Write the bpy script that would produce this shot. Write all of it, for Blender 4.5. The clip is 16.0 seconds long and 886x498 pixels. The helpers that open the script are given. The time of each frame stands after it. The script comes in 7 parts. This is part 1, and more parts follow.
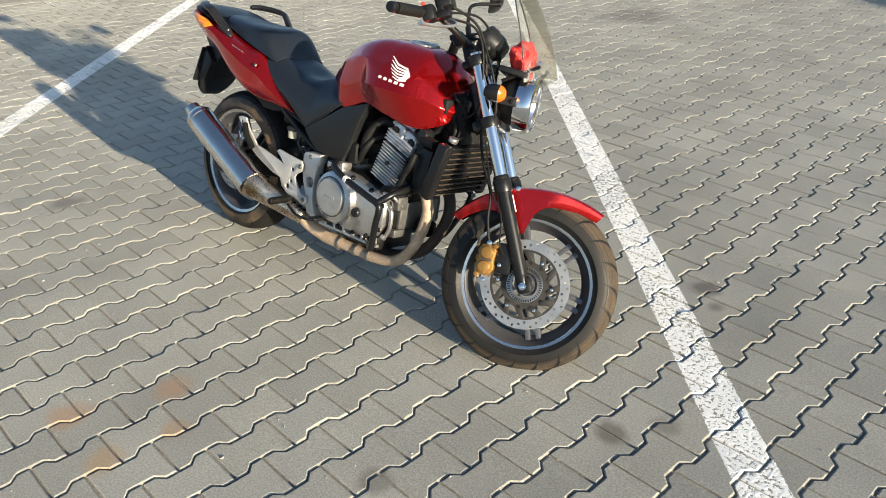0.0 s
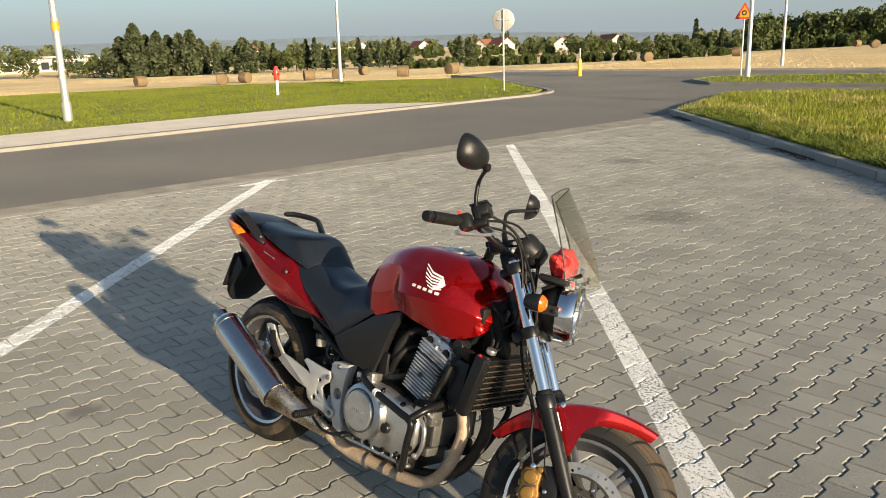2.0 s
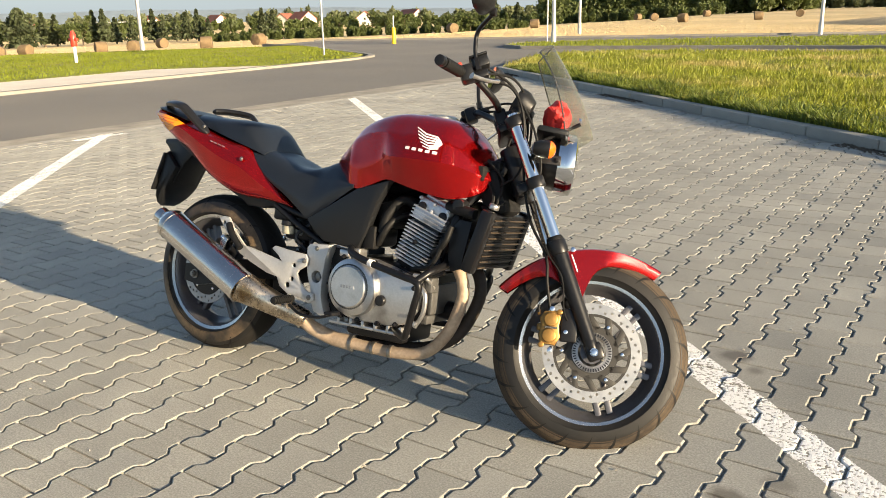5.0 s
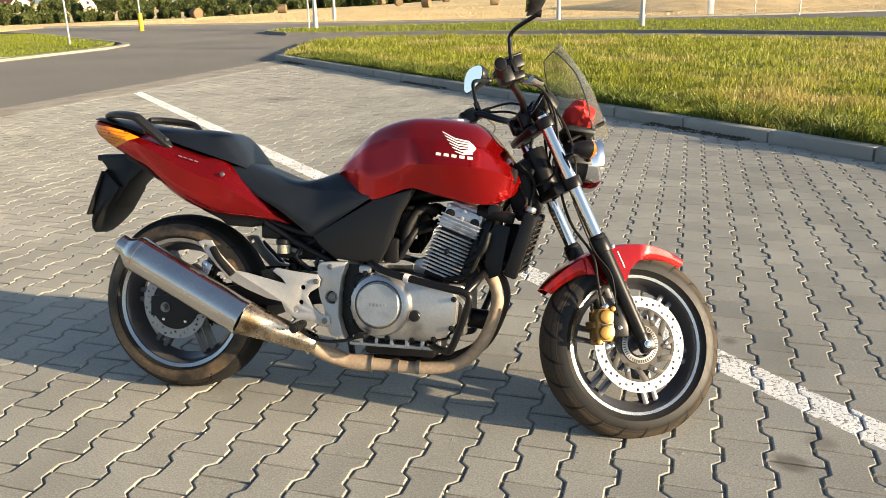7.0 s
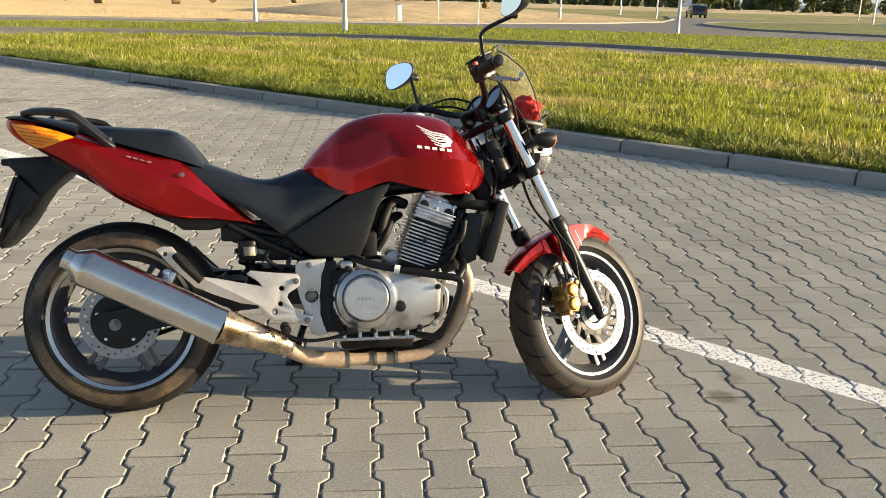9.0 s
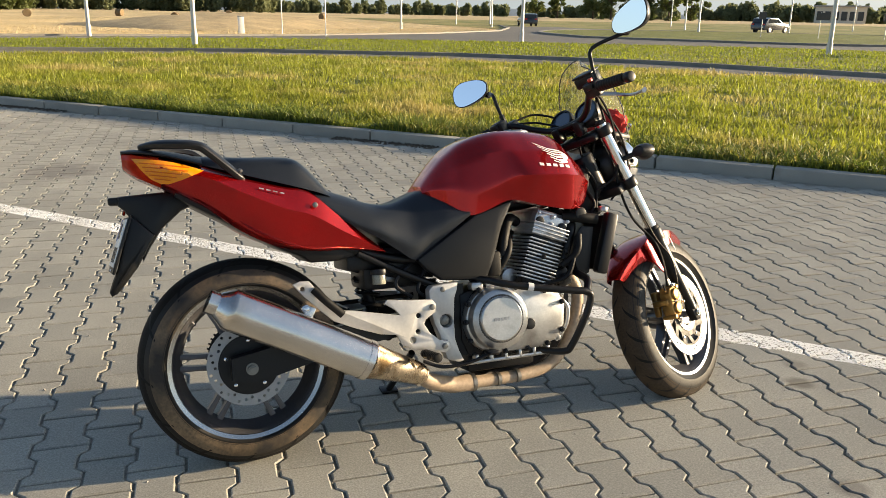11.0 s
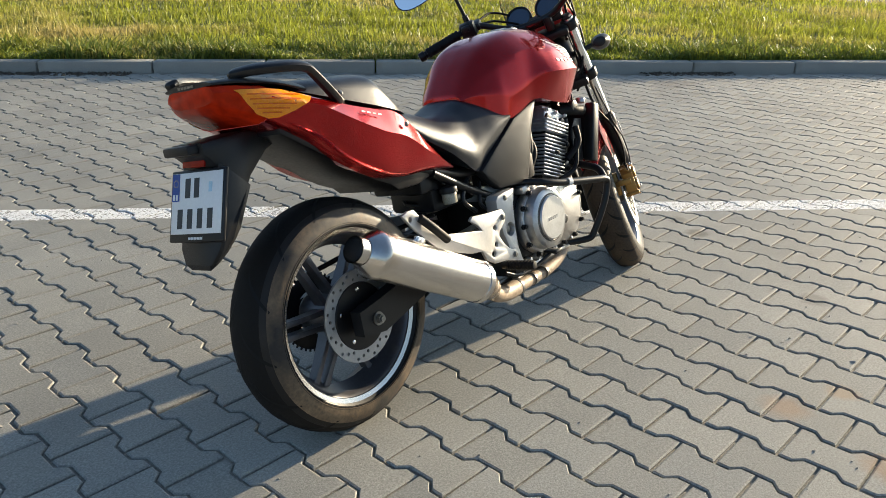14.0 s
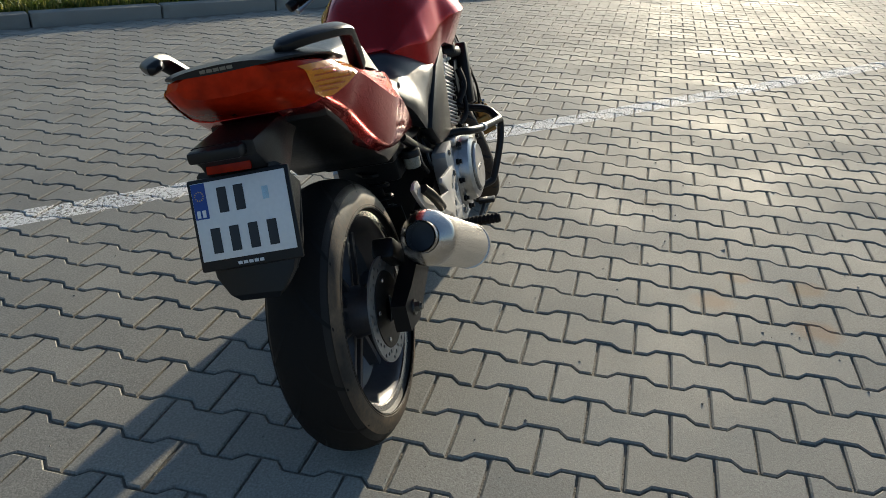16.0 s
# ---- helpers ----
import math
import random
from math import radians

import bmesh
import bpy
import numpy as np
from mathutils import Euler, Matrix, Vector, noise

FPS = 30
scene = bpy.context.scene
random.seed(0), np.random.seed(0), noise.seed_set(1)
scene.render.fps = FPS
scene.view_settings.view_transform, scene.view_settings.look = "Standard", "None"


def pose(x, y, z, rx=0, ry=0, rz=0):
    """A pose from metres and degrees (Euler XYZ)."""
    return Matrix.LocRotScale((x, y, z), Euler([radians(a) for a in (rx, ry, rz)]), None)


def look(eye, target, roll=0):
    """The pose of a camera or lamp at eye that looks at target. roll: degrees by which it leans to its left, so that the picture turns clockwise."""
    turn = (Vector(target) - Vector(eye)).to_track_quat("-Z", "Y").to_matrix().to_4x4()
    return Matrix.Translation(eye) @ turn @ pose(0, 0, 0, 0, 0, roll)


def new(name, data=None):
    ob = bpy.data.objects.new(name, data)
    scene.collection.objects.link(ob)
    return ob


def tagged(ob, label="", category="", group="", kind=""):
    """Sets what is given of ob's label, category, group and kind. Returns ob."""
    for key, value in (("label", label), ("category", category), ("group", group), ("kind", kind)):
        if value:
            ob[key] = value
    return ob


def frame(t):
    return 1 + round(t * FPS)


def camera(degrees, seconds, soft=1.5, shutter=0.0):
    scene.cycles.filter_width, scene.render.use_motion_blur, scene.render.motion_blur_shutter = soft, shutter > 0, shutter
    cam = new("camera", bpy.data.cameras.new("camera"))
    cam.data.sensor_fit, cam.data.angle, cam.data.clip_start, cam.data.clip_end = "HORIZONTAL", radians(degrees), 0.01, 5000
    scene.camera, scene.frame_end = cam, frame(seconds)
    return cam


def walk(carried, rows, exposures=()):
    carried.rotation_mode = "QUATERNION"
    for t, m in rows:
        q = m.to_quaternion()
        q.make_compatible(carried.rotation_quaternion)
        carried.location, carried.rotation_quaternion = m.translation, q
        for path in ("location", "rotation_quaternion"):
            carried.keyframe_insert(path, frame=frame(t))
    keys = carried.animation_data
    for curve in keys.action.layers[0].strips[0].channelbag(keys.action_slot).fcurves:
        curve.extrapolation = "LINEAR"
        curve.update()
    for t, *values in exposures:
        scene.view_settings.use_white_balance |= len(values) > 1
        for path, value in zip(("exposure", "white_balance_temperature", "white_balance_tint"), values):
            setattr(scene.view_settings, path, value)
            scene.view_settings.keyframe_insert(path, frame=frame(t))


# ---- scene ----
cam = camera(57.9, 16.0, soft=0.55)
PATH = [
    (0, (2.858, -1.848, 1.616), (1.685, -0.53, 0.675), -0.9),
    (0.5, (2.797, -1.769, 1.71), (1.613, -0.458, 0.773), -1.0),
    (1, (2.76, -1.667, 1.771), (1.521, -0.343, 0.927), -0.7),
    (1.5, (2.748, -1.676, 1.753), (1.473, -0.335, 0.994), -1.0),
    (2, (2.718, -1.734, 1.61), (1.385, -0.327, 1.117), -1.6),
    (2.5, (2.679, -1.776, 1.46), (1.402, -0.312, 0.981), -2.3),
    (3, (2.718, -1.831, 1.379), (1.493, -0.326, 0.895), -2.6),
    (3.5, (2.771, -1.788, 1.336), (1.541, -0.298, 0.819), -2.2),
    (4, (2.654, -1.888, 1.286), (1.521, -0.332, 0.746), -1.2),
    (4.5, (2.49, -2.02, 1.269), (1.484, -0.381, 0.721), -0.5),
    (5, (2.276, -2.128, 1.257), (1.323, -0.462, 0.697), -1.4),
    (5.2, (2.193, -2.166, 1.268), (1.311, -0.468, 0.686), -1.0),
    (7.3, (1.295, -2.358, 1.318), (1.011, -0.473, 0.713), -0.3),
    (7.5, (1.196, -2.385, 1.315), (1.002, -0.488, 0.71), 0.5),
    (8, (0.957, -2.464, 1.324), (0.969, -0.557, 0.721), 0.8),
    (8.2, (0.874, -2.461, 1.317), (0.955, -0.556, 0.713), 1.0),
    (10.3, (0.017, -2.348, 1.296), (0.633, -0.533, 0.724), 1.1),
    (10.5, (-0.075, -2.303, 1.3), (0.551, -0.492, 0.729), 0.9),
    (11, (-0.281, -2.19, 1.306), (0.435, -0.409, 0.742), 1.1),
    (11.5, (-0.528, -2.086, 1.316), (0.383, -0.394, 0.759), 1.2),
    (12, (-0.685, -1.932, 1.306), (0.433, -0.369, 0.752), 1.3),
    (12.5, (-0.804, -1.751, 1.305), (0.469, -0.312, 0.749), 1.1),
    (13, (-0.993, -1.581, 1.284), (0.38, -0.248, 0.703), 1.7),
    (13.5, (-1.192, -1.456, 1.259), (0.224, -0.21, 0.593), 1.2),
    (14, (-1.322, -1.286, 1.236), (0.147, -0.15, 0.494), 0.8),
    (14.5, (-1.409, -1.078, 1.237), (0.204, -0.23, 0.412), 2.7),
    (15, (-1.495, -0.866, 1.223), (0.195, -0.268, 0.337), 2.9),
    (15.5, (-1.507, -0.63, 1.212), (0.238, -0.241, 0.315), 2.4),
    (16, (-1.53, -0.357, 1.226), (0.251, -0.085, 0.358), 1.8),
]
walk(cam, [(t, look(eye, target, roll)) for t, eye, target, roll in PATH],
     [(0, 1.34, 5850, 3), (1, 1.18, 5980, 3), (2, 1.04, 6400, 5), (2.5, 1.24, 6450, 5), (3.5, 1.34, 6500, 5), (5, 1.48, 6550, 6), (8, 1.52, 6650, 6), (11, 1.42, 6720, 6), (12, 1.28, 6620, 6), (12.5, 1.16, 6600, 5), (13, 1.0, 6500, 5),
      (13.5, 1.36, 6300, 5), (14, 1.39, 6050, 4), (14.5, 1.20, 5850, 3), (15, 0.84, 5750, 3), (15.5, 0.50, 5700, 2), (16, 0.59, 5700, 2)])

# ---- world and sun ----
SUN_DIR = Vector((0.965, -0.18, 0.187)).normalized()
world = bpy.data.worlds.new("sky")
scene.world = world
world.use_nodes = True
wn = world.node_tree.nodes
sky = wn.new("ShaderNodeTexSky")
sky.sky_type = 'NISHITA'
sky.sun_disc = False
sky.sun_elevation = math.asin(SUN_DIR.z)
sky.sun_rotation = math.atan2(SUN_DIR.x, SUN_DIR.y)
sky.air_density, sky.dust_density, sky.ozone_density = 1.0, 3.0, 2.0
haze = wn.new("ShaderNodeHueSaturation")
haze.inputs["Saturation"].default_value = 0.75
world.node_tree.links.new(sky.outputs[0], haze.inputs["Color"])
cool = wn.new("ShaderNodeVectorMath")
cool.operation = 'MULTIPLY'
cool.inputs[1].default_value = (0.86, 0.97, 1.14)
world.node_tree.links.new(haze.outputs[0], cool.inputs[0])
# pale haze all round the horizon, thinning upwards
way = wn.new("ShaderNodeTexCoord")
split = wn.new("ShaderNodeSeparateXYZ")
world.node_tree.links.new(way.outputs["Generated"], split.inputs[0])
up_left = wn.new("ShaderNodeMath")
up_left.operation, up_left.use_clamp = 'SUBTRACT', True
up_left.inputs[0].default_value = 1.0
world.node_tree.links.new(split.outputs["Z"], up_left.inputs[1])
thin = wn.new("ShaderNodeMath")
thin.operation = 'POWER'
thin.inputs[1].default_value = 8.0
world.node_tree.links.new(up_left.outputs[0], thin.inputs[0])
pale = wn.new("ShaderNodeVectorMath")
pale.operation = 'MULTIPLY_ADD'
pale.inputs[1].default_value = (2.3, 2.55, 2.8)
world.node_tree.links.new(thin.outputs[0], pale.inputs[0])
world.node_tree.links.new(cool.outputs[0], pale.inputs[2])
world.node_tree.links.new(pale.outputs[0], wn["Background"].inputs[0])
wn["Background"].inputs[1].default_value = 0.078
sun = new("sun", bpy.data.lights.new("sun", 'SUN'))
sun.data.energy, sun.data.angle, sun.data.color = 5.0, radians(0.6), (1.0, 0.77, 0.52)
sun.matrix_world = look(SUN_DIR * 100, (0, 0, 0))


# ---- materials ----
def mat(name, color, rough=0.5, metal=0.0, vary=0.15, scale=8.0, bump=0.0, bscale=60.0, coat=0.0, obj=False, fine=None,
        island=0.0, dirt=None, dirt_at=0.62, spec=0.5, trans=0.0, sheen=0.0, object_random=0.0, powder=0.0):
    """A principled material with colour variation at two scales, roughness variation, bump and an optional dirt layer."""
    m = bpy.data.materials.new(name)
    m.use_nodes = True
    nt = m.node_tree
    n, l = nt.nodes, nt.links
    b = n["Principled BSDF"]
    tc = n.new("ShaderNodeTexCoord")
    src = tc.outputs["Object"]
    big = n.new("ShaderNodeTexNoise")
    big.inputs["Scale"].default_value, big.inputs["Detail"].default_value = scale, 5.0
    small = n.new("ShaderNodeTexNoise")
    small.inputs["Scale"].default_value, small.inputs["Detail"].default_value = fine or scale * 14, 4.0
    for t in (big, small):
        l.new(src, t.inputs["Vector"])
    add = n.new("ShaderNodeMath")
    add.operation = 'ADD'
    l.new(big.outputs[0], add.inputs[0])
    l.new(small.outputs[0], add.inputs[1])
    val = add.outputs[0]
    if island or object_random:
        r = n.new("ShaderNodeNewGeometry" if island else "ShaderNodeObjectInfo")
        mm = n.new("ShaderNodeMath")
        mm.operation = 'MULTIPLY_ADD'
        l.new(r.outputs["Random Per Island" if island else "Random"], mm.inputs[0])
        mm.inputs[1].default_value = island or object_random
        l.new(val, mm.inputs[2])
        val = mm.outputs[0]
    k = (island or object_random)
    mr = n.new("ShaderNodeMapRange")
    l.new(val, mr.inputs[0])
    mr.inputs[1].default_value, mr.inputs[2].default_value = 0.7, 1.3 + k
    mr.inputs[3].default_value, mr.inputs[4].default_value = 1 - vary, 1 + vary
    mul = n.new("ShaderNodeVectorMath")
    mul.operation = 'MULTIPLY'
    mul.inputs[0].default_value = color
    l.new(mr.outputs[0], mul.inputs[1])
    out = mul.outputs[0]
    if dirt:
        dn = n.new("ShaderNodeTexNoise")
        dn.inputs["Scale"].default_value, dn.inputs["Detail"].default_value = scale * 0.6, 8.0
        l.new(src, dn.inputs["Vector"])
        dr = n.new("ShaderNodeMapRange")
        dr.inputs[1].default_value, dr.inputs[2].default_value = dirt_at - 0.08, dirt_at + 0.1
        l.new(dn.outputs[0], dr.inputs[0])
        mx = n.new("ShaderNodeMix")
        mx.data_type = 'RGBA'
        l.new(dr.outputs[0], mx.inputs[0])
        l.new(out, mx.inputs[6])
        mx.inputs[7].default_value = (*dirt, 1)
        out = mx.outputs[2]
    l.new(out, b.inputs["Base Color"])
    rr = n.new("ShaderNodeMapRange")
    l.new(add.outputs[0], rr.inputs[0])
    rr.inputs[1].default_value, rr.inputs[2].default_value = 0.7, 1.3
    rr.inputs[3].default_value, rr.inputs[4].default_value = max(rough * 0.85, 0.01), min(rough * 1.15, 1)
    l.new(rr.outputs[0], b.inputs["Roughness"])
    b.inputs["Metallic"].default_value = metal
    b.inputs["Diffuse Roughness"].default_value = powder
    b.inputs["Coat Weight"].default_value = coat
    b.inputs["Coat Roughness"].default_value = 0.04
    b.inputs["Specular IOR Level"].default_value = spec
    b.inputs["Transmission Weight"].default_value = trans
    if bump:
        bt = n.new("ShaderNodeTexNoise")
        bt.inputs["Scale"].default_value, bt.inputs["Detail"].default_value = bscale, 6.0
        l.new(src, bt.inputs["Vector"])
        bu = n.new("ShaderNodeBump")
        bu.inputs["Strength"].default_value = 1.0
        bu.inputs["Distance"].default_value = bump
        l.new(bt.outputs[0], bu.inputs["Height"])
        l.new(bu.outputs[0], b.inputs["Normal"])
    return m


M_PAVER = mat("concrete_paver", (0.295, 0.288, 0.252), 0.80, vary=0.24, scale=2.2, fine=170, bump=0.0007, bscale=260, spec=0.45, object_random=0.35, powder=0.22)
M_JOINT = mat("joint_sand", (0.25, 0.23, 0.19), 0.95, vary=0.4, scale=3, fine=90, bump=0.004, bscale=150, powder=0.22)
M_ASPHALT = mat("asphalt", (0.148, 0.138, 0.120), 0.85, vary=0.25, scale=0.35, fine=160, bump=0.003, bscale=260, powder=0.22)
M_KERB = mat("kerb_concrete", (0.31, 0.30, 0.265), 0.85, vary=0.26, scale=3, fine=120, bump=0.0015, bscale=200, object_random=0.3, powder=0.22, dirt=(0.19, 0.17, 0.13), dirt_at=0.58)
M_SIDEWALK = mat("sidewalk_concrete", (0.50, 0.46, 0.40), 0.85, vary=0.12, scale=1.5, fine=60, bump=0.002, bscale=120, powder=0.22)
# darker than the near kerb, to tone down sun on the upright faces
M_KERB_FAR = mat("darkened_far_kerb", (0.24, 0.225, 0.195), 0.9, vary=0.2, scale=2, fine=60)
M_TURF = mat("turf", (0.15, 0.165, 0.022), 0.95, vary=0.4, scale=0.5, fine=9, bump=0.06, bscale=14, dirt=(0.25, 0.22, 0.06), dirt_at=0.64, powder=0.22)
M_BLADE = mat("grass_blade", (0.265, 0.285, 0.030), 0.55, vary=0.6, scale=0.7, fine=6, island=0.9, dirt=(0.46, 0.37, 0.13), dirt_at=0.58)
M_STUBBLE = mat("stubble_field", (0.56, 0.43, 0.22), 0.95, vary=0.25, scale=0.08, fine=1.5, bump=0.08, bscale=5, dirt=(0.45, 0.34, 0.17), dirt_at=0.6, powder=0.22)


def leafy(m, share=0.45):
    """Lets light through thin leaves."""
    n, l = m.node_tree.nodes, m.node_tree.links
    b = n["Principled BSDF"]
    t = n.new("ShaderNodeBsdfTranslucent")
    l.new(b.inputs["Base Color"].links[0].from_socket, t.inputs[0])
    mx = n.new("ShaderNodeMixShader")
    mx.inputs[0].default_value = share
    l.new(b.outputs[0], mx.inputs[1])
    l.new(t.outputs[0], mx.inputs[2])
    l.new(mx.outputs[0], n["Material Output"].inputs["Surface"])


leafy(M_BLADE)
M_BLADE_GREEN = mat("mown_grass_blade", (0.24, 0.275, 0.030), 0.7, vary=0.3, scale=0.5, fine=3, island=0.4, dirt=(0.26, 0.25, 0.07), dirt_at=0.66, spec=0.2)
leafy(M_BLADE_GREEN)
M_WEED = mat("broad_weed_leaf", (0.12, 0.155, 0.022), 0.6, vary=0.5, scale=0.8, fine=6, island=0.8, dirt=(0.24, 0.21, 0.06), dirt_at=0.66)
leafy(M_WEED, 0.35)
M_STRAW = mat("cut_straw", (0.54, 0.42, 0.22), 0.8, vary=0.3, scale=0.3, fine=4, island=0.7)
M_HAY = mat("straw_bale", (0.18, 0.125, 0.065), 0.95, vary=0.3, scale=2, fine=30, bump=0.03, bscale=25)
M_LEAF = mat("leaves", (0.10, 0.125, 0.035), 0.6, vary=0.5, scale=0.4, fine=5, island=0.9)
M_LEAF_DARK = mat("conifer_needles", (0.055, 0.07, 0.028), 0.7, vary=0.5, scale=0.4, fine=5, island=0.9)
# distance haze is put into this leaf colour, paler than the near leaves
M_LEAF_FAR = mat("haze_tinted_far_leaves", (0.17, 0.19, 0.10), 0.9, vary=0.3, scale=0.1, fine=1, island=0.7, spec=0.1)
leafy(M_LEAF, 0.42)
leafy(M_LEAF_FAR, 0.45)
leafy(M_LEAF_DARK, 0.2)
M_BARK = mat("bark", (0.11, 0.08, 0.055), 0.9, vary=0.3, scale=4, bump=0.02, bscale=20)
M_GALV = mat("galvanised_steel", (0.55, 0.55, 0.54), 0.45, metal=0.6, vary=0.12, scale=2, fine=30)
M_SIGNBACK = mat("sign_back_grey", (0.32, 0.32, 0.31), 0.55, metal=0.3, vary=0.1, scale=3)
M_SIGNRED = mat("red_enamel", (0.62, 0.05, 0.025), 0.4, vary=0.08, scale=4, coat=0.3)
M_SIGNYEL = mat("yellow_enamel", (0.80, 0.55, 0.02), 0.45, vary=0.08, scale=4)
M_SIGNORANGE = mat("orange_sign", (0.75, 0.28, 0.02), 0.5, vary=0.08, scale=4)
M_WHITE = mat("white_paint", (0.78, 0.78, 0.76), 0.5, vary=0.06, scale=3)
M_WALL = mat("house_plaster", (0.62, 0.58, 0.5), 0.9, vary=0.1, scale=0.5, object_random=0.3)
M_ROOF = mat("roof_tiles", (0.28, 0.10, 0.06), 0.8, vary=0.2, scale=1.0, object_random=0.3)
M_GLASSDARK = mat("window_glass", (0.03, 0.035, 0.04), 0.08, vary=0.05)
M_SCREEN_BLUE = mat("blue_sign", (0.02, 0.12, 0.42), 0.4, vary=0.05)
M_GREENSIGN = mat("green_sign", (0.01, 0.22, 0.10), 0.4, vary=0.05)
M_CORN = mat("corn", (0.13, 0.19, 0.03), 0.7, vary=0.5, scale=0.4, fine=5, island=0.8)
# blue-grey of the air haze painted straight into the hill colour
M_HILL = mat("haze_blue_hills", (0.20, 0.25, 0.29), 1.0, vary=0.12, scale=0.004, fine=0.03)


# ---- mesh helpers ----
def finish(bm, angle=38):
    bmesh.ops.recalc_face_normals(bm, faces=bm.faces)
    cos = math.cos(radians(angle))
    for fc in bm.faces:
        fc.smooth = True
    for ed in bm.edges:
        if len(ed.link_faces) == 2 and ed.link_faces[0].normal.dot(ed.link_faces[1].normal) < cos:
            ed.smooth = False
    return bm


def to_mesh(name, bm, material, angle=38):
    finish(bm, angle)
    me = bpy.data.meshes.new(name)
    bm.to_mesh(me)
    bm.free()
    me.materials.append(material)
    return me


def thing(name, bm, material, label, category, group="", kind="", angle=38):
    return tagged(new(name, to_mesh(name, bm, material, angle)), label, category, group, kind)


def empty_thing(name, m, label, category, group="", kind=""):
    ob = new(name)
    ob.empty_display_size = 0.1
    ob.matrix_world = m
    return tagged(ob, label, category, group, kind)


def part(name, bm, material, parent, label="", angle=38, kind=""):
    ob = new(name, to_mesh(name, bm, material, angle))
    ob.parent = parent
    if label:
        ob["label"] = label
    if kind:
        ob["kind"] = kind
    return ob


def join(*bms):
    """Put several bmeshes into the first one."""
    first = bms[0]
    for b in bms[1:]:
        me = bpy.data.meshes.new("tmp")
        b.to_mesh(me)
        b.free()
        first.from_mesh(me)
        bpy.data.meshes.remove(me)
    return first


def moved(bm, m):
    bmesh.ops.transform(bm, matrix=m, verts=bm.verts)
    return bm


def box(sx, sy, sz, at=(0, 0, 0), bevel=0.0, seg=2, rot=(0, 0, 0)):
    bm = bmesh.new()
    bmesh.ops.create_cube(bm, size=1.0, matrix=Matrix.Diagonal((sx, sy, sz, 1)))
    if bevel:
        bmesh.ops.bevel(bm, geom=bm.edges[:], offset=bevel, segments=seg, affect='EDGES', profile=0.5)
    return moved(bm, pose(*at, *rot))


def rod(a, b, r0, r1=None, seg=16, bevel=0.0):
    """A round bar from a to b."""
    a, b = Vector(a), Vector(b)
    bm = bmesh.new()
    d = b - a
    bmesh.ops.create_cone(bm, cap_ends=True, segments=seg, radius1=r0, radius2=r0 if r1 is None else r1, depth=d.length)
    if bevel:
        rims = [e for e in bm.edges if abs(e.verts[0].co.z - e.verts[1].co.z) < 1e-6]
        bmesh.ops.bevel(bm, geom=rims, offset=bevel, segments=2, affect='EDGES', profile=0.5)
    return moved(bm, Matrix.Translation((a + b) / 2) @ d.to_track_quat('Z', 'Y').to_matrix().to_4x4())


def spline(points, n=8):
    """A smooth line through points (Catmull-Rom)."""
    p = [Vector(q) for q in points]
    p = [2 * p[0] - p[1]] + p + [2 * p[-1] - p[-2]]
    out = []
    for i in range(1, len(p) - 2):
        for k in range(n):
            t = k / n
            a, b, c, d = p[i - 1:i + 3]
            out.append(0.5 * ((2 * b) + (c - a) * t + (2 * a - 5 * b + 4 * c - d) * t * t + (3 * b - a - 3 * c + d) * t ** 3))
    return out + [p[-2]]


def tube(points, r, seg=10, n=6, smooth=True, flat=1.0, caps=True):
    """A round bar bent along points; r is one radius or one per point of the smoothed line."""
    line = spline(points, n) if smooth else [Vector(q) for q in points]
    bm = bmesh.new()
    rings, side = [], None
    for i, q in enumerate(line):
        d = (line[min(i + 1, len(line) - 1)] - line[max(i - 1, 0)]).normalized()
        side = d.orthogonal().normalized() if side is None else (side - d * side.dot(d)).normalized()
        up = d.cross(side)
        rad = r if not callable(r) else r(i / (len(line) - 1))
        rings.append([bm.verts.new(q + (side * math.cos(a) + up * math.sin(a) * flat) * rad)
                      for a in (2 * math.pi * k / seg for k in range(seg))])
    for ra, rb in zip(rings, rings[1:]):
        for k in range(seg):
            bm.faces.new((ra[k], ra[(k + 1) % seg], rb[(k + 1) % seg], rb[k]))
    if caps:
        bm.faces.new(rings[0][::-1])
        bm.faces.new(rings[-1])
    return bm


def loft(sections, closed=True, caps=True):
    """A skin over sections, each a list of the same number of points."""
    bm = bmesh.new()
    rings = [[bm.verts.new(q) for q in s] for s in sections]
    n = len(rings[0])
    for ra, rb in zip(rings, rings[1:]):
        for k in range(n if closed else n - 1):
            bm.faces.new((ra[k], ra[(k + 1) % n], rb[(k + 1) % n], rb[k]))
    if caps and closed:
        bm.faces.new(rings[0][::-1])
        bm.faces.new(rings[-1])
    return bm


def lathe(profile, seg=48, m=None):
    """A ring body turned about the y axis: profile is a closed or open list of (radius, y)."""
    bm = bmesh.new()
    rings = []
    for k in range(seg):
        a = 2 * math.pi * k / seg
        rings.append([bm.verts.new((r * math.cos(a), y, r * math.sin(a))) for r, y in profile])
    n = len(profile)
    for k in range(seg):
        ra, rb = rings[k], rings[(k + 1) % seg]
        for i in range(n - 1):
            if profile[i][0] < 1e-6 and profile[i + 1][0] < 1e-6:
                continue
            bm.faces.new((ra[i], ra[i + 1], rb[i + 1], rb[i]))
    bmesh.ops.remove_doubles(bm, verts=bm.verts, dist=1e-6)
    return moved(bm, m) if m else bm


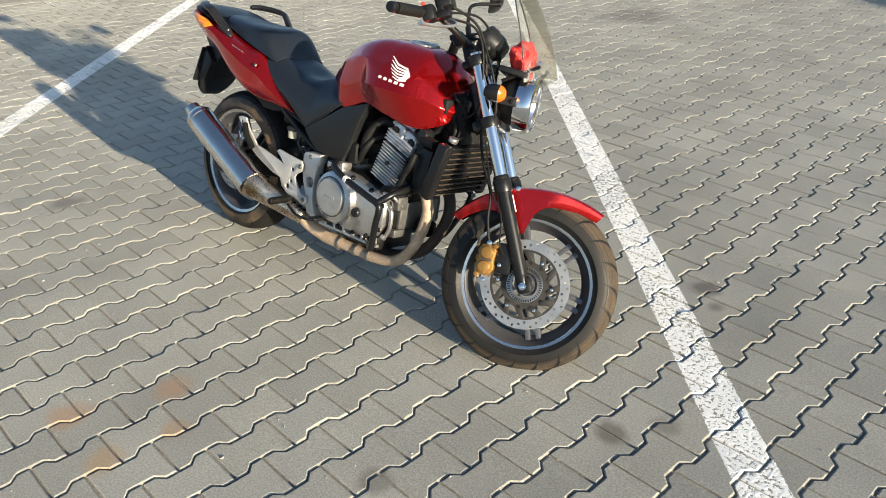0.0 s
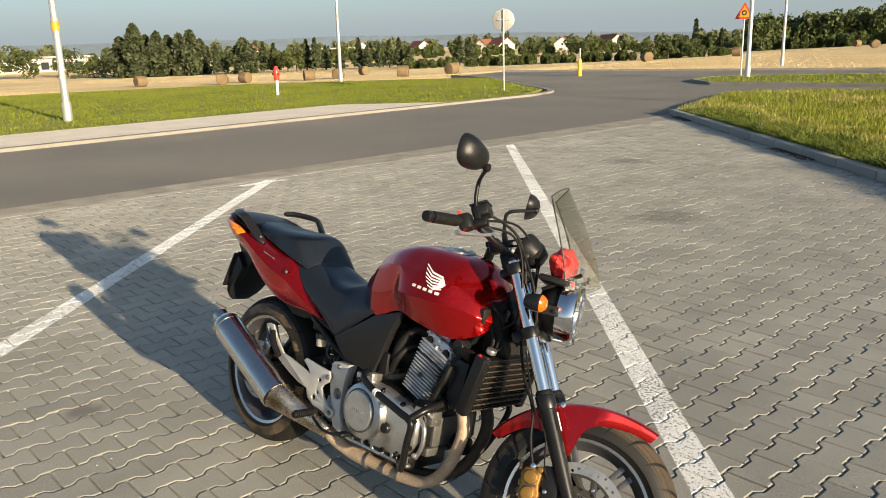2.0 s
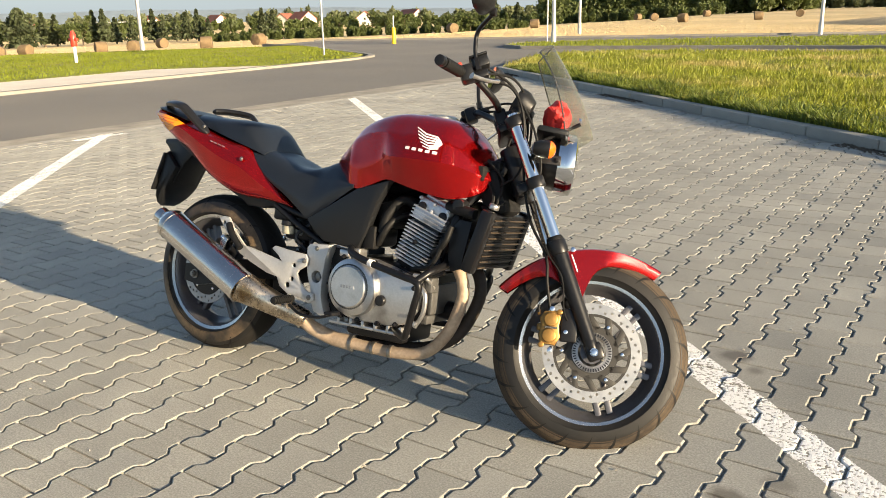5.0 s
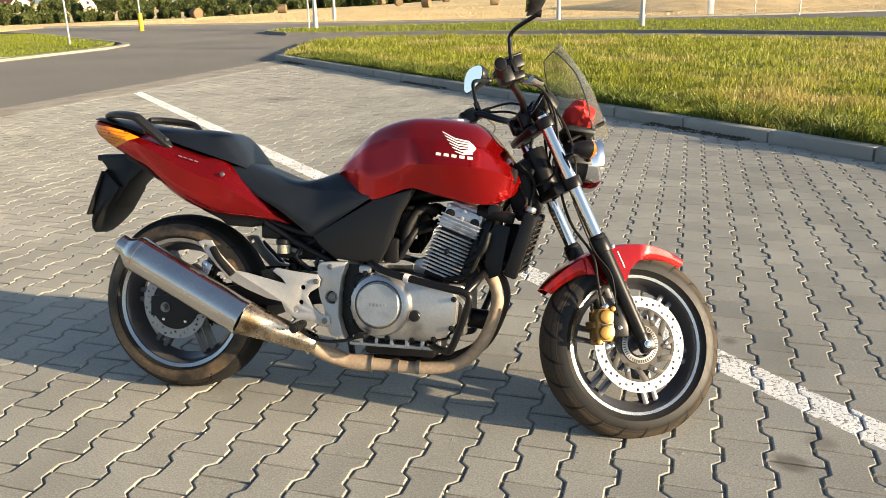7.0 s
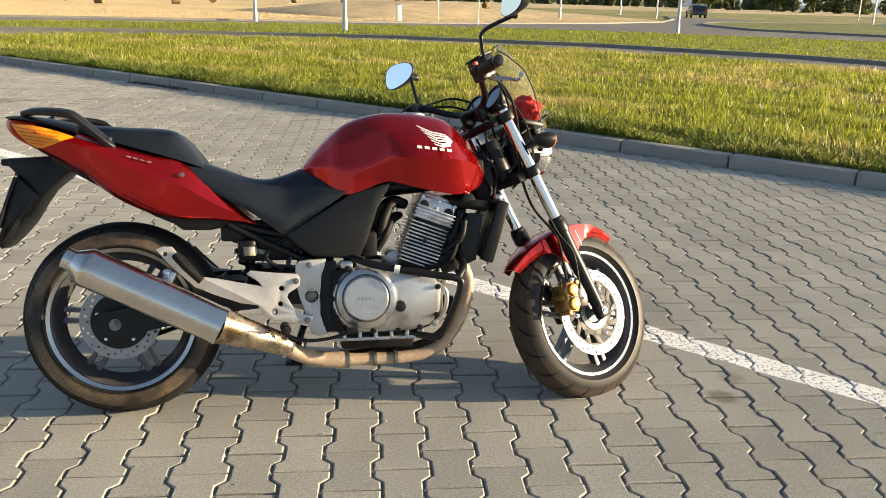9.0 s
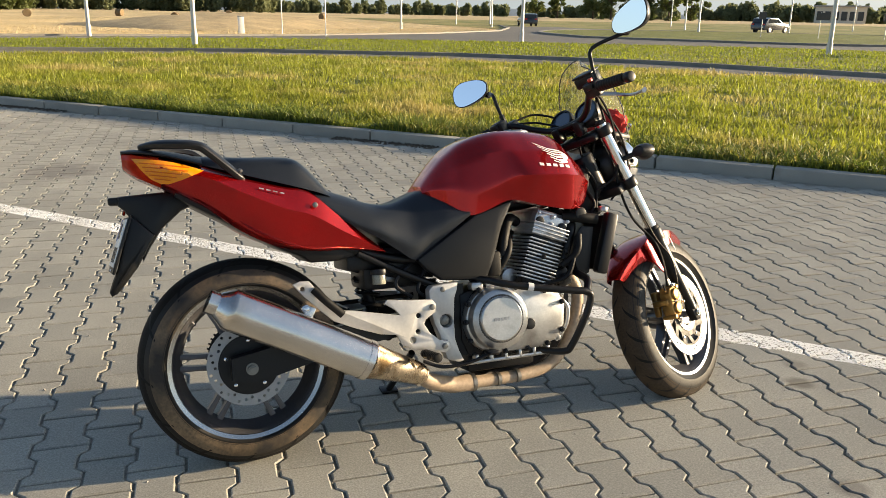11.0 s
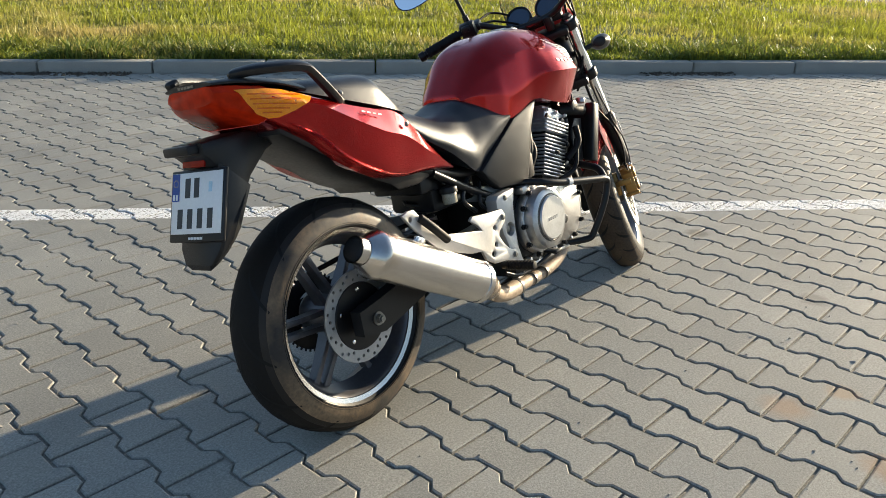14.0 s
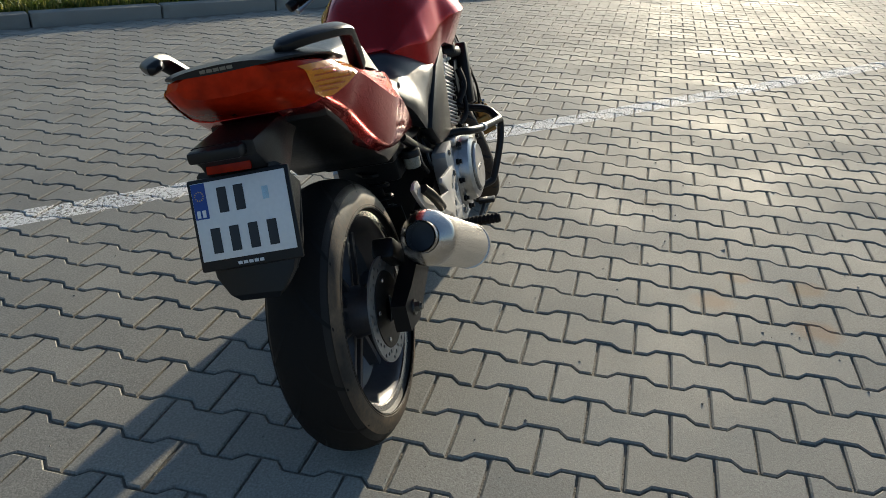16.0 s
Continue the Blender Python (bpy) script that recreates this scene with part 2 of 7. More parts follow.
def slab(outline, y0, y1, bevel=0.0, holes=(), m=None):
    """A flat piece: an outline of (x, z) made thick from y0 to y1, with round holes (x, z, radius)."""
    bm = bmesh.new()
    vs = [bm.verts.new((x, y0, z)) for x, z in outline]
    edges = [bm.edges.new((vs[i], vs[(i + 1) % len(vs)])) for i in range(len(vs))]
    for hx, hz, hr in holes:
        hv = [bm.verts.new((hx + hr * math.cos(a), y0, hz + hr * math.sin(a))) for a in (2 * math.pi * k / 12 for k in range(12))]
        edges += [bm.edges.new((hv[i], hv[(i + 1) % 12])) for i in range(12)]
    bmesh.ops.triangle_fill(bm, use_beauty=True, use_dissolve=True, edges=edges)
    faces = bm.faces[:]
    ext = bmesh.ops.extrude_face_region(bm, geom=faces)
    bmesh.ops.translate(bm, vec=(0, y1 - y0, 0), verts=[v for v in ext["geom"] if isinstance(v, bmesh.types.BMVert)])
    bmesh.ops.recalc_face_normals(bm, faces=bm.faces)
    if bevel:
        sharp = [e for e in bm.edges if len(e.link_faces) == 2 and e.link_faces[0].normal.dot(e.link_faces[1].normal) < 0.3
                 and abs(e.verts[0].co.y - e.verts[1].co.y) < 1e-5]
        bmesh.ops.bevel(bm, geom=sharp, offset=bevel, segments=2, affect='EDGES', profile=0.5)
    return moved(bm, m) if m else bm


def sheet(outline, z, depth=0.12):
    """A level piece of ground with sides: outline of (x, y)."""
    bm = bmesh.new()
    vs = [bm.verts.new((x, y, z)) for x, y in outline]
    fc = bm.faces.new(vs)
    if fc.normal.z < 0:
        fc.normal_flip()
    low = [bm.verts.new((x, y, z - depth)) for x, y in outline]
    for i in range(len(vs)):
        j = (i + 1) % len(vs)
        bm.faces.new((vs[i], vs[j], low[j], low[i]))
    bmesh.ops.triangulate(bm, faces=[fc])
    return bm


def rounded(points, n=5):
    return [(q.x, q.y) for q in spline([(x, y, 0) for x, y in points], n)]


# ---- ground ----
D = Vector((-0.675, 0.738, 0)).normalized()      # along the bay lines
N = Vector((0.738, 0.675, 0)).normalized()       # across them, away from the bike
R5 = Vector((math.sin(radians(5)), math.cos(radians(5)), 0))   # along the paver rows
E5 = Vector((math.cos(radians(5)), -math.sin(radians(5)), 0))  # across the paver rows
KERB_V = 5.62


def ground_z(x, y):
    d = min(max(0.0, -x - 24) / 30, 1)
    g = min(max(0.0, -x - 50) / 70, 1)
    u = min(max(0.0, y - 80) / 130, 1) * min(max(0.0, x + 75) / 50, 1)
    e = max(0.0, min((math.hypot(x, y) - 300) / 1200, 1))
    return -0.10 - 0.9 * d * d * (3 - 2 * d) - 0.9 * g + 0.8 * u - 3 * e


bm = bmesh.new()
rings = []
for r in (0, 6, 14, 22, 27, 32, 40, 46, 52, 58, 66, 84, 105, 130, 160, 200, 260, 340, 480, 700, 1100, 1800, 3000, 4600):
    rings.append([bm.verts.new((r * math.cos(a), r * math.sin(a), ground_z(r * math.cos(a), r * math.sin(a))))
                  for a in (2 * math.pi * k / 64 for k in range(64))] if r else [bm.verts.new((0, 0, ground_z(0, 0)))])
for k in range(64):
    bm.faces.new((rings[0][0], rings[1][k], rings[1][(k + 1) % 64]))
for ra, rb in zip(rings[1:], rings[2:]):
    for k in range(64):
        bm.faces.new((ra[k], rb[k], rb[(k + 1) % 64], ra[(k + 1) % 64]))
thing("ground", bm, M_STUBBLE, "wide harvested stubble field reaching the horizon", "ground", kind="structure")

bm = sheet([(-12.75, -70), (-12.75, 18.5), (-14.2, 21.6), (-17, 24), (-22.5, 28.6), (-27, 31), (-28, 36), (-24, 37.2), (-14, 38.6), (2.9, 41.6), (10, 44.0), (20, 50.5),
            (30, 61), (38, 76), (46, 95), (52, 95), (49, 78), (58, 74), (74, 62), (92, 58), (150, 92), (152, 86), (98, 50), (76, 38), (58, 24), (47, 12.5), (43, -70)], -0.02, 0.1)
thing("road", bm, M_ASPHALT, "smooth dark grey asphalt road and side lanes", "road", kind="structure", angle=20)

G1 = [(-6.35, 15.3), (-6.6, 18), (-7.2, 20.6), (-6.0, 22.3), (-4, 22.6), (3, 21.8), (8, 19.0), (11.7, 15.3), (14.5, 10.3), (15.5, 4.4), (15.8, -8.0)]
p = D * -13.4 + N * (KERB_V + 0.15)
q = D * 14.9 + N * (KERB_V + 0.15)
bm = sheet([(p.x, p.y), (q.x, q.y)] + G1[1:-1] + [(15.8, -5.5)], 0.085, 0.13)
thing("grass_verge", bm, M_TURF, "uncut sunlit grass verge behind the kerb", "grass", kind="structure", angle=20)
G2 = rounded([(-10.3, 26.2), (-12.0, 28.6), (-10.4, 31.8), (2.7, 36.0), (13.5, 34.6), (22, 30.5), (30.5, 24.5), (34.3, 12), (34.5, -5), (34, -40)], 4) \
    + [(20.5, -40), (19.2, -5), (18.8, 4.8), (17.8, 12), (14.7, 18.2), (10.3, 22.6), (3.8, 25.5), (-4, 26.2)]
thing("grass_island", sheet(G2, 0.07, 0.12), M_TURF, "mown green grass island between two road lanes", "grass", kind="structure", angle=20)
G0 = [(-12.95, 15.4), (-12.95, 18.6), (-14.2, 21.4), (-16.9, 23.6), (-22.3, 28.3), (-25, 27), (-31, 20.6), (-34, 12), (-36, -2), (-40, -40), (-15.5, -40), (-15.5, 13.4)]
thing("grass_strip", sheet(G0, 0.045, 0.9), M_TURF, "short green grass strip beyond the road", "grass", kind="structure", angle=20)
thing("grass_roundabout", sheet(rounded([(28, 44), (31, 56), (40, 66), (54, 66), (68, 55), (72, 46), (60, 37), (46, 31), (36, 33), (28, 44)], 4)[:-1], 0.08, 0.12), M_TURF,
      "yellowing grass island inside the roundabout", "grass", kind="structure", angle=20)
thing("sidewalk", sheet([(-12.9, -60), (-12.9, 15.2), (-15.4, 13.2), (-15.4, -60)], 0.042, 0.12), M_SIDEWALK, "light concrete pavement beside the road", "sidewalk",
      kind="structure", angle=20)


def kerb_line(name, pts, w, h, label, material=None):
    """A low concrete edging along a line of (x, y)."""
    bm = bmesh.new()
    secs = []
    vec = [Vector((x, y, 0)) for x, y in pts]
    for i, v in enumerate(vec):
        d = (vec[min(i + 1, len(vec) - 1)] - vec[max(i - 1, 0)]).normalized()
        s = Vector((d.y, -d.x, 0)) * w / 2
        secs.append([v - s + Vector((0, 0, -0.1)), v - s + Vector((0, 0, h)), v + s + Vector((0, 0, h)), v + s + Vector((0, 0, -0.1))])
    return thing(name, loft(secs), material or M_KERB_FAR, label, "kerb", kind="structure", angle=20)


kerb_line("kerb_far", [(-12.8, -60), (-12.8, 15.2), (-12.8, 18.6)] + rounded([(-12.8, 18.8), (-13.3, 20.6), (-14.6, 22.0), (-17, 23.9), (-22.5, 28.5), (-27, 30.8)], 4), 0.22, 0.045,
          "pale concrete kerb on the far side of the road")
kerb_line("kerb_island", G2 + G2[:1], 0.16, 0.085, "pale concrete kerb round the grass island")
kerb_line("kerb_verge", [(q.x, q.y)] + G1[1:-1] + [(15.8, -5.5)], 0.14, 0.09, "pale concrete kerb behind the verge")
kerb_line("kerb_north", [(-28, 36.3), (-24, 37.5), (-14, 38.9), (2.9, 41.9), (10, 44.3), (20, 50.8), (30, 61.3), (38, 76), (46, 95)], 0.3, 0.06, "pale concrete edge of the road by the field")
kerb_line("kerb_roundabout", rounded([(28, 44), (31, 56), (40, 66), (54, 66), (68, 55), (72, 46), (60, 37), (46, 31), (36, 33), (28, 44)], 4), 0.35, 0.1, "pale concrete kerb round the roundabout")
road_x = -6.35
kerb_line("kerb_flush", [tuple((E5 * road_x + R5 * s)[:2]) for s in (-30, 15.1)], 0.14, -0.004, "flush concrete edging between pavers and road", M_KERB)
# bank with dry grass by the roundabout
bm = bmesh.new()
cols = []
for i in range(25):
    t = i / 24
    x0, y0 = 4 + 24 * t, 51 + 16 * t + 6 * t * t
    row = []
    for k in range(7):
        s = k / 6
        row.append(bm.verts.new((x0 - 5 * s * 2, y0 + 4 + s * 18, -0.12 + 1.15 * math.sin(math.pi * min(t * 1.1, 1)) ** 0.7 * math.sin(math.pi * s) ** 0.8 + 0.15 * noise.noise((i * 0.6, k, 0)))))
    cols.append(row)
for ca, cb in zip(cols, cols[1:]):
    for k in range(6):
        bm.faces.new((ca[k], cb[k], cb[k + 1], ca[k + 1]))
thing("earth_bank", bm, mat("dry_grass_bank", (0.46, 0.35, 0.19), 0.95, vary=0.35, scale=0.6, fine=8, bump=0.08, bscale=6), "low bank of dry grass and bare earth", "bank", kind="structure")

# rough grass round the far roads, lying on the ground
bm = bmesh.new()
grid = [[bm.verts.new((x, y, ground_z(x, y) + 0.03)) for y in range(-60, 141, 8)] for x in range(36, 197, 8)]
for ca, cb in zip(grid, grid[1:]):
    for k in range(len(ca) - 1):
        bm.faces.new((ca[k], cb[k], cb[k + 1], ca[k + 1]))
thing("grass_outskirts", bm, mat("rough_dry_grass", (0.30, 0.26, 0.085), 0.95, vary=0.4, scale=0.25, fine=5, bump=0.08, bscale=6, dirt=(0.17, 0.185, 0.04), dirt_at=0.52, powder=0.22),
      "rough yellow-green grass beyond the roundabout", "grass", kind="structure")

# ---- kerb of the parking bays, one metre stones ----
kerb_row = empty_thing("kerb_parking", pose(0, 0, 0), "row of grey concrete kerb stones along the verge", "kerb", kind="structure")
stone = box(0.985, 0.15, 0.30, bevel=0.012)
stone_mesh = to_mesh("kerb_stone", stone, M_KERB)
ang = math.atan2(D.y, D.x)
for i in range(-14, 15):
    ob = new("kerb_stone", stone_mesh)
    ob.parent = kerb_row
    c = D * (i + 0.47) + N * (KERB_V + 0.075)
    ob.matrix_local = Matrix.Translation((c.x, c.y, -0.05 + 0.004 * noise.noise((i * 3.1, 0, 0)))) @ Matrix.Rotation(ang + 0.003 * noise.noise((i * 1.7, 5, 0)), 4, 'Z')
stub = D * 14.97 + N * (KERB_V + 0.6)
ob = new("kerb_stone", stone_mesh)
ob.parent = kerb_row
ob.matrix_local = Matrix.Translation((stub.x - 0.1, stub.y + 0.1, -0.05)) @ Matrix.Rotation(radians(85), 4, 'Z')


def pole(name, x, y, h, r0, r1, label, band=True, group="lamp posts"):
    e = empty_thing(name, pose(x, y, ground_z(x, y) + 0.1), label, "pole", group)
    part("shaft", rod((0, 0, -0.05), (0, 0, h), r0, r1, 14), M_GALV, e)
    part("foot", rod((0, 0, -0.02), (0, 0, 0.5), r0 * 1.25, r0 * 1.25, 14), M_GALV, e)
    if band:
        part("reflector_band", rod((0, 0, 2.2), (0, 0, 2.42), r0 * 1.08, r0 * 1.05, 14), M_SIGNORANGE, e, "orange reflector band")
    return e


for x, y, b in ((-17.7, 6.5, 1), (-28.7, 24.4, 0), (-10.7, 30.3, 0), (-15.3, 46.0, 0), (2.4, 29.0, 0), (-1.4, 40.4, 0), (18.5, 34.6, 0), (25.3, 21.9, 0), (20.1, 13.5, 0),
                (51.4, 62.3, 0), (23.2, 67.1, 0), (84.9, 37.3, 0), (92.3, 51.7, 0), (70, 70, 0), (62, 78, 0), (105, 60, 0)):
    pole("lamp_post", x, y, 8.0, 0.09, 0.05, "slim galvanised steel lamp post in the grass", bool(b))

for x, y, h in ((38.6, 81.4, 7), (40, 95, 8), (47, 100, 8), (75, 98, 8), (95, 84, 8), (110, 72, 8), (118, 58, 8)):
    pole("lamp_post", x, y, h, 0.08, 0.05, "distant slim steel lamp post", False)


def sign_post(x, y, h, kind):
    e = empty_thing("road_sign", pose(x, y, 0.0, 0, 0, 0), "", "sign", "road signs")
    part("post", rod((0, 0, -0.1), (0, 0, h), 0.03, 0.03, 10), M_GALV, e)
    back = Vector((x, y, 0)).normalized()
    turn = Matrix.Rotation(math.atan2(back.y, back.x) - math.pi / 2, 4, 'Z')
    if kind == "round":
        e["label"] = "round road sign seen from its grey back"
        disc = part("disc", moved(lathe([(0, -0.02), (0.34, -0.02), (0.37, -0.005), (0.37, 0.01), (0, 0.01)], 32), Matrix.Translation((0, 0, h - 0.32)) @ turn @ Matrix.Translation((0, 0.05, 0))), M_SIGNBACK, e)
        part("clamp", moved(box(0.4, 0.03, 0.03), Matrix.Translation((0, 0, h - 0.32)) @ turn), M_GALV, disc)
    elif kind == "triangle":
        e["label"] = "orange triangular warning sign with a dark border"
        m = Matrix.Translation((0, 0, h)) @ turn
        tri = part("plate", moved(slab([(-0.36, -0.3), (0.36, -0.3), (0, 0.34)], -0.06, -0.045), m), M_SIGNRED, e)
        part("field", moved(slab([(-0.25, -0.235), (0.25, -0.235), (0, 0.21)], -0.068, -0.06), m), M_SIGNORANGE, tri)
        part("symbol", moved(lathe([(0.05, -0.075), (0.1, -0.075), (0.1, -0.068), (0.05, -0.068), (0.05, -0.075)], 20), m @ Matrix.Translation((0, 0, -0.07))), M_GLASSDARK, tri)
    elif kind == "blue":
        e["label"] = "small blue and white sign on a thin post"
        m = Matrix.Translation((0, 0, h - 0.2)) @ turn
        part("plate", moved(box(0.5, 0.02, 0.4, (0, -0.05, 0)), m), M_WHITE, e)
        part("field", moved(box(0.42, 0.006, 0.16, (0, -0.065, 0.08)), m), M_SCREEN_BLUE, e)
    elif kind == "white":
        e["label"] = "pale rectangular sign on a thin post"
        part("plate", moved(box(0.55, 0.02, 0.75, (0, -0.05, h - 0.3)), turn), M_WHITE, e)
    elif kind == "green":
        e["label"] = "green direction sign on a post"
        part("plate", moved(box(1.1, 0.03, 0.5, (0, -0.05, h - 0.3)), turn), M_GREENSIGN, e)
    elif kind == "chevron":
        e["label"] = "dark chevron board on a post by the roundabout"
        part("plate", moved(box(0.5, 0.03, 0.5, (0, -0.05, h - 0.3)), turn), M_GLASSDARK, e)
    return e


sign_post(-14.8, 20.0, 2.7, "round")
sign_post(-11.1, 30.6, 2.6, "triangle")
sign_post(9.6, 50.4, 2.6, "blue")
sign_post(10.6, 42.9, 2.9, "white")
sign_post(34.4, 17.8, 2.4, "white")
sign_post(35.5, 18.6, 2.6, "green")
sign_post(54.6, 20.3, 3.0, "white")
for x, y in ((44, 46), (47, 43.5), (50, 40.5)):
    sign_post(x, y, 1.9, "chevron")

e = empty_thing("hydrant", pose(-21.4, 15.4, 0.06), "red hydrant head on a white post in the grass", "hydrant")
part("post", rod((0, 0, -0.05), (0, 0, 0.55), 0.055, 0.055, 14), M_WHITE, e)
part("barrel", join(rod((0, 0, 0.5), (0, 0, 0.86), 0.1, 0.1, 16, 0.01), rod((0, 0, 0.86), (0, 0, 1.0), 0.1, 0.045, 16), rod((-0.19, 0, 0.72), (0.19, 0, 0.72), 0.05, 0.05, 12)), M_SIGNRED, e)
e = empty_thing("marker_post", pose(-19.6, 31.8, 0.0), "yellow plastic marker post beside the road", "post")
part("sleeve", rod((0, 0, -0.1), (0, 0, 0.75), 0.11, 0.09, 14, 0.01), M_SIGNYEL, e)
part("stem", rod((0, 0, 0.75), (0, 0, 1.3), 0.03, 0.03, 10), M_GALV, e, "grey stem")
e = empty_thing("bollard", pose(37.3, 14.8, -0.02), "white roadside bollard with a dark foot", "bollard", "bollards")
part("body", rod((0, 0, 0), (0, 0, 0.85), 0.08, 0.07, 12, 0.01), M_WHITE, e)
part("foot", rod((0, 0, -0.02), (0, 0, 0.2), 0.1, 0.1, 12), M_GLASSDARK, e)
e = empty_thing("bollard", pose(34.4, 12.2, 0.05), "short dark bollard in the grass", "bollard", "bollards")
part("body", rod((0, 0, -0.05), (0, 0, 0.34), 0.08, 0.075, 12, 0.01), M_GLASSDARK, e)
part("cap", rod((0, 0, 0.34), (0, 0, 0.38), 0.085, 0.06, 12, 0.01), M_SIGNBACK, e)
e = empty_thing("utility_box", pose(7.0, 49.9, -0.1), "small pale utility cabinet at the field edge", "cabinet")
part("body", box(0.35, 0.25, 1.0, (0, 0, 0.5), 0.02), M_WHITE, e)
part("roof", box(0.41, 0.31, 0.06, (0, 0, 1.03), 0.015), M_SIGNBACK, e)


# ---- field, trees, houses and cars far off ----
def bale(x, y, r, turn):
    z = ground_z(x, y)
    bm = lathe([(0, -r * 0.95), (r * 0.9, -r * 0.95), (r, -r * 0.85), (r * 1.01, 0), (r, r * 0.85), (r * 0.9, r * 0.95), (0, r * 0.95)], 22)
    for v in bm.verts:
        v.co += v.co.normalized() * 0.05 * noise.noise(v.co * 3 + Vector((x, y, 0)))
    ob = thing("straw_bale", moved(bm, Matrix.Rotation(turn, 4, 'Z')), M_HAY, "round straw bale on the stubble field", "straw bale", "straw bales")
    ob.matrix_world = pose(x, y, z + r * 0.95)


# bales by bearing and distance
for i, (az, dist) in enumerate(((153.4, 76), (148.2, 71), (146.7, 74), (142.4, 72), (140.4, 74), (138.6, 84), (135.9, 66), (132.5, 66), (119.2, 78), (113.5, 88), (106.5, 128),
                                (105.5, 104), (103.7, 92), (102.1, 128), (96.5, 110), (91.0, 125), (99.0, 96), (88.0, 96), (82.1, 84), (84.0, 140), (78, 120))):
    bale(dist * math.cos(radians(az)) + 2.8, dist * math.sin(radians(az)) - 1.8, 0.47, i * 0.9)



def quads_object(name, pts, size, material, label, category, kind="", upright=0.0, rng=None):
    """Many small leaves, one quad each, as one mesh."""
    rng = rng or np.random.default_rng(1)
    pts = np.asarray(pts, dtype=float)
    n = len(pts)
    a = rng.normal(size=(n, 3))
    a[:, 2] *= 1 - upright
    a /= np.linalg.norm(a, axis=1)[:, None]
    b = rng.normal(size=(n, 3))
    b -= a * (a * b).sum(1)[:, None]
    b /= np.linalg.norm(b, axis=1)[:, None]
    s = size * rng.uniform(0.6, 1.4, (n, 1))
    v = np.stack([pts - a * s, pts + b * s * 0.6, pts + a * s, pts - b * s * 0.6], 1).reshape(-1, 3)
    me = bpy.data.meshes.new(name)
    me.from_pydata(v.tolist(), [], [(4 * i, 4 * i + 1, 4 * i + 2, 4 * i + 3) for i in range(n)])
    me.materials.append(material)
    ob = new(name, me)
    return tagged(ob, label, category, kind=kind) if label else ob


def crown_points(rng, h, w, conifer):
    pts = []
    if conifer == 2:
        # broad old trees: full almost to the ground, with an uneven top
        n = 2200
        z = rng.uniform(0.03, 1.0, n)
        ang = rng.uniform(0, 2 * math.pi, n)
        rad = w * np.minimum(0.75 + 0.5 * z, 1.0) * (1 - np.clip((z - 0.45) / 0.58, 0, 1) ** 1.6) * np.sqrt(rng.uniform(0.2, 1.0, n))
        rad *= 1 + 0.30 * np.sin(ang * 3 + z * 9 + h * 7) + 0.15 * np.sin(ang * 7 - z * 21)
        return np.stack([rad * np.cos(ang), rad * np.sin(ang), h * z], 1)
    if conifer:
        n = 1100
        z = rng.uniform(0.08, 1.0, n) ** 0.85
        tier = 0.8 + 0.25 * np.sin(z * 34)
        rad = w * (1.02 - z) * tier * np.sqrt(rng.uniform(0.15, 1.0, n))
        ang = rng.uniform(0, 2 * math.pi, n)
        rad *= 1 + 0.25 * np.sin(ang * 3 + h)
        return np.stack([rad * np.cos(ang), rad * np.sin(ang), h * z - rad * 0.15], 1)
    for k in range(16):
        c = rng.normal(size=3) * np.array([w * 0.45, w * 0.45, h * 0.25]) + np.array([0, 0, h * 0.50])
        r = w * rng.uniform(0.22, 0.42)
        q = rng.normal(size=(65, 3))
        q /= np.linalg.norm(q, axis=1)[:, None]
        pts.append(c + q * r * rng.uniform(0.55, 1.0, (65, 1)) * np.array([1, 1, 0.8]))
    return np.concatenate(pts)


def tree(x, y, h, w, conifer, seed, label):
    rng = np.random.default_rng(seed)
    e = empty_thing("tree", pose(x, y, ground_z(x, y)), label, "tree", "trees behind the field")
    bits = [rod((0, 0, -0.3), (0, 0, h * (0.9 if conifer else 0.55)), 0.035 * h, 0.008 * h, 8)]
    for k in range(6):
        a = k * 1.1 + seed
        z = h * (0.25 + 0.07 * k)
        bits.append(rod((0, 0, z), (math.cos(a) * w * 0.5, math.sin(a) * w * 0.5, z + h * (0.02 if conifer else 0.2)), 0.012 * h, 0.004 * h, 6))
    part("trunk", join(*bits), M_BARK, e)
    c = quads_object("crown", crown_points(rng, h, w, conifer), 0.055 * h, M_LEAF_DARK if conifer else M_LEAF, "", "", upright=0.3, rng=rng)
    c.parent = e


k = 0
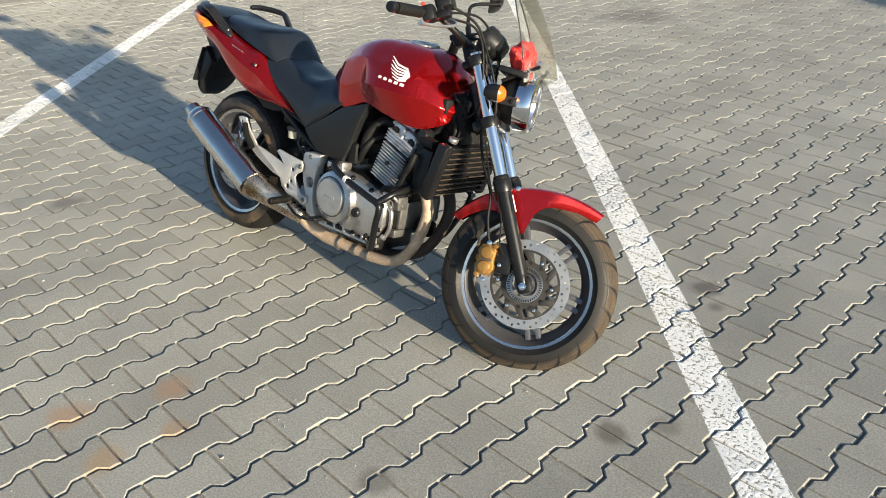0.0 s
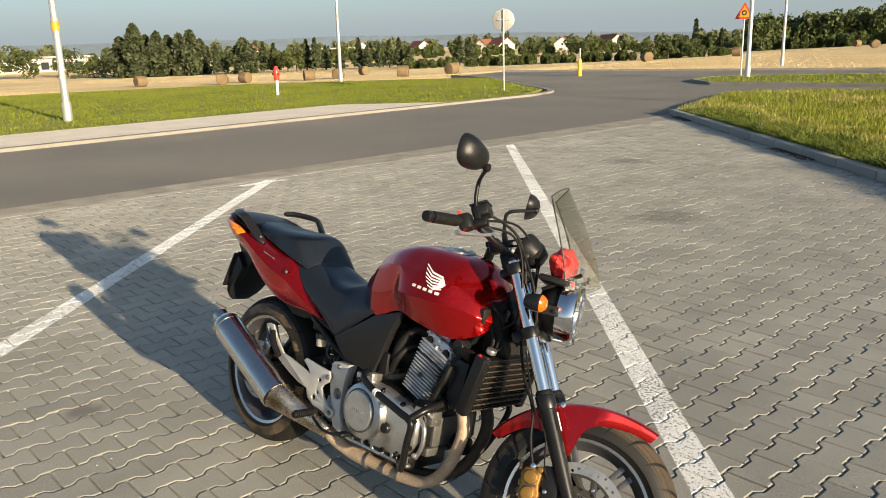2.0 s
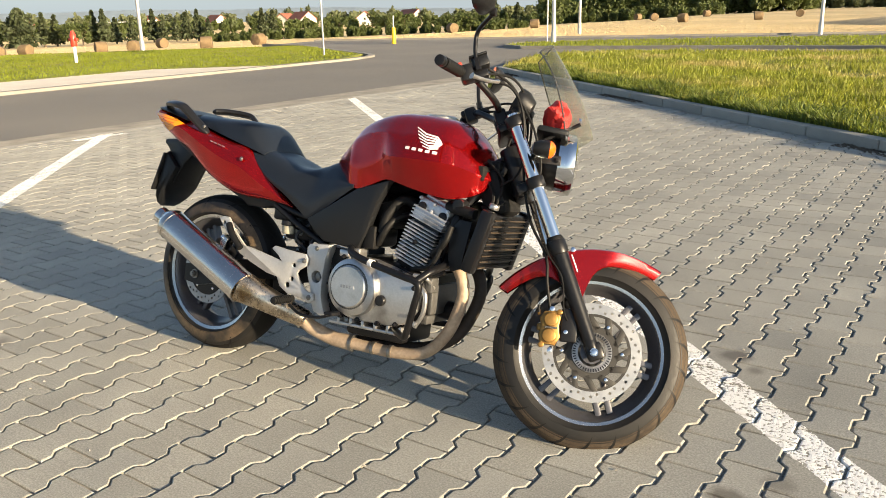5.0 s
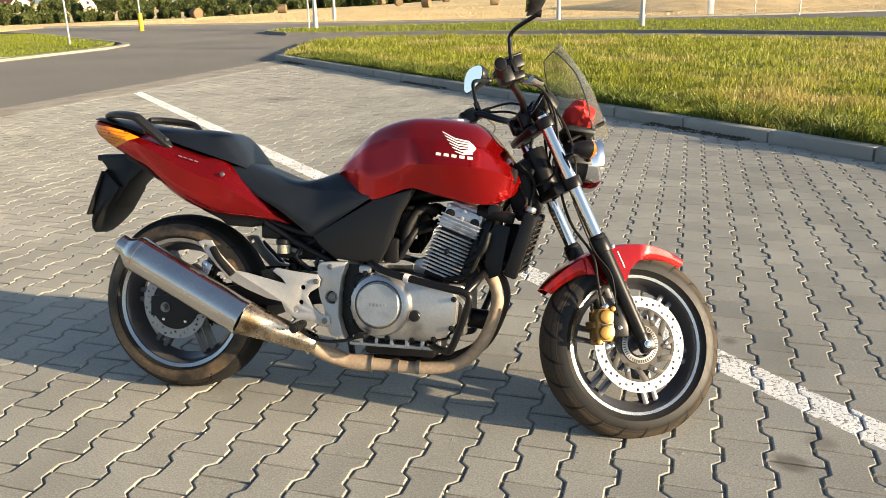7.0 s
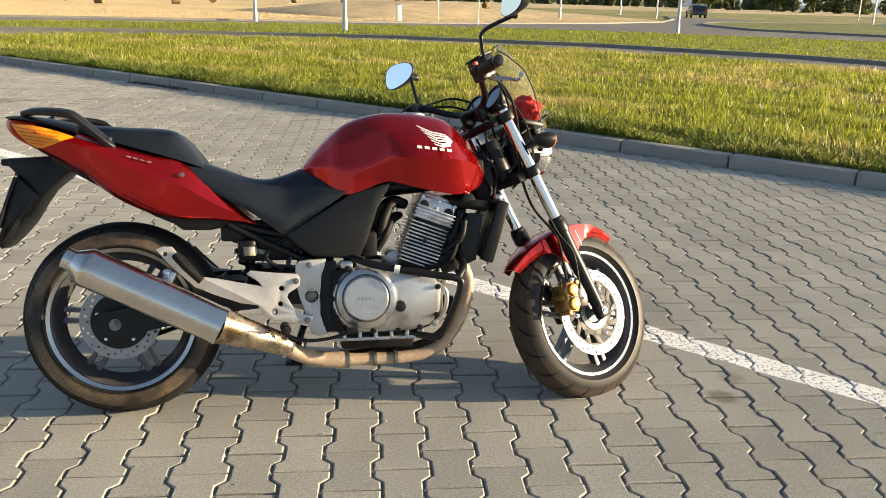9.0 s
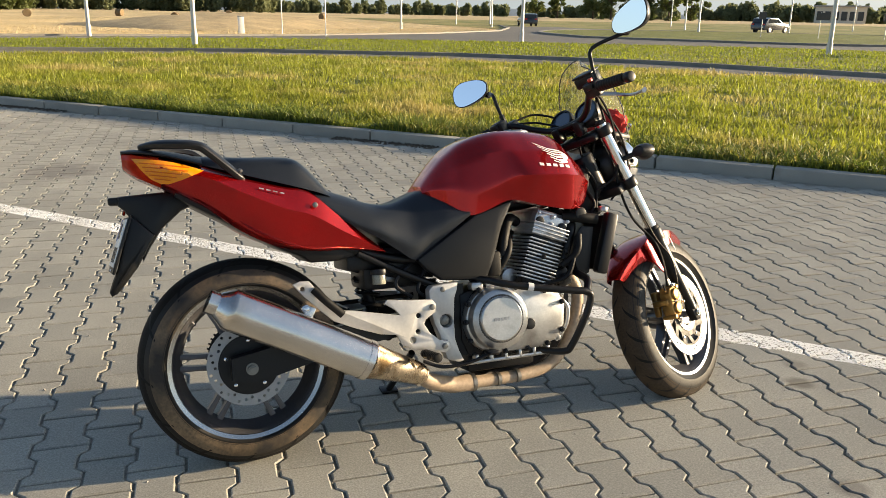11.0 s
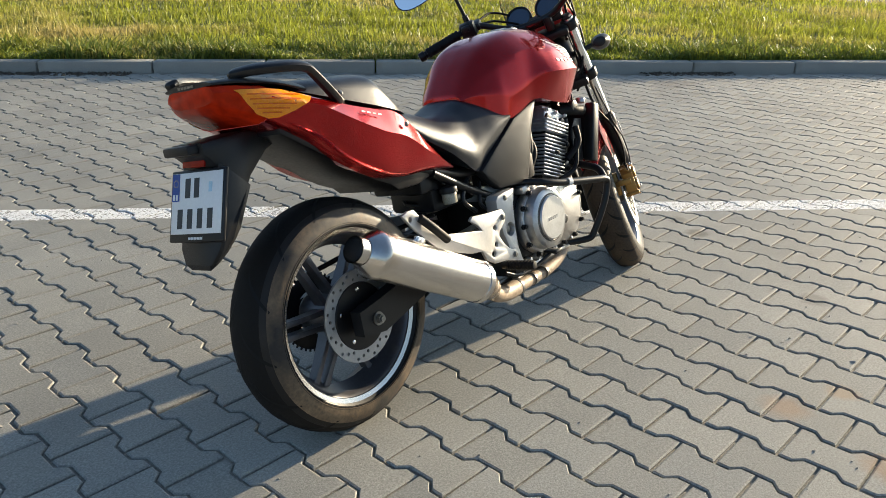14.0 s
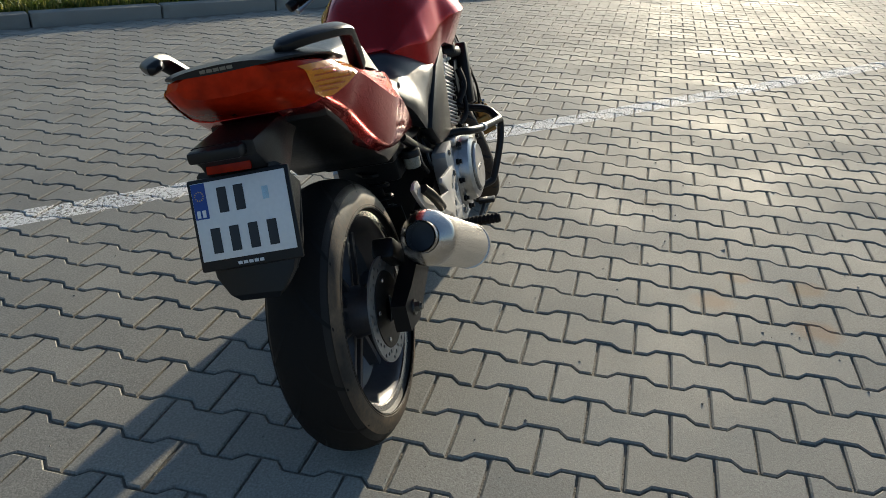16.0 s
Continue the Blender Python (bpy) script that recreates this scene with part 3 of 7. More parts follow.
# rows of trees seen beyond the field: bearing (degrees), distance, height, width, conifer
for az, dist, h, w, con in (
        (154.2, 128, 5.8, 1.5, 2), (153.3, 126, 7.4, 1.5, 2), (152.6, 130, 6.0, 1.5, 2), (151.9, 127, 6.3, 1.5, 2), (151.2, 131, 5.9, 1.6, 2), (150.5, 127, 6.0, 1.5, 2), (149.8, 126, 6.4, 1.6, 2), (149.2, 130, 5.2, 1.4, 2),
        (148.2, 124, 4.2, 1.3, 1), (147.5, 132, 3.2, 1.6, 0), (146.4, 122, 5.0, 1.9, 2), (145.1, 126, 4.5, 1.3, 1), (144.4, 126, 4.2, 1.5, 1), (143.5, 122, 3.2, 1.9, 0), (142.9, 124, 3.4, 1.8, 0), (142.2, 126, 4.6, 1.4, 1),
        (141.6, 124, 4.7, 1.6, 1), (140.9, 126, 3.6, 1.5, 1), (139.9, 122, 3.4, 1.4, 1), (138.6, 124, 4.5, 1.4, 1), (138.0, 122, 3.4, 1.5, 1), (137.2, 124, 3.2, 1.4, 1), (136.5, 124, 4.0, 1.5, 1), (135.8, 124, 4.3, 1.4, 1),
        (135.1, 122, 3.0, 1.5, 1), (131.6, 124, 4.2, 1.3, 1), (130.9, 126, 4.0, 1.3, 1), (157.5, 150, 4.0, 3.0, 0), (156.3, 140, 2.6, 2.4, 0), (155.3, 138, 2.6, 2.4, 0), (160.0, 150, 4.4, 3.5, 0), (162.5, 150, 4.6, 3.5, 0), (165.5, 160, 5.0, 4.0, 0),
        (169, 165, 5.0, 4.0, 0), (126.5, 200, 4.0, 2.4, 0), (124.2, 210, 4.4, 2.6, 0), (123.3, 205, 4.0, 2.6, 0), (122.0, 210, 3.6, 2.2, 0), (118.3, 108, 2.7, 1.5, 0), (117.4, 108, 2.6, 1.5, 0), (116.2, 120, 2.8, 1.3, 0),
        (115.75, 128, 5.2, 0.9, 1), (114.2, 165, 4.4, 1.4, 1), (113.4, 170, 2.6, 1.8, 0)):
    tree(dist * math.cos(radians(az)) + 2, dist * math.sin(radians(az)) - 2, h, w, con, k + 3,
         "dark green conifer beyond the field" if con == 1 else "broad dark green tree beyond the field" if con else "leafy green tree beyond the field")
    k += 1
for az, dist, h, w in ((61.9, 238, 9, 3.2), (60.4, 245, 7, 2.6), (58.0, 232, 8, 3.6), (56.8, 230, 9, 3.8), (55.6, 235, 8, 3.6), (54.4, 232, 9, 4), (53.0, 234, 10, 4), (51.6, 240, 9, 4)):
    tree(dist * math.cos(radians(az)), dist * math.sin(radians(az)), h, w, False, k + 3, "tall leafy tree behind the roundabout")
    k += 1


def woods(name, az0, az1, d0, d1, h, n, material, label, clump=0.5):
    """A far wood: many crowns of leaf clumps in one mesh."""
    rng = np.random.default_rng(int(az0 * 10))
    LEAVES = 420 if clump < 0.6 else 150
    pts = []
    for i in range(n):
        a = radians(rng.uniform(az0, az1))
        d = rng.uniform(d0, d1)
        hh = h * rng.uniform(0.65, 1.15)
        c = np.array([d * math.cos(a), d * math.sin(a), ground_z(d * math.cos(a), d * math.sin(a)) + hh * 0.52])
        q = rng.normal(size=(LEAVES, 3))
        q /= np.linalg.norm(q, axis=1)[:, None]
        lump = 1 + 0.25 * np.sin(q[:, :1] * 5 + i) * np.cos(q[:, 1:2] * 4)
        pts.append(c + q * lump * np.array([h * 0.34, h * 0.34, hh * 0.5]) * rng.uniform(0.7, 1, (LEAVES, 1)))
    return quads_object(name, np.concatenate(pts), clump, material, label, "wood", "stuff", rng=rng)


woods("far_wood", 95, 112.0, 180, 215, 6.4, 230, M_LEAF, "dense dark green wood beyond the field", 0.42)
woods("far_wood", 80, 96, 225, 260, 6.0, 110, M_LEAF_FAR, "haze-paled green wood along the horizon", 0.5)
woods("far_hedge", 113, 136, 104, 112, 1.2, 110, M_LEAF, "low green hedge along the far edge of the field", 0.22)
woods("far_hedge", 100, 113, 155, 172, 2.0, 90, M_LEAF, "low bushes along the far edge of the field", 0.3)
woods("far_hedge", 113, 158, 190, 330, 3.4, 150, M_LEAF, "scattered bushes and small trees beyond the field", 0.5)
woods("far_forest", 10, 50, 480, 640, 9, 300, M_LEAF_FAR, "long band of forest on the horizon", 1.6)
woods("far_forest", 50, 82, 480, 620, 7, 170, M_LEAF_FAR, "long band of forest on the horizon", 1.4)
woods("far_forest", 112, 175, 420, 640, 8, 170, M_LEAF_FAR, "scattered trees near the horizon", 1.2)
rngc = np.random.default_rng(4)
cp = np.stack([rngc.uniform(104, 190, 14000), rngc.uniform(0, 1, 14000), rngc.uniform(-0.1, 2.1, 14000)], 1)
cp[:, 1] = 40 + (cp[:, 0] - 70) * 0.30 + cp[:, 1] * 16 - 22 * (cp[:, 0] - 70) / 90
quads_object("corn_field", cp, 0.35, M_CORN, "tall green corn standing at the roadside", "corn", "stuff", upright=-0.5, rng=rngc)

for az0, az1, d, h, label in ((112, 178, 2600, 55, "distant hills painted haze-blue on the horizon"), (20, 112, 3300, 30, "distant low hills on the horizon")):
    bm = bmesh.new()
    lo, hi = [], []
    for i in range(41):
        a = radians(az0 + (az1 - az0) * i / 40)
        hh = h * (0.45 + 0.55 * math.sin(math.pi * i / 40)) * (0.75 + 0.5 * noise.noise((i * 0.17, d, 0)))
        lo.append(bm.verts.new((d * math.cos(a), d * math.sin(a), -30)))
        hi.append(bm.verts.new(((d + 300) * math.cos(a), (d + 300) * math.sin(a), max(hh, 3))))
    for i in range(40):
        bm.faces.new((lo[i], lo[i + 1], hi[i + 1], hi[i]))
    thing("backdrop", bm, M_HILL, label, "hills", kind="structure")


def house(x, y, w, d, h, turn, roof=None, label="pale house with a red gable roof"):
    e = empty_thing("house", pose(x, y, ground_z(x, y), 0, 0, turn), label, "house", "village houses")
    wall = part("wall", slab([(-w / 2, -0.3), (w / 2, -0.3), (w / 2, h), (0, h + w * 0.38), (-w / 2, h)], -d / 2, d / 2), M_WALL, e)
    for s in (-1, 1):
        part("roof", slab([(s * (w / 2 + 0.4), h - 0.3), (s * (w / 2 + 0.4), h - 0.05), (0, h + w * 0.38 + 0.25), (0, h + w * 0.38)], -d / 2 - 0.4, d / 2 + 0.4), roof or M_ROOF, e)
    for i in range(3):
        for s in (-1, 1):
            part("window", box(0.08, 1.0, 1.2, (s * (w / 2 + 0.02), -d / 3 + i * d / 3, h * 0.55)), M_GLASSDARK, wall)
    part("window", box(1.0, 0.08, 1.1, (0, -d / 2 - 0.02, h * 0.9)), M_GLASSDARK, wall)


for az, d, w, l, h, turn in ((124.6, 400, 8, 10, 3.0, 30), (128.9, 380, 8, 11, 3.2, 70), (130.0, 420, 8, 10, 3.0, 10), (146.2, 390, 9, 11, 3.2, 50), (139.0, 440, 9, 12, 3.2, 80),
                             (121.5, 460, 10, 18, 3.2, 60), (126.8, 450, 8, 10, 3.1, 40), (134.6, 460, 9, 12, 3.0, 70)):
    house(d * math.cos(radians(az)), d * math.sin(radians(az)), w, l, h, turn)


def hall(az, d, w, dep, h, label, turn):
    x, y = d * math.cos(radians(az)), d * math.sin(radians(az))
    e = empty_thing("hall", pose(x, y, ground_z(x, y), 0, 0, turn), label, "building", "roadside buildings")
    wall = part("wall", box(w, dep, h, (0, 0, h / 2)), M_WALL, e)
    part("roof", box(w + 1.2, dep + 1.2, 0.5, (0, 0, h + 0.25), 0.05), M_SIGNBACK, e)
    for i in range(int(w // 2.4)):
        part("window", box(1.7, 0.2, h * 0.55, (-w / 2 + 1.4 + i * 2.4, -dep / 2 - 0.02, h * 0.45)), M_GLASSDARK, wall)


hall(42.7, 300, 15, 10, 5.0, "flat-roofed service building with dark windows", -45)
hall(158.2, 210, 13, 8, 3.0, "low white shed with a pale roof", 60)
hall(161.5, 200, 9, 8, 2.4, "low white shed with a pale roof", 60)
hall(140.6, 320, 16, 8, 3.2, "long pale farm building", 50)

M_CARPAINT = mat("car_paint_dark", (0.02, 0.022, 0.026), 0.25, metal=0.3, vary=0.05, coat=1.0)
M_CARWHITE = mat("car_paint_white", (0.7, 0.7, 0.7), 0.3, vary=0.05, coat=1.0)
M_TYRE_FAR = mat("car_tyre", (0.02, 0.02, 0.02), 0.8, vary=0.1)
M_LAMPRED = mat("tail_lamp_red", (0.5, 0.02, 0.01), 0.25, vary=0.05)


def car(x, y, turn, paint, label):
    e = empty_thing("car", pose(x, y, 0.0, 0, 0, turn), label, "car", "cars on the road")
    prof = [(-2.1, 0.3), (-2.15, 0.75), (-2.0, 1.0), (-1.75, 1.42), (-1.2, 1.52), (0.0, 1.5), (0.85, 1.02), (1.85, 0.88), (2.1, 0.65), (2.1, 0.3)]
    part("body", slab(prof, -0.88, 0.88, 0.06), paint, e)
    part("side_glass", slab([(-1.7, 1.0), (-1.5, 1.38), (-0.05, 1.40), (0.6, 1.02)], -0.895, 0.895), M_GLASSDARK, e)
    part("rear_window", box(0.5, 1.3, 0.03, (-1.93, 0, 1.22), rot=(0, -58, 0)), M_GLASSDARK, e)
    for s in (-1, 1):
        part("tail_lamp", box(0.06, 0.3, 0.16, (-2.12, s * 0.62, 0.85), 0.01), M_LAMPRED, e)
        for xx in (-1.3, 1.35):
            w = part("wheel", moved(lathe([(0, -0.1), (0.2, -0.1), (0.31, -0.09), (0.33, 0), (0.31, 0.09), (0, 0.1)], 24), Matrix.Translation((xx, s * 0.82, 0.31))), M_TYRE_FAR, e)
            part("rim", moved(lathe([(0, -0.012), (0.19, -0.012), (0.2, 0.012), (0, 0.012)], 16), Matrix.Translation((xx, s * 0.925, 0.31))), M_GALV, w)


car(64.0, 66.5, 12, M_CARPAINT, "dark estate car driving round the roundabout")
car(83.0, 55.5, 200, M_CARPAINT, "dark hatchback on the road beyond the roundabout")
car(140.0, 112.0, 40, M_CARWHITE, "white hatchback on the far road")
car(48.5, 92.0, 75, M_CARPAINT, "dark car coming down the far lane")
car(46.2, 11.0, 106, M_CARPAINT, "dark car on the side road")


# ---- grass blades ----
def blades(name, pos, hmin, hmax, wide, label, seed, lean=0.35, material=None):
    rng = np.random.default_rng(seed)
    n = len(pos)
    h = rng.uniform(hmin, hmax, n) * rng.uniform(0.6, 1.0, n)
    h *= np.array([0.85 + 0.9 * noise.noise((a * 1.6, b * 1.6, 1.0)) for a, b, c in pos]).clip(0.3, 1.7)
    a = rng.uniform(0, 2 * math.pi, n)
    w = np.stack([np.cos(a), np.sin(a), np.zeros(n)], 1) * (wide * rng.uniform(0.6, 1.3, n))[:, None]
    b = rng.normal(size=(n, 3)) * lean * h[:, None]
    b[:, 2] = 0
    mid = pos + b * 0.35
    mid[:, 2] += h * 0.6
    tip = pos + b
    tip[:, 2] += h
    v = np.stack([pos - w, pos + w, mid + w * 0.7, mid - w * 0.7, tip], 1).reshape(-1, 3)
    f = []
    for i in range(n):
        o = 5 * i
        f += [(o, o + 1, o + 2, o + 3), (o + 3, o + 2, o + 4)]
    me = bpy.data.meshes.new(name)
    me.from_pydata(v.tolist(), [], f)
    me.materials.append(material or M_BLADE)
    tagged(new(name, me), label, "grass", kind="stuff")


def inside(px, py, poly):
    ok = np.zeros(len(px), bool)
    j = len(poly) - 1
    for i in range(len(poly)):
        xi, yi = poly[i]
        xj, yj = poly[j]
        hit = ((yi > py) != (yj > py)) & (px < (xj - xi) * (py - yi) / (yj - yi + 1e-9) + xi)
        ok ^= hit
        j = i
    return ok


rg = np.random.default_rng(11)
g1poly = [(p.x, p.y), (q.x, q.y)] + G1[1:-1] + [(15.8, -5.5)]


def scatter(n, poly, z, vmax=None, power=1.0):
    xs = [a for a, b in poly]
    ys = [b for a, b in poly]
    px, py = rg.uniform(min(xs), max(xs), n), rg.uniform(min(ys), max(ys), n)
    ok = inside(px, py, poly)
    if vmax:
        ok &= (px * N.x + py * N.y) < vmax
    return np.stack([px[ok], py[ok], np.full(ok.sum(), z)], 1)


s_ = rg.uniform(-12.5, 14.6, 90000)
v_ = KERB_V + 0.16 + rg.uniform(0, 1, 90000) ** 1.5 * 4.5
near = np.stack([D.x * s_ + N.x * v_, D.y * s_ + N.y * v_, np.full(90000, 0.08)], 1)
patch = np.array([noise.noise((a * 0.45, b * 0.45, 3.0)) for a, b, c in near[::1]])
near = near[patch > -0.35]
blades("grass_tufts", near, 0.05, 0.13, 0.005, "uncut grass along the kerb", 1)
s_ = rg.uniform(-12.5, 14.6, 26000)
v_ = KERB_V + 0.17 + rg.uniform(0, 1, 26000) ** 1.6 * 0.9
blades("grass_weeds", np.stack([D.x * s_ + N.x * v_, D.y * s_ + N.y * v_, np.full(26000, 0.07)], 1), 0.08, 0.19, 0.011, "coarse dark green weeds leaning over the kerb", 2, 0.6, M_WEED)
blades("grass_field", scatter(190000, g1poly, 0.08), 0.06, 0.15, 0.010, "uncut grass on the verge", 3)
blades("grass_field", scatter(170000, G2, 0.065), 0.06, 0.13, 0.017, "mown grass on the island", 4, 0.35, M_BLADE_GREEN)
blades("grass_field", scatter(110000, [(-13.1, 15.4), (-13.1, 18.6), (-14.2, 21.2), (-16.9, 23.4), (-22.2, 28.1), (-30.6, 20.4), (-33.6, 12), (-35, -2), (-15.6, -2), (-15.6, 13.3)], 0.04), 0.04, 0.09, 0.012, "short grass beyond the road", 5, 0.35, M_BLADE_GREEN)

# cut straw standing on the field, denser near the road
n_ = 130000
a_ = np.radians(rg.uniform(62, 172, n_))
d_ = 38 + 75 * rg.uniform(0, 1, n_) ** 1.6
sp = np.stack([d_ * np.cos(a_), d_ * np.sin(a_), np.zeros(n_)], 1)
keep = (sp[:, 1] > 39 + np.maximum(sp[:, 0] - 4, 0) * 0.65) | ((sp[:, 0] < -24) & (sp[:, 1] > 29.5 + (sp[:, 0] + 24) * 0.95) & (sp[:, 1] < 34 - (sp[:, 0] + 24) * -0.2)) | ((sp[:, 0] < -24) & (sp[:, 1] > 46))
keep &= ~inside(sp[:, 0], sp[:, 1], G0)
sp = sp[keep]
sp[:, 2] = [ground_z(x, y) for x, y, z in sp]
blades("field_stubble", sp, 0.04, 0.11, 0.013, "standing cut straw on the harvested field", 8, 0.3, M_STRAW)


def crumbs(name, pos, size, material, label, category, seed):
    """Small irregular lumps, four faces each, as one mesh lying on the ground."""
    rng = np.random.default_rng(seed)
    n = len(pos)
    sz = size * rng.uniform(0.35, 1.3, (n, 1, 1)) ** 1.5
    base = np.array([(-1, -0.7, -0.1), (1, -0.6, -0.1), (0.1, 1, -0.1), (0, 0, 0.75)])[None] + rng.normal(size=(n, 4, 3)) * np.array([0.3, 0.3, 0.12])
    ang_ = rng.uniform(0, 2 * math.pi, n)
    c, k = np.cos(ang_)[:, None], np.sin(ang_)[:, None]
    pts = np.stack([base[:, :, 0] * c - base[:, :, 1] * k, base[:, :, 0] * k + base[:, :, 1] * c, base[:, :, 2]], 2) * sz + np.asarray(pos)[:, None]
    me = bpy.data.meshes.new(name)
    me.from_pydata(pts.reshape(-1, 3).tolist(), [], [tuple(4 * i + q for q in f) for i in range(n) for f in ((0, 1, 3), (1, 2, 3), (2, 0, 3), (0, 2, 1))])
    me.materials.append(material)
    tagged(new(name, me), label, category, kind="stuff")


M_SOIL = mat("dark_soil", (0.075, 0.06, 0.042), 0.95, vary=0.4, scale=4, fine=60, island=0.6)
M_GRIT = mat("pale_grit", (0.34, 0.32, 0.28), 0.9, vary=0.4, scale=6, fine=60, island=0.8)
s_ = rg.uniform(-11.5, 14.2, 7000)
thick = np.array([noise.noise((a * 0.55, 2.0, 0)) for a in s_])
s_ = s_[thick > 0.16]
v_ = KERB_V - 0.012 - rg.uniform(0, 1, len(s_)) ** 2.2 * 0.16
crumbs("soil_litter", np.stack([D.x * s_ + N.x * v_, D.y * s_ + N.y * v_, np.zeros(len(s_))], 1), 0.017, M_SOIL, "dark soil and leaf litter along the kerb", "soil", 21)
crumbs("grit", np.stack([rg.uniform(-3, 4, 1500), rg.uniform(-2.2, 5, 1500), np.zeros(1500)], 1), 0.0042, M_GRIT, "loose pale grit on the pavers", "grit", 22)


# ---- the motorcycle ----
def metal_flake(name, color):
    m = mat(name, color, 0.20, metal=0.80, vary=0.06, scale=5, fine=900, coat=0.55)
    return m


M_RED = metal_flake("candy_red_paint", (0.41, 0.0052, 0.0065))
M_BLACKP = mat("black_plastic", (0.0095, 0.0100, 0.0110), 0.40, vary=0.15, scale=6, fine=300, bump=0.0002, bscale=900, dirt=(0.020, 0.019, 0.018), dirt_at=0.72, spec=0.32)
M_VINYL = mat("seat_vinyl", (0.010, 0.0130, 0.0185), 0.36, vary=0.12, scale=5, fine=200, bump=0.0003, bscale=420, spec=0.4)
M_SATIN = mat("satin_black_metal", (0.007, 0.007, 0.0078), 0.36, vary=0.15, scale=7, fine=120, dirt=(0.025, 0.022, 0.019), dirt_at=0.74, spec=0.3)
M_CARRIER = mat("dark_disc_carrier", (0.022, 0.021, 0.019), 0.6, metal=0.2, vary=0.2, scale=20)
M_RUBBER = mat("tyre_rubber", (0.0100, 0.0098, 0.0095), 0.52, vary=0.2, scale=6, fine=90, bump=0.0004, bscale=240, dirt=(0.03, 0.024, 0.018), dirt_at=0.62, spec=0.3)
# brown dust plus low sunlight on the sidewall, both painted as tan
M_SIDE_DUST_SUN = mat("dusty_sunlit_sidewall_rubber", (0.160, 0.110, 0.062), 0.6, vary=0.5, scale=7, fine=120, bump=0.0003, bscale=240, dirt=(0.014, 0.012, 0.010), dirt_at=0.52, spec=0.5)
M_DUSTY = mat("dusty_tread_rubber", (0.0125, 0.0112, 0.0098), 0.80, vary=0.35, scale=9, fine=140, bump=0.0005, bscale=260, dirt=(0.011, 0.0105, 0.010), dirt_at=0.56, spec=0.2)
M_DUSTY_FRONT = mat("brown_dusty_tread", (0.058, 0.044, 0.031), 0.85, vary=0.35, scale=9, fine=140, bump=0.0005, bscale=260, dirt=(0.016, 0.0145, 0.013), dirt_at=0.58, spec=0.2)
M_RUBBERB = mat("black_rubber", (0.007, 0.007, 0.007), 0.6, vary=0.15, scale=9, spec=0.22)
M_CAST = mat("cast_aluminium", (0.52, 0.515, 0.505), 0.33, metal=0.88, vary=0.10, scale=9, fine=160, bump=0.0002, bscale=500, dirt=(0.13, 0.11, 0.085), dirt_at=0.62)
M_BRKT = mat("silver_painted_bracket", (0.50, 0.49, 0.47), 0.42, metal=0.45, vary=0.08, scale=8, dirt=(0.3, 0.27, 0.22), dirt_at=0.70)
M_FIN = mat("cylinder_fins", (0.56, 0.575, 0.60), 0.36, metal=0.7, vary=0.12, scale=14, dirt=(0.12, 0.11, 0.10), dirt_at=0.62)
M_CHROME = mat("chrome", (0.80, 0.80, 0.80), 0.08, metal=1.0, vary=0.03, scale=12)
M_STEEL = mat("brushed_stainless", (0.66, 0.64, 0.61), 0.22, metal=1.0, vary=0.06, scale=7, fine=120, dirt=(0.52, 0.44, 0.34), dirt_at=0.70)
M_HEAT = mat("heat_tinted_steel", (0.56, 0.47, 0.36), 0.28, metal=1.0, vary=0.25, scale=16, fine=120, dirt=(0.22, 0.15, 0.08), dirt_at=0.60)
M_BLOCK = mat("grey_engine_block", (0.10, 0.10, 0.097), 0.5, metal=0.5, vary=0.2, scale=12, fine=120, bump=0.0004, bscale=300, dirt=(0.06, 0.055, 0.05), dirt_at=0.55)
M_HEADER = mat("rusty_header_pipe", (0.36, 0.275, 0.195), 0.58, metal=0.15, vary=0.25, scale=12, fine=90, bump=0.0004, bscale=200, dirt=(0.17, 0.115, 0.075), dirt_at=0.60)
M_DISC = mat("brake_disc_steel", (0.33, 0.34, 0.35), 0.48, metal=0.9, vary=0.08, scale=20, fine=400)
M_RIM = mat("gunmetal_rim", (0.10, 0.10, 0.11), 0.36, metal=0.6, vary=0.12, scale=10, dirt=(0.2, 0.17, 0.13), dirt_at=0.68)
M_LIP = mat("polished_rim_lip", (0.52, 0.51, 0.49), 0.24, metal=1.0, vary=0.06, scale=12, dirt=(0.4, 0.34, 0.26), dirt_at=0.68)
M_DULL = mat("dull_zinc", (0.22, 0.215, 0.20), 0.4, metal=0.9, vary=0.15, scale=20)
M_GOLD = mat("gold_caliper", (0.31, 0.17, 0.045), 0.38, metal=0.7, vary=0.12, scale=16, dirt=(0.14, 0.09, 0.04), dirt_at=0.62)
M_AMBERF = mat("amber_lens_front", (0.62, 0.12, 0.004), 0.16, vary=0.12, scale=25, coat=0.6, bump=0.0012, bscale=90)
# tail amber is brighter than the front copy: sunlight through the lens, as colour
M_AMBER = mat("amber_lens", (0.84, 0.29, 0.006), 0.16, vary=0.12, scale=25, coat=0.6, bump=0.0012, bscale=90)
# dark copy of the header material: the left pipe's shade is in the colour
M_HEADER_SHADED = mat("shaded_header_pipe", (0.05, 0.038, 0.03), 0.6, metal=0.3, vary=0.3, scale=14, fine=90)
M_REDLENS = mat("red_lens", (0.42, 0.021, 0.003), 0.22, vary=0.4, scale=9, fine=40, coat=0.0, spec=0.12, dirt=(0.20, 0.006, 0.002), dirt_at=0.56)
M_LENS = mat("headlight_glass", (0.80, 0.80, 0.78), 0.08, metal=0.35, vary=0.1, scale=30, coat=0.8, bump=0.001, bscale=60)
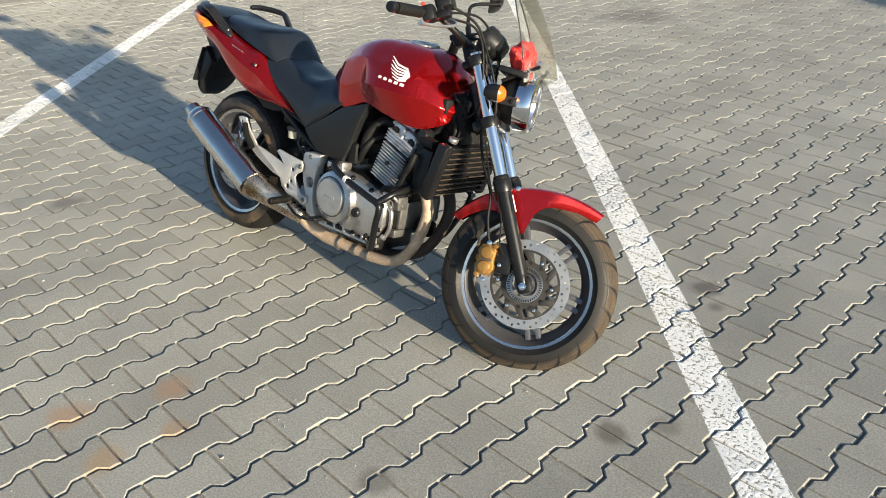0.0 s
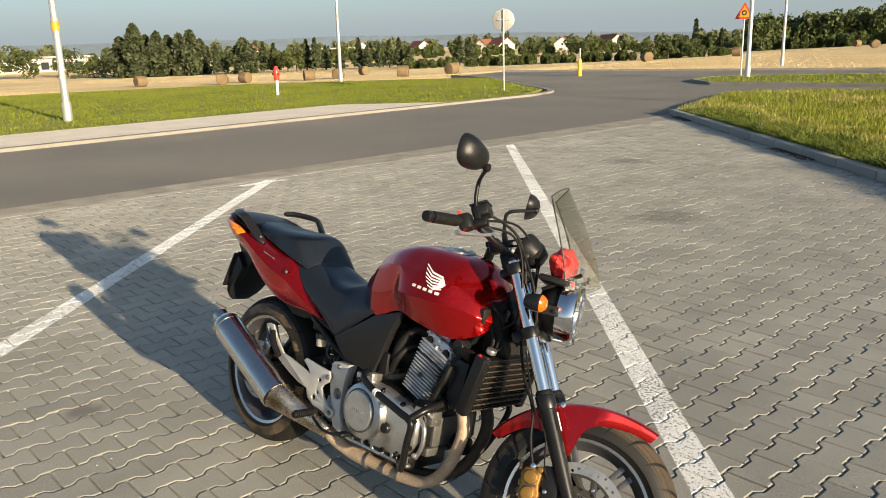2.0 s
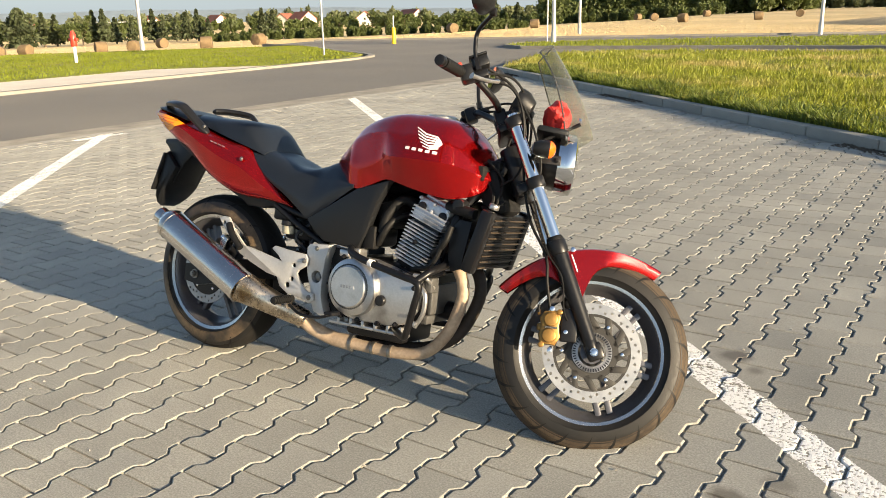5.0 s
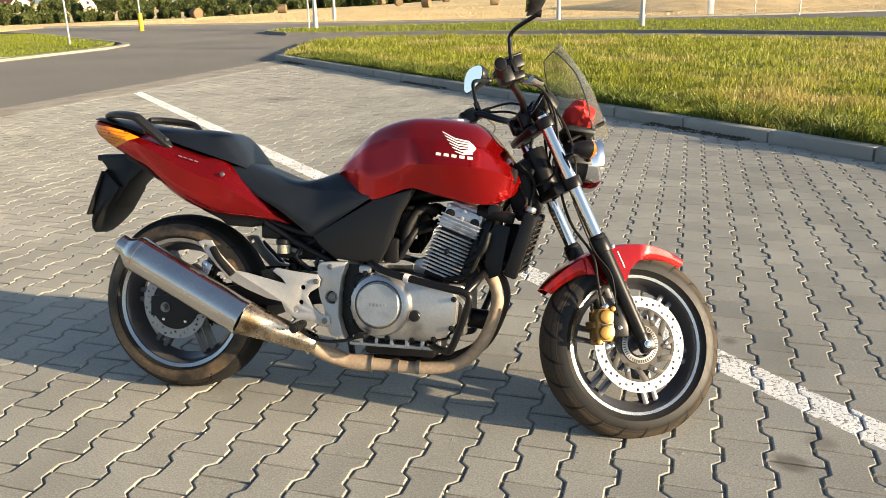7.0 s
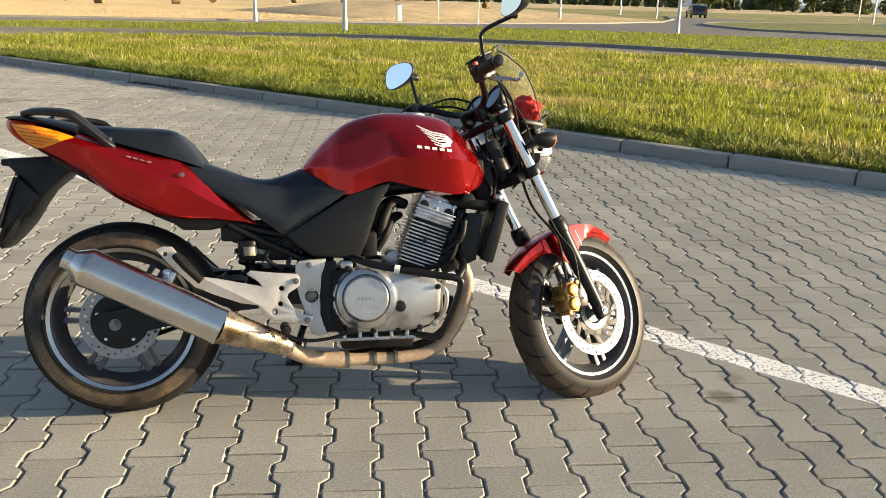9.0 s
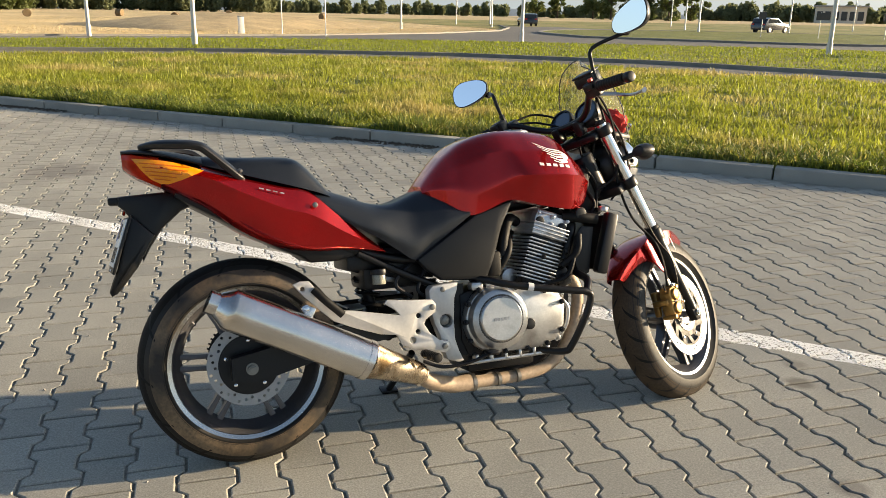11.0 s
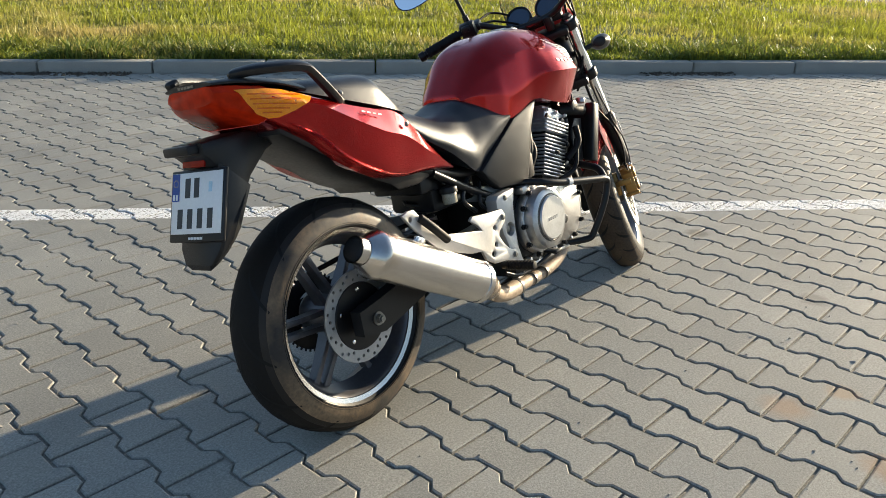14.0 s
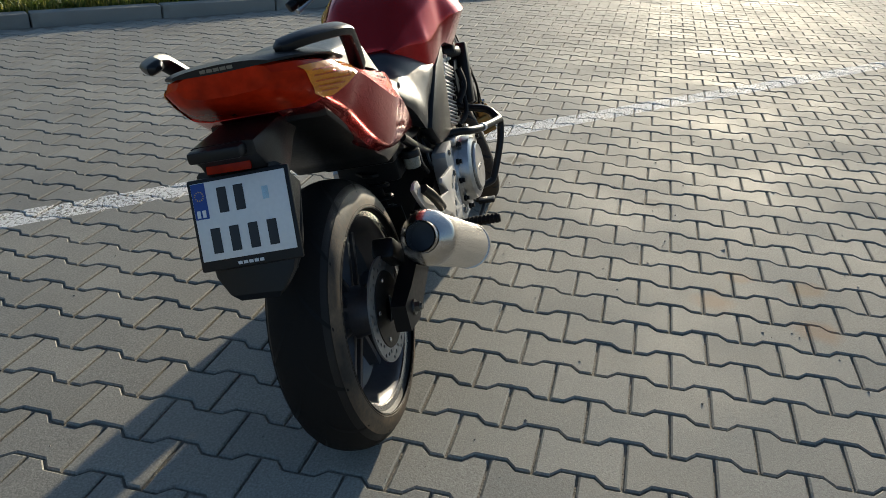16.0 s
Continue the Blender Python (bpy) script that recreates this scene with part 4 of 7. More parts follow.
M_DECAL = mat("silver_white_decal", (0.74, 0.73, 0.71), 0.35, vary=0.05, scale=20)
M_PLATE = mat("plate_white", (0.82, 0.82, 0.80), 0.35, vary=0.04, scale=10)
M_BLUE = mat("plate_blue", (0.01, 0.05, 0.28), 0.35, vary=0.05, scale=10)
M_INK = mat("plate_black", (0.012, 0.012, 0.014), 0.4, vary=0.05, scale=10)
M_CLOTH = mat("red_cloth", (0.62, 0.035, 0.03), 0.8, vary=0.15, scale=30, fine=400, bump=0.0008, bscale=300)
M_MIRROR = mat("mirror_glass", (0.92, 0.94, 0.96), 0.02, metal=1.0, vary=0.0)
M_DIAL = mat("dial_face", (0.03, 0.05, 0.09), 0.15, vary=0.1, scale=30, coat=0.8)


def smoked_glass(tint, dusty, name):
    """A thin clear sheet: tinted, with a gloss that grows at grazing angles and a film of dust."""
    m = bpy.data.materials.new(name)
    m.use_nodes = True
    n, l = m.node_tree.nodes, m.node_tree.links
    b = n["Principled BSDF"]
    tr = n.new("ShaderNodeBsdfTransparent")
    tr.inputs[0].default_value = (*tint, 1)
    gl = n.new("ShaderNodeBsdfGlossy")
    gl.inputs["Roughness"].default_value = 0.04
    lw = n.new("ShaderNodeLayerWeight")
    steep = n.new("ShaderNodeMath")
    steep.operation = 'POWER'
    l.new(lw.outputs["Facing"], steep.inputs[0])
    steep.inputs[1].default_value = 4.0
    fr = n.new("ShaderNodeMath")
    fr.operation = 'MULTIPLY_ADD'
    l.new(steep.outputs[0], fr.inputs[0])
    fr.inputs[1].default_value, fr.inputs[2].default_value = 0.45, 0.03
    m1 = n.new("ShaderNodeMixShader")
    l.new(fr.outputs[0], m1.inputs[0])
    l.new(tr.outputs[0], m1.inputs[1])
    l.new(gl.outputs[0], m1.inputs[2])
    b.inputs["Base Color"].default_value = (0.32, 0.31, 0.29, 1)
    b.inputs["Roughness"].default_value = 0.5
    dust = n.new("ShaderNodeTexNoise")
    dust.inputs["Scale"].default_value, dust.inputs["Detail"].default_value = 35, 8
    mr = n.new("ShaderNodeMapRange")
    mr.inputs[1].default_value, mr.inputs[2].default_value, mr.inputs[3].default_value, mr.inputs[4].default_value = 0.35, 0.8, dusty * 0.5, dusty * 2
    l.new(dust.outputs[0], mr.inputs[0])
    mx = n.new("ShaderNodeMixShader")
    l.new(mr.outputs[0], mx.inputs[0])
    l.new(m1.outputs[0], mx.inputs[1])
    film = n.new("ShaderNodeBsdfTranslucent")
    film.inputs[0].default_value = (0.62, 0.60, 0.50, 1)
    veil = n.new("ShaderNodeMixShader")
    veil.inputs[0].default_value = 0.75
    l.new(b.outputs[0], veil.inputs[1])
    l.new(film.outputs[0], veil.inputs[2])
    l.new(veil.outputs[0], mx.inputs[2])
    l.new(mx.outputs[0], n["Material Output"].inputs["Surface"])
    return m


M_SMOKE = smoked_glass((0.88, 0.88, 0.83), 0.085, "smoked_screen")
M_EDGE = mat("screen_edge_plastic", (0.05, 0.05, 0.045), 0.25, vary=0.1, scale=20, coat=0.5)
M_RAIL = mat("worn_black_rail", (0.010, 0.010, 0.0105), 0.36, vary=0.25, scale=30, fine=300, bump=0.0003, bscale=300, spec=0.45)
M_CLEAR = smoked_glass((0.97, 0.97, 0.97), 0.06, "clear_lens")

LEAN_DEG = 14.0
bikem = Matrix.Translation((0, 0.015, 0)) @ Matrix.Rotation(radians(-0.7), 4, 'Z') @ Matrix.Rotation(radians(-LEAN_DEG), 4, 'X')
bike = empty_thing("motorcycle", bikem, "red naked motorcycle leaning on its side stand on the pavers", "motorcycle")
RAKE, STEER = radians(26.5), radians(27.0)
axis_u = Vector((-math.sin(RAKE), 0, math.cos(RAKE)))
fwd = Vector((math.cos(RAKE), 0, math.sin(RAKE)))
f1 = fwd * math.cos(STEER) + Vector((0, 1, 0)) * math.sin(STEER)
left1 = Vector((0, 1, 0)) * math.cos(STEER) - fwd * math.sin(STEER)
FORK = Matrix(((f1.x, left1.x, axis_u.x, 1.175), (f1.y, left1.y, axis_u.y, 0.0), (f1.z, left1.z, axis_u.z, 0.904), (0, 0, 0, 1)))


def fpart(name, bm, material, parent=None, label="", kind=""):
    """A part of the steered front end, given in the fork's own axes."""
    return part(name, moved(bm, FORK), material, parent or bike, label, kind=kind)


def body(stations, nx=5, ns=4, corners=(), mirror=True):
    """A smooth shell: stations of (x, [(y, z), ...]), each the right half from the top to the bottom."""
    lines = [spline([(x, y, z) for x, prof in stations for y, z in [prof[k]]], nx) for k in range(len(stations[0][1]))]
    secs = []
    for i in range(len(lines[0])):
        pts = [ln[i] for ln in lines]
        cuts = [0, *corners, len(pts) - 1]
        half = []
        for a, b in zip(cuts, cuts[1:]):
            half += spline(pts[a:b + 1], ns)[:-1] if b - a > 1 else [pts[a].lerp(pts[b], t / ns) for t in range(ns)]
        half.append(pts[-1])
        ring = [(p.x, -max(p.y, 0.0), p.z) for p in half]
        if mirror:
            ring += [(x, -y, z) for x, y, z in ring[-2:0:-1]]
        secs.append(ring)
    return loft(secs)


def bolt(at, r, h=0.008, axis=(0, -1, 0)):
    a = Vector(at)
    return join(rod(a, a + Vector(axis) * h, r * 1.35, r * 1.35, 14, 0.001), rod(a, a + Vector(axis) * h * 2.0, r, r, 6, 0.001))


def both(make, name, material, parent, label="", angle=38):
    """The same part on the right and, mirrored, on the left."""
    obs = []
    for s in (1, -1):
        bm = make()
        if s < 0:
            bmesh.ops.scale(bm, vec=(1, -1, 1), verts=bm.verts)
            bmesh.ops.reverse_faces(bm, faces=bm.faces)
        obs.append(part(name, bm, material, parent, label, angle))
    return obs


# wheels
def tyre_bm(R, rim, half, crown):
    prof = []
    for k in range(13):
        a = -1 + 2 * k / 12
        y = half * math.sin(a * math.pi / 2 * 1.0)
        r = R - crown * (1 - math.cos(a * math.pi / 2)) ** 1.15
        prof.append((r, y))
    inner = [(rim + 0.012, half * 0.92), (rim, half * 0.80), (rim - 0.002, half * 0.55), (rim - 0.002, -half * 0.55), (rim, -half * 0.80), (rim + 0.012, -half * 0.92)]
    return lathe(prof + inner + prof[:1], 72)


def tread_bm(R, half, crown, n, sweep):
    """Long swept tread cuts as thin dark strips over the crown."""
    bits = bmesh.new()
    for i in range(n):
        for s in (-1, 1):
            a0 = 2 * math.pi * (i + (0.5 if s > 0 else 0)) / n
            prev = None
            for k in range(11):
                u = k / 10
                t = 0.08 + 0.80 * u ** 1.25
                y = s * half * math.sin(t * math.pi / 2)
                r = R - crown * (1 - math.cos(t * math.pi / 2)) ** 1.15 + 0.0010
                a = a0 + sweep * u ** 0.75
                w = 0.0008 / R + 0.0056 * math.sin(math.pi * min(1.0, 0.06 + u)) ** 0.7 / R
                cur = [bits.verts.new((r * math.cos(a + d * w), y, r * math.sin(a + d * w))) for d in (-1, 1)]
                if prev:
                    bits.faces.new((prev[0], prev[1], cur[1], cur[0]))
                prev = cur
    return bits


def band_bm(R, half, crown, t1):
    """The worn, dusty running surface: a thin band over the crown."""
    prof = []
    for k in range(11):
        t = -t1 + 2 * t1 * k / 10
        prof.append((R - crown * (1 - math.cos(t * math.pi / 2)) ** 1.15 + 0.0004, half * math.sin(t * math.pi / 2)))
    return lathe(prof, 72)


def side_bm(R, half, crown, s, t0, t1):
    prof = []
    for k in range(4):
        t = t0 + (t1 - t0) * k / 3
        prof.append((R - crown * (1 - math.cos(t * math.pi / 2)) ** 1.15 + 0.0003, s * (half * math.sin(t * math.pi / 2) + 0.0006)))
    return lathe(prof, 72)


def rim_bm(rim, half):
    return lathe([(rim + 0.004, -half), (rim - 0.006, -half + 0.004), (rim - 0.016, -half + 0.012), (rim - 0.022, -half + 0.03), (rim - 0.040, 0), (rim - 0.022, half - 0.03), (rim - 0.016, half - 0.012),
                  (rim - 0.006, half - 0.004), (rim + 0.004, half), (rim - 0.002, half * 0.6), (rim - 0.012, 0), (rim - 0.002, -half * 0.6), (rim + 0.004, -half)], 64)


def spoke_bm(rim, half):
    """A double spoke from the hub to the rim, along +x."""
    bits = []
    for s in (-1, 1):
        secs = []
        for t in (0, 0.25, 0.6, 1):
            r = 0.05 + (rim - 0.075) * t
            c = s * (0.020 - 0.008 * t + 0.006 * t * t)
            w = 0.0075 - 0.002 * math.sin(t * math.pi) + 0.002 * t
            h = 0.020 - 0.008 * t
            secs.append([(r, -h, c - w), (r, h, c - w), (r, h + 0.002, c), (r, h, c + w), (r, -h, c + w), (r, -h - 0.002, c)])
        bits.append(loft(secs))
    return join(*bits)


def disc_bm(ro, ri, y, t, holes, pts):
    """A drilled brake disc: a ring with rows of round holes."""
    bm = bmesh.new()
    def circle(r, n, cx=0.0, cz=0.0):
        vs = [bm.verts.new((cx + r * math.cos(2 * math.pi * k / n), y, cz + r * math.sin(2 * math.pi * k / n))) for k in range(n)]
        return [bm.edges.new((vs[k], vs[(k + 1) % n])) for k in range(n)]
    es = circle(ro, 72) + circle(ri, 48)
    for i in range(holes):
        a = 2 * math.pi * i / holes
        rr = ri + (ro - ri) * (0.25, 0.72, 0.48)[i % 3]
        es += circle(0.0046, 8, rr * math.cos(a), rr * math.sin(a))
    bmesh.ops.triangle_fill(bm, use_beauty=True, use_dissolve=False, edges=es)
    ext = bmesh.ops.extrude_face_region(bm, geom=bm.faces[:])
    bmesh.ops.translate(bm, vec=(0, t, 0), verts=[g for g in ext["geom"] if isinstance(g, bmesh.types.BMVert)])
    return bm


def carrier_arm(ro, ri, y, t, i, arms):
    """One slanted arm of a disc carrier."""
    a = 2 * math.pi * i / arms
    p0 = Vector((math.cos(a) * ri, y + t / 2, math.sin(a) * ri))
    p1 = Vector((math.cos(a + 0.34) * ro, y + t / 2, math.sin(a + 0.34) * ro))
    d = p1 - p0
    return moved(box(d.length, t, 0.019, (0, 0, 0), 0.001), Matrix.Translation((p0 + p1) / 2) @ Matrix.Rotation(-math.atan2(d.z, d.x), 4, 'Y'))


REAR = pose(0, 0, 0.305)
rear_wheel = part("rear_wheel", moved(rim_bm(0.222, 0.066), REAR), M_RIM, bike, "gunmetal cast rear wheel")
part("tyre", moved(tyre_bm(0.306, 0.222, 0.079, 0.075), REAR), M_RUBBER, rear_wheel, "wide worn black tyre dusted brown")
part("tread_band", moved(band_bm(0.306, 0.079, 0.075, 0.50), REAR), M_DUSTY, rear_wheel, "brown dusty tread")
part("tread", moved(tread_bm(0.306, 0.079, 0.075, 13, 0.42), REAR), M_RUBBERB, rear_wheel, kind="stuff")
for s in (-1, 1):
    part("sidewall_dust", moved(side_bm(0.306, 0.079, 0.075, s, 0.64, 0.97), REAR), M_SIDE_DUST_SUN, rear_wheel, "tan dust and painted sunlight on the sidewall")
    part("sidewall_ridge", moved(join(*[lathe([(r - 0.0015, s * 0.0775), (r, s * (0.0800 - 0.0002)), (r + 0.0015, s * 0.0775)], 64) for r in (0.2335, 0.2385)]), REAR), M_RUBBERB, rear_wheel)
for s in (-1, 1):
    part("rim_lip", moved(lathe([(0.226, s * 0.0665), (0.214, s * 0.063), (0.2125, s * 0.060), (0.2245, s * 0.0635), (0.226, s * 0.0665)], 64), REAR), M_LIP, rear_wheel, "polished rim edge")
for i in range(6):
    part("spoke", moved(spoke_bm(0.225, 0.06), REAR @ Matrix.Rotation(radians(60 * i + 4), 4, 'Y')), M_RIM, rear_wheel)
part("hub", moved(lathe([(0, -0.085), (0.045, -0.085), (0.05, -0.06), (0.062, -0.02), (0.062, 0.03), (0.055, 0.085), (0, 0.085)], 32), REAR), M_RIM, rear_wheel)
part("brake_disc", moved(disc_bm(0.120, 0.088, -0.094, 0.005, 36, 0), REAR), M_DISC, rear_wheel, "drilled steel brake disc")
part("disc_carrier", moved(lathe([(0.03, -0.098), (0.086, -0.096), (0.090, -0.090), (0.05, -0.084), (0.03, -0.098)], 40), REAR), M_SATIN, rear_wheel)
part("sprocket", moved(lathe([(0.06, 0.088), (0.098, 0.088), (0.103, 0.091), (0.098, 0.094), (0.06, 0.094), (0.06, 0.088)], 42), REAR), M_SATIN, rear_wheel)
part("sprocket_tooth", join(*[moved(box(0.009, 0.0045, 0.006, (0.1045, 0.091, 0), 0.0012, 1), REAR @ Matrix.Rotation(2 * math.pi * k / 42, 4, 'Y')) for k in range(42)]), M_SATIN, rear_wheel, kind="stuff")
part("disc_bolt", join(*[moved(bolt((0.070 * math.cos(a), -0.097, 0.070 * math.sin(a)), 0.004, 0.0015), REAR) for a in (0.3, 1.55, 2.8, 4.05, 5.3)]), M_CHROME, rear_wheel, kind="stuff")
part("valve", moved(rod((-0.150, -0.012, 0.135), (-0.138, -0.035, 0.124), 0.004, 0.004, 8), REAR), M_CHROME, rear_wheel)

FRONT = Matrix.Translation((0.03, 0, -0.736)) @ Matrix.Rotation(-RAKE, 4, 'Y')
front_wheel = fpart("front_wheel", moved(rim_bm(0.218, 0.048), FRONT), M_RIM, None, "gunmetal cast front wheel")
fpart("tyre", moved(tyre_bm(0.297, 0.218, 0.060, 0.062), FRONT), M_RUBBER, front_wheel, "worn black tyre with brown dust on its tread")
fpart("tread_band", moved(band_bm(0.297, 0.060, 0.062, 0.72), FRONT), M_DUSTY_FRONT, front_wheel, "brown dusty tread")
fpart("tread", moved(tread_bm(0.297, 0.060, 0.062, 22, 0.22), FRONT), M_RUBBERB, front_wheel, kind="stuff")
for s in (-1, 1):
    fpart("rim_lip", moved(lathe([(0.222, s * 0.0485), (0.209, s * 0.0455), (0.2075, s * 0.042), (0.2205, s * 0.0455), (0.222, s * 0.0485)], 64), FRONT), M_LIP, front_wheel, "polished rim edge")
for i in range(6):
    fpart("spoke", moved(spoke_bm(0.222, 0.05), FRONT @ Matrix.Rotation(radians(60 * i + 2), 4, 'Y')), M_RIM, front_wheel)
fpart("hub", moved(lathe([(0, -0.068), (0.034, -0.068), (0.04, -0.04), (0.045, 0), (0.04, 0.04), (0.034, 0.07), (0, 0.07)], 32), FRONT), M_RIM, front_wheel)
fpart("brake_disc", moved(disc_bm(0.148, 0.116, -0.072, 0.005, 42, 0), FRONT), M_DISC, front_wheel, "drilled steel brake disc")
fpart("disc_carrier", moved(lathe([(0.060, -0.0715), (0.080, -0.0715), (0.080, -0.0675), (0.060, -0.0675), (0.060, -0.0715)], 40), FRONT), M_CARRIER, front_wheel)
for i in range(12):
    fpart("carrier_arm", moved(carrier_arm(0.117, 0.072, -0.0715, 0.004, i, 12), FRONT), M_CARRIER, front_wheel)
fpart("carrier_rim", moved(lathe([(0.108, -0.0712), (0.1175, -0.0712), (0.1175, -0.0676), (0.108, -0.0676), (0.108, -0.0712)], 60), FRONT), M_CARRIER, front_wheel)
fpart("sensor_ring", moved(lathe([(0.042, -0.0748), (0.060, -0.0748), (0.060, -0.071), (0.042, -0.071), (0.042, -0.0748)], 60), FRONT), M_CAST, front_wheel, "toothed speed sensor ring")
fpart("sensor_tooth", join(*[moved(box(0.009, 0.0016, 0.0034, (0.0535, -0.0752, 0)), FRONT @ Matrix.Rotation(2 * math.pi * k / 44, 4, 'Y')) for k in range(44)]), M_SATIN, front_wheel, kind="stuff")
fpart("disc_bolt", join(*[moved(bolt((0.090 * math.cos(a), -0.0725, 0.090 * math.sin(a)), 0.004, 0.0012), FRONT) for a in (0.2, 1.25, 2.3, 3.34, 4.39, 5.44)]), M_CHROME, front_wheel, kind="stuff")

# fork and steering
fork = fpart("fork", rod((0.03, -0.105, -0.40), (0.03, -0.105, 0.03), 0.0205, 0.0205, 24), M_CHROME, None, "chrome telescopic fork with black sliders")
fpart("stanchion", rod((0.03, 0.105, -0.40), (0.03, 0.105, 0.03), 0.0205, 0.0205, 24), M_CHROME, fork)
for s in (-1, 1):
    y = s * 0.105
    fpart("slider", join(rod((0.03, y, -0.70), (0.03, y, -0.39), 0.022, 0.0265, 20), rod((0.03, y, -0.43), (0.03, y, -0.385), 0.030, 0.030, 20, 0.004), rod((0.03, y, -0.745), (0.03, y, -0.69), 0.019, 0.022, 16, 0.004),
                         box(0.05, 0.034, 0.055, (0.034, y, -0.735), 0.010)), M_SATIN, fork, "black fork slider")
    fpart("dust_seal", rod((0.03, y, -0.388), (0.03, y, -0.372), 0.028, 0.024, 20, 0.003), M_RUBBERB, fork)
    fpart("top_cap", rod((0.03, y, 0.03), (0.03, y, 0.042), 0.019, 0.016, 6, 0.002), M_SATIN, fork)
    fpart("clamp_ring", rod((0.03, y, -0.215), (0.03, y, -0.18), 0.029, 0.029, 20, 0.003), M_SATIN, fork)
    fpart("fork_clamp", rod((0.03, y, -0.012), (0.03, y, 0.022), 0.030, 0.030, 20, 0.004), M_SATIN, fork)
fpart("upper_yoke", box(0.075, 0.20, 0.028, (0.012, 0, 0.004), 0.010), M_SATIN, fork)
fpart("lower_yoke", box(0.085, 0.20, 0.034, (0.010, 0, -0.198), 0.010), M_SATIN, fork)
fpart("axle", join(rod((0.03, -0.128, -0.736), (0.03, 0.128, -0.736), 0.012, 0.012, 16), bolt((0.03, -0.124, -0.736), 0.009, 0.004)), M_CHROME, fork)
part("steering_head", rod((1.175 + 0.02, 0, 0.904 - 0.04), (1.175 + 0.085, 0, 0.904 - 0.18), 0.036, 0.036, 20, 0.004), M_SATIN, bike)

# mudguard: a curved shell round the front wheel
secs = []
NA = 26
for i in range(NA + 1):
    t = i / NA
    a = radians(30 + (126 - 30) * t)
    r = 0.320 + 0.022 * (2 * t - 0.9) ** 2
    w = 0.068 * min(1.0, 0.22 + 2.6 * t, 0.42 + 2.2 * (1 - t))
    drop = 0.012 + 0.022 * math.sin(math.pi * t) + 0.10 * math.exp(-((t - 0.56) / 0.13) ** 2)
    ring = []
    for q in range(13):
        s = -1 + 2 * q / 12
        y = w * math.sin(max(-1, min(1, s * 1.35)) * math.pi / 2)
        rr = r - 0.020 * s * s - (drop * max(0, abs(s) - 0.72) / 0.28)
        ring.append((rr * math.cos(a), y, rr * math.sin(a)))
    inner = [((math.hypot(x, z) - 0.004) * x / math.hypot(x, z), y * 0.95, (math.hypot(x, z) - 0.004) * z / math.hypot(x, z)) for x, y, z in ring[::-1]]
    secs.append(ring + inner)
ax = Matrix.Translation((0.03, 0, -0.736))
fender = fpart("front_mudguard", moved(loft(secs), ax), M_RED, None, "glossy red front mudguard")
fpart("reflector_sticker", box(0.004, 0.004, 0.055, (0.060, -0.1335, -0.47), 0.001), M_DECAL, fender, "small white sticker")
fpart("mudguard_bolt", bolt((0.075, -0.082, -0.425), 0.006, 0.004), M_CHROME, fender)

# caliper and its hose
CAL = Matrix.Translation((-0.066, -0.100, -0.632)) @ Matrix.Rotation(radians(24), 4, 'Y')
cal = fpart("brake_caliper", moved(join(slab([(-0.030, -0.046), (-0.036, -0.020), (-0.030, 0.004), (-0.036, 0.030), (-0.024, 0.050), (0.012, 0.054), (0.026, 0.036), (0.022, 0.006), (0.028, -0.024), (0.014, -0.050)], -0.026, 0.016, 0.006),
                                        rod((-0.004, -0.036, 0.026), (-0.004, -0.018, 0.026), 0.0205, 0.0215, 20, 0.004), rod((-0.006, -0.036, -0.022), (-0.006, -0.018, -0.022), 0.0205, 0.0215, 20, 0.004),
                                        box(0.030, 0.062, 0.022, (-0.026, 0.016, 0.002), 0.005), box(0.040, 0.024, 0.090, (-0.006, 0.044, 0), 0.007), rod((0.020, -0.030, 0.050), (0.020, 0.022, 0.050), 0.0085, 0.0085, 14, 0.002),
                                        rod((-0.026, -0.030, -0.050), (-0.026, 0.022, -0.050), 0.0085, 0.0085, 14, 0.002), rod((-0.040, -0.018, 0.040), (-0.040, -0.002, 0.052), 0.0045, 0.0045, 10)), CAL), M_GOLD, None, "gold anodised twin-piston brake caliper")
fpart("bleed_nipple", moved(join(rod((-0.040, -0.016, 0.040), (-0.043, -0.016, 0.062), 0.0035, 0.0030, 8), rod((-0.042, -0.016, 0.058), (-0.043, -0.016, 0.066), 0.0048, 0.0045, 8)), CAL), M_RUBBERB, cal)
fpart("pad_pin", moved(rod((-0.020, -0.030, 0.002), (0.016, -0.030, 0.002), 0.0032, 0.0032, 8), CAL), M_DULL, cal)
fpart("caliper_bolt", join(bolt((-0.045, -0.122, -0.578), 0.006, 0.006), bolt((-0.092, -0.122, -0.690), 0.006, 0.006), bolt((-0.03, -0.12, -0.655), 0.005, 0.006)), M_CHROME, cal, kind="stuff")
fpart("caliper_bracket", box(0.05, 0.014, 0.10, (-0.012, -0.104, -0.64), 0.005, rot=(0, 24, 0)), M_SATIN, cal)
hoses = fpart("brake_hose", tube([(-0.05, -0.11, -0.575), (-0.035, -0.125, -0.50), (-0.012, -0.118, -0.42), (-0.02, -0.085, -0.30), (0.005, -0.085, -0.16), (0.055, -0.10, -0.02), (0.06, -0.12, 0.10), (0.0, -0.16, 0.175), (-0.035, -0.21, 0.175)], 0.0045, 8), M_RUBBERB)
fpart("sensor_wire", tube([(0.0, -0.075, -0.66), (-0.015, -0.125, -0.60), (0.01, -0.135, -0.50), (-0.005, -0.125, -0.41), (0.005, -0.11, -0.25)], 0.0025, 6), M_RUBBERB, hoses)
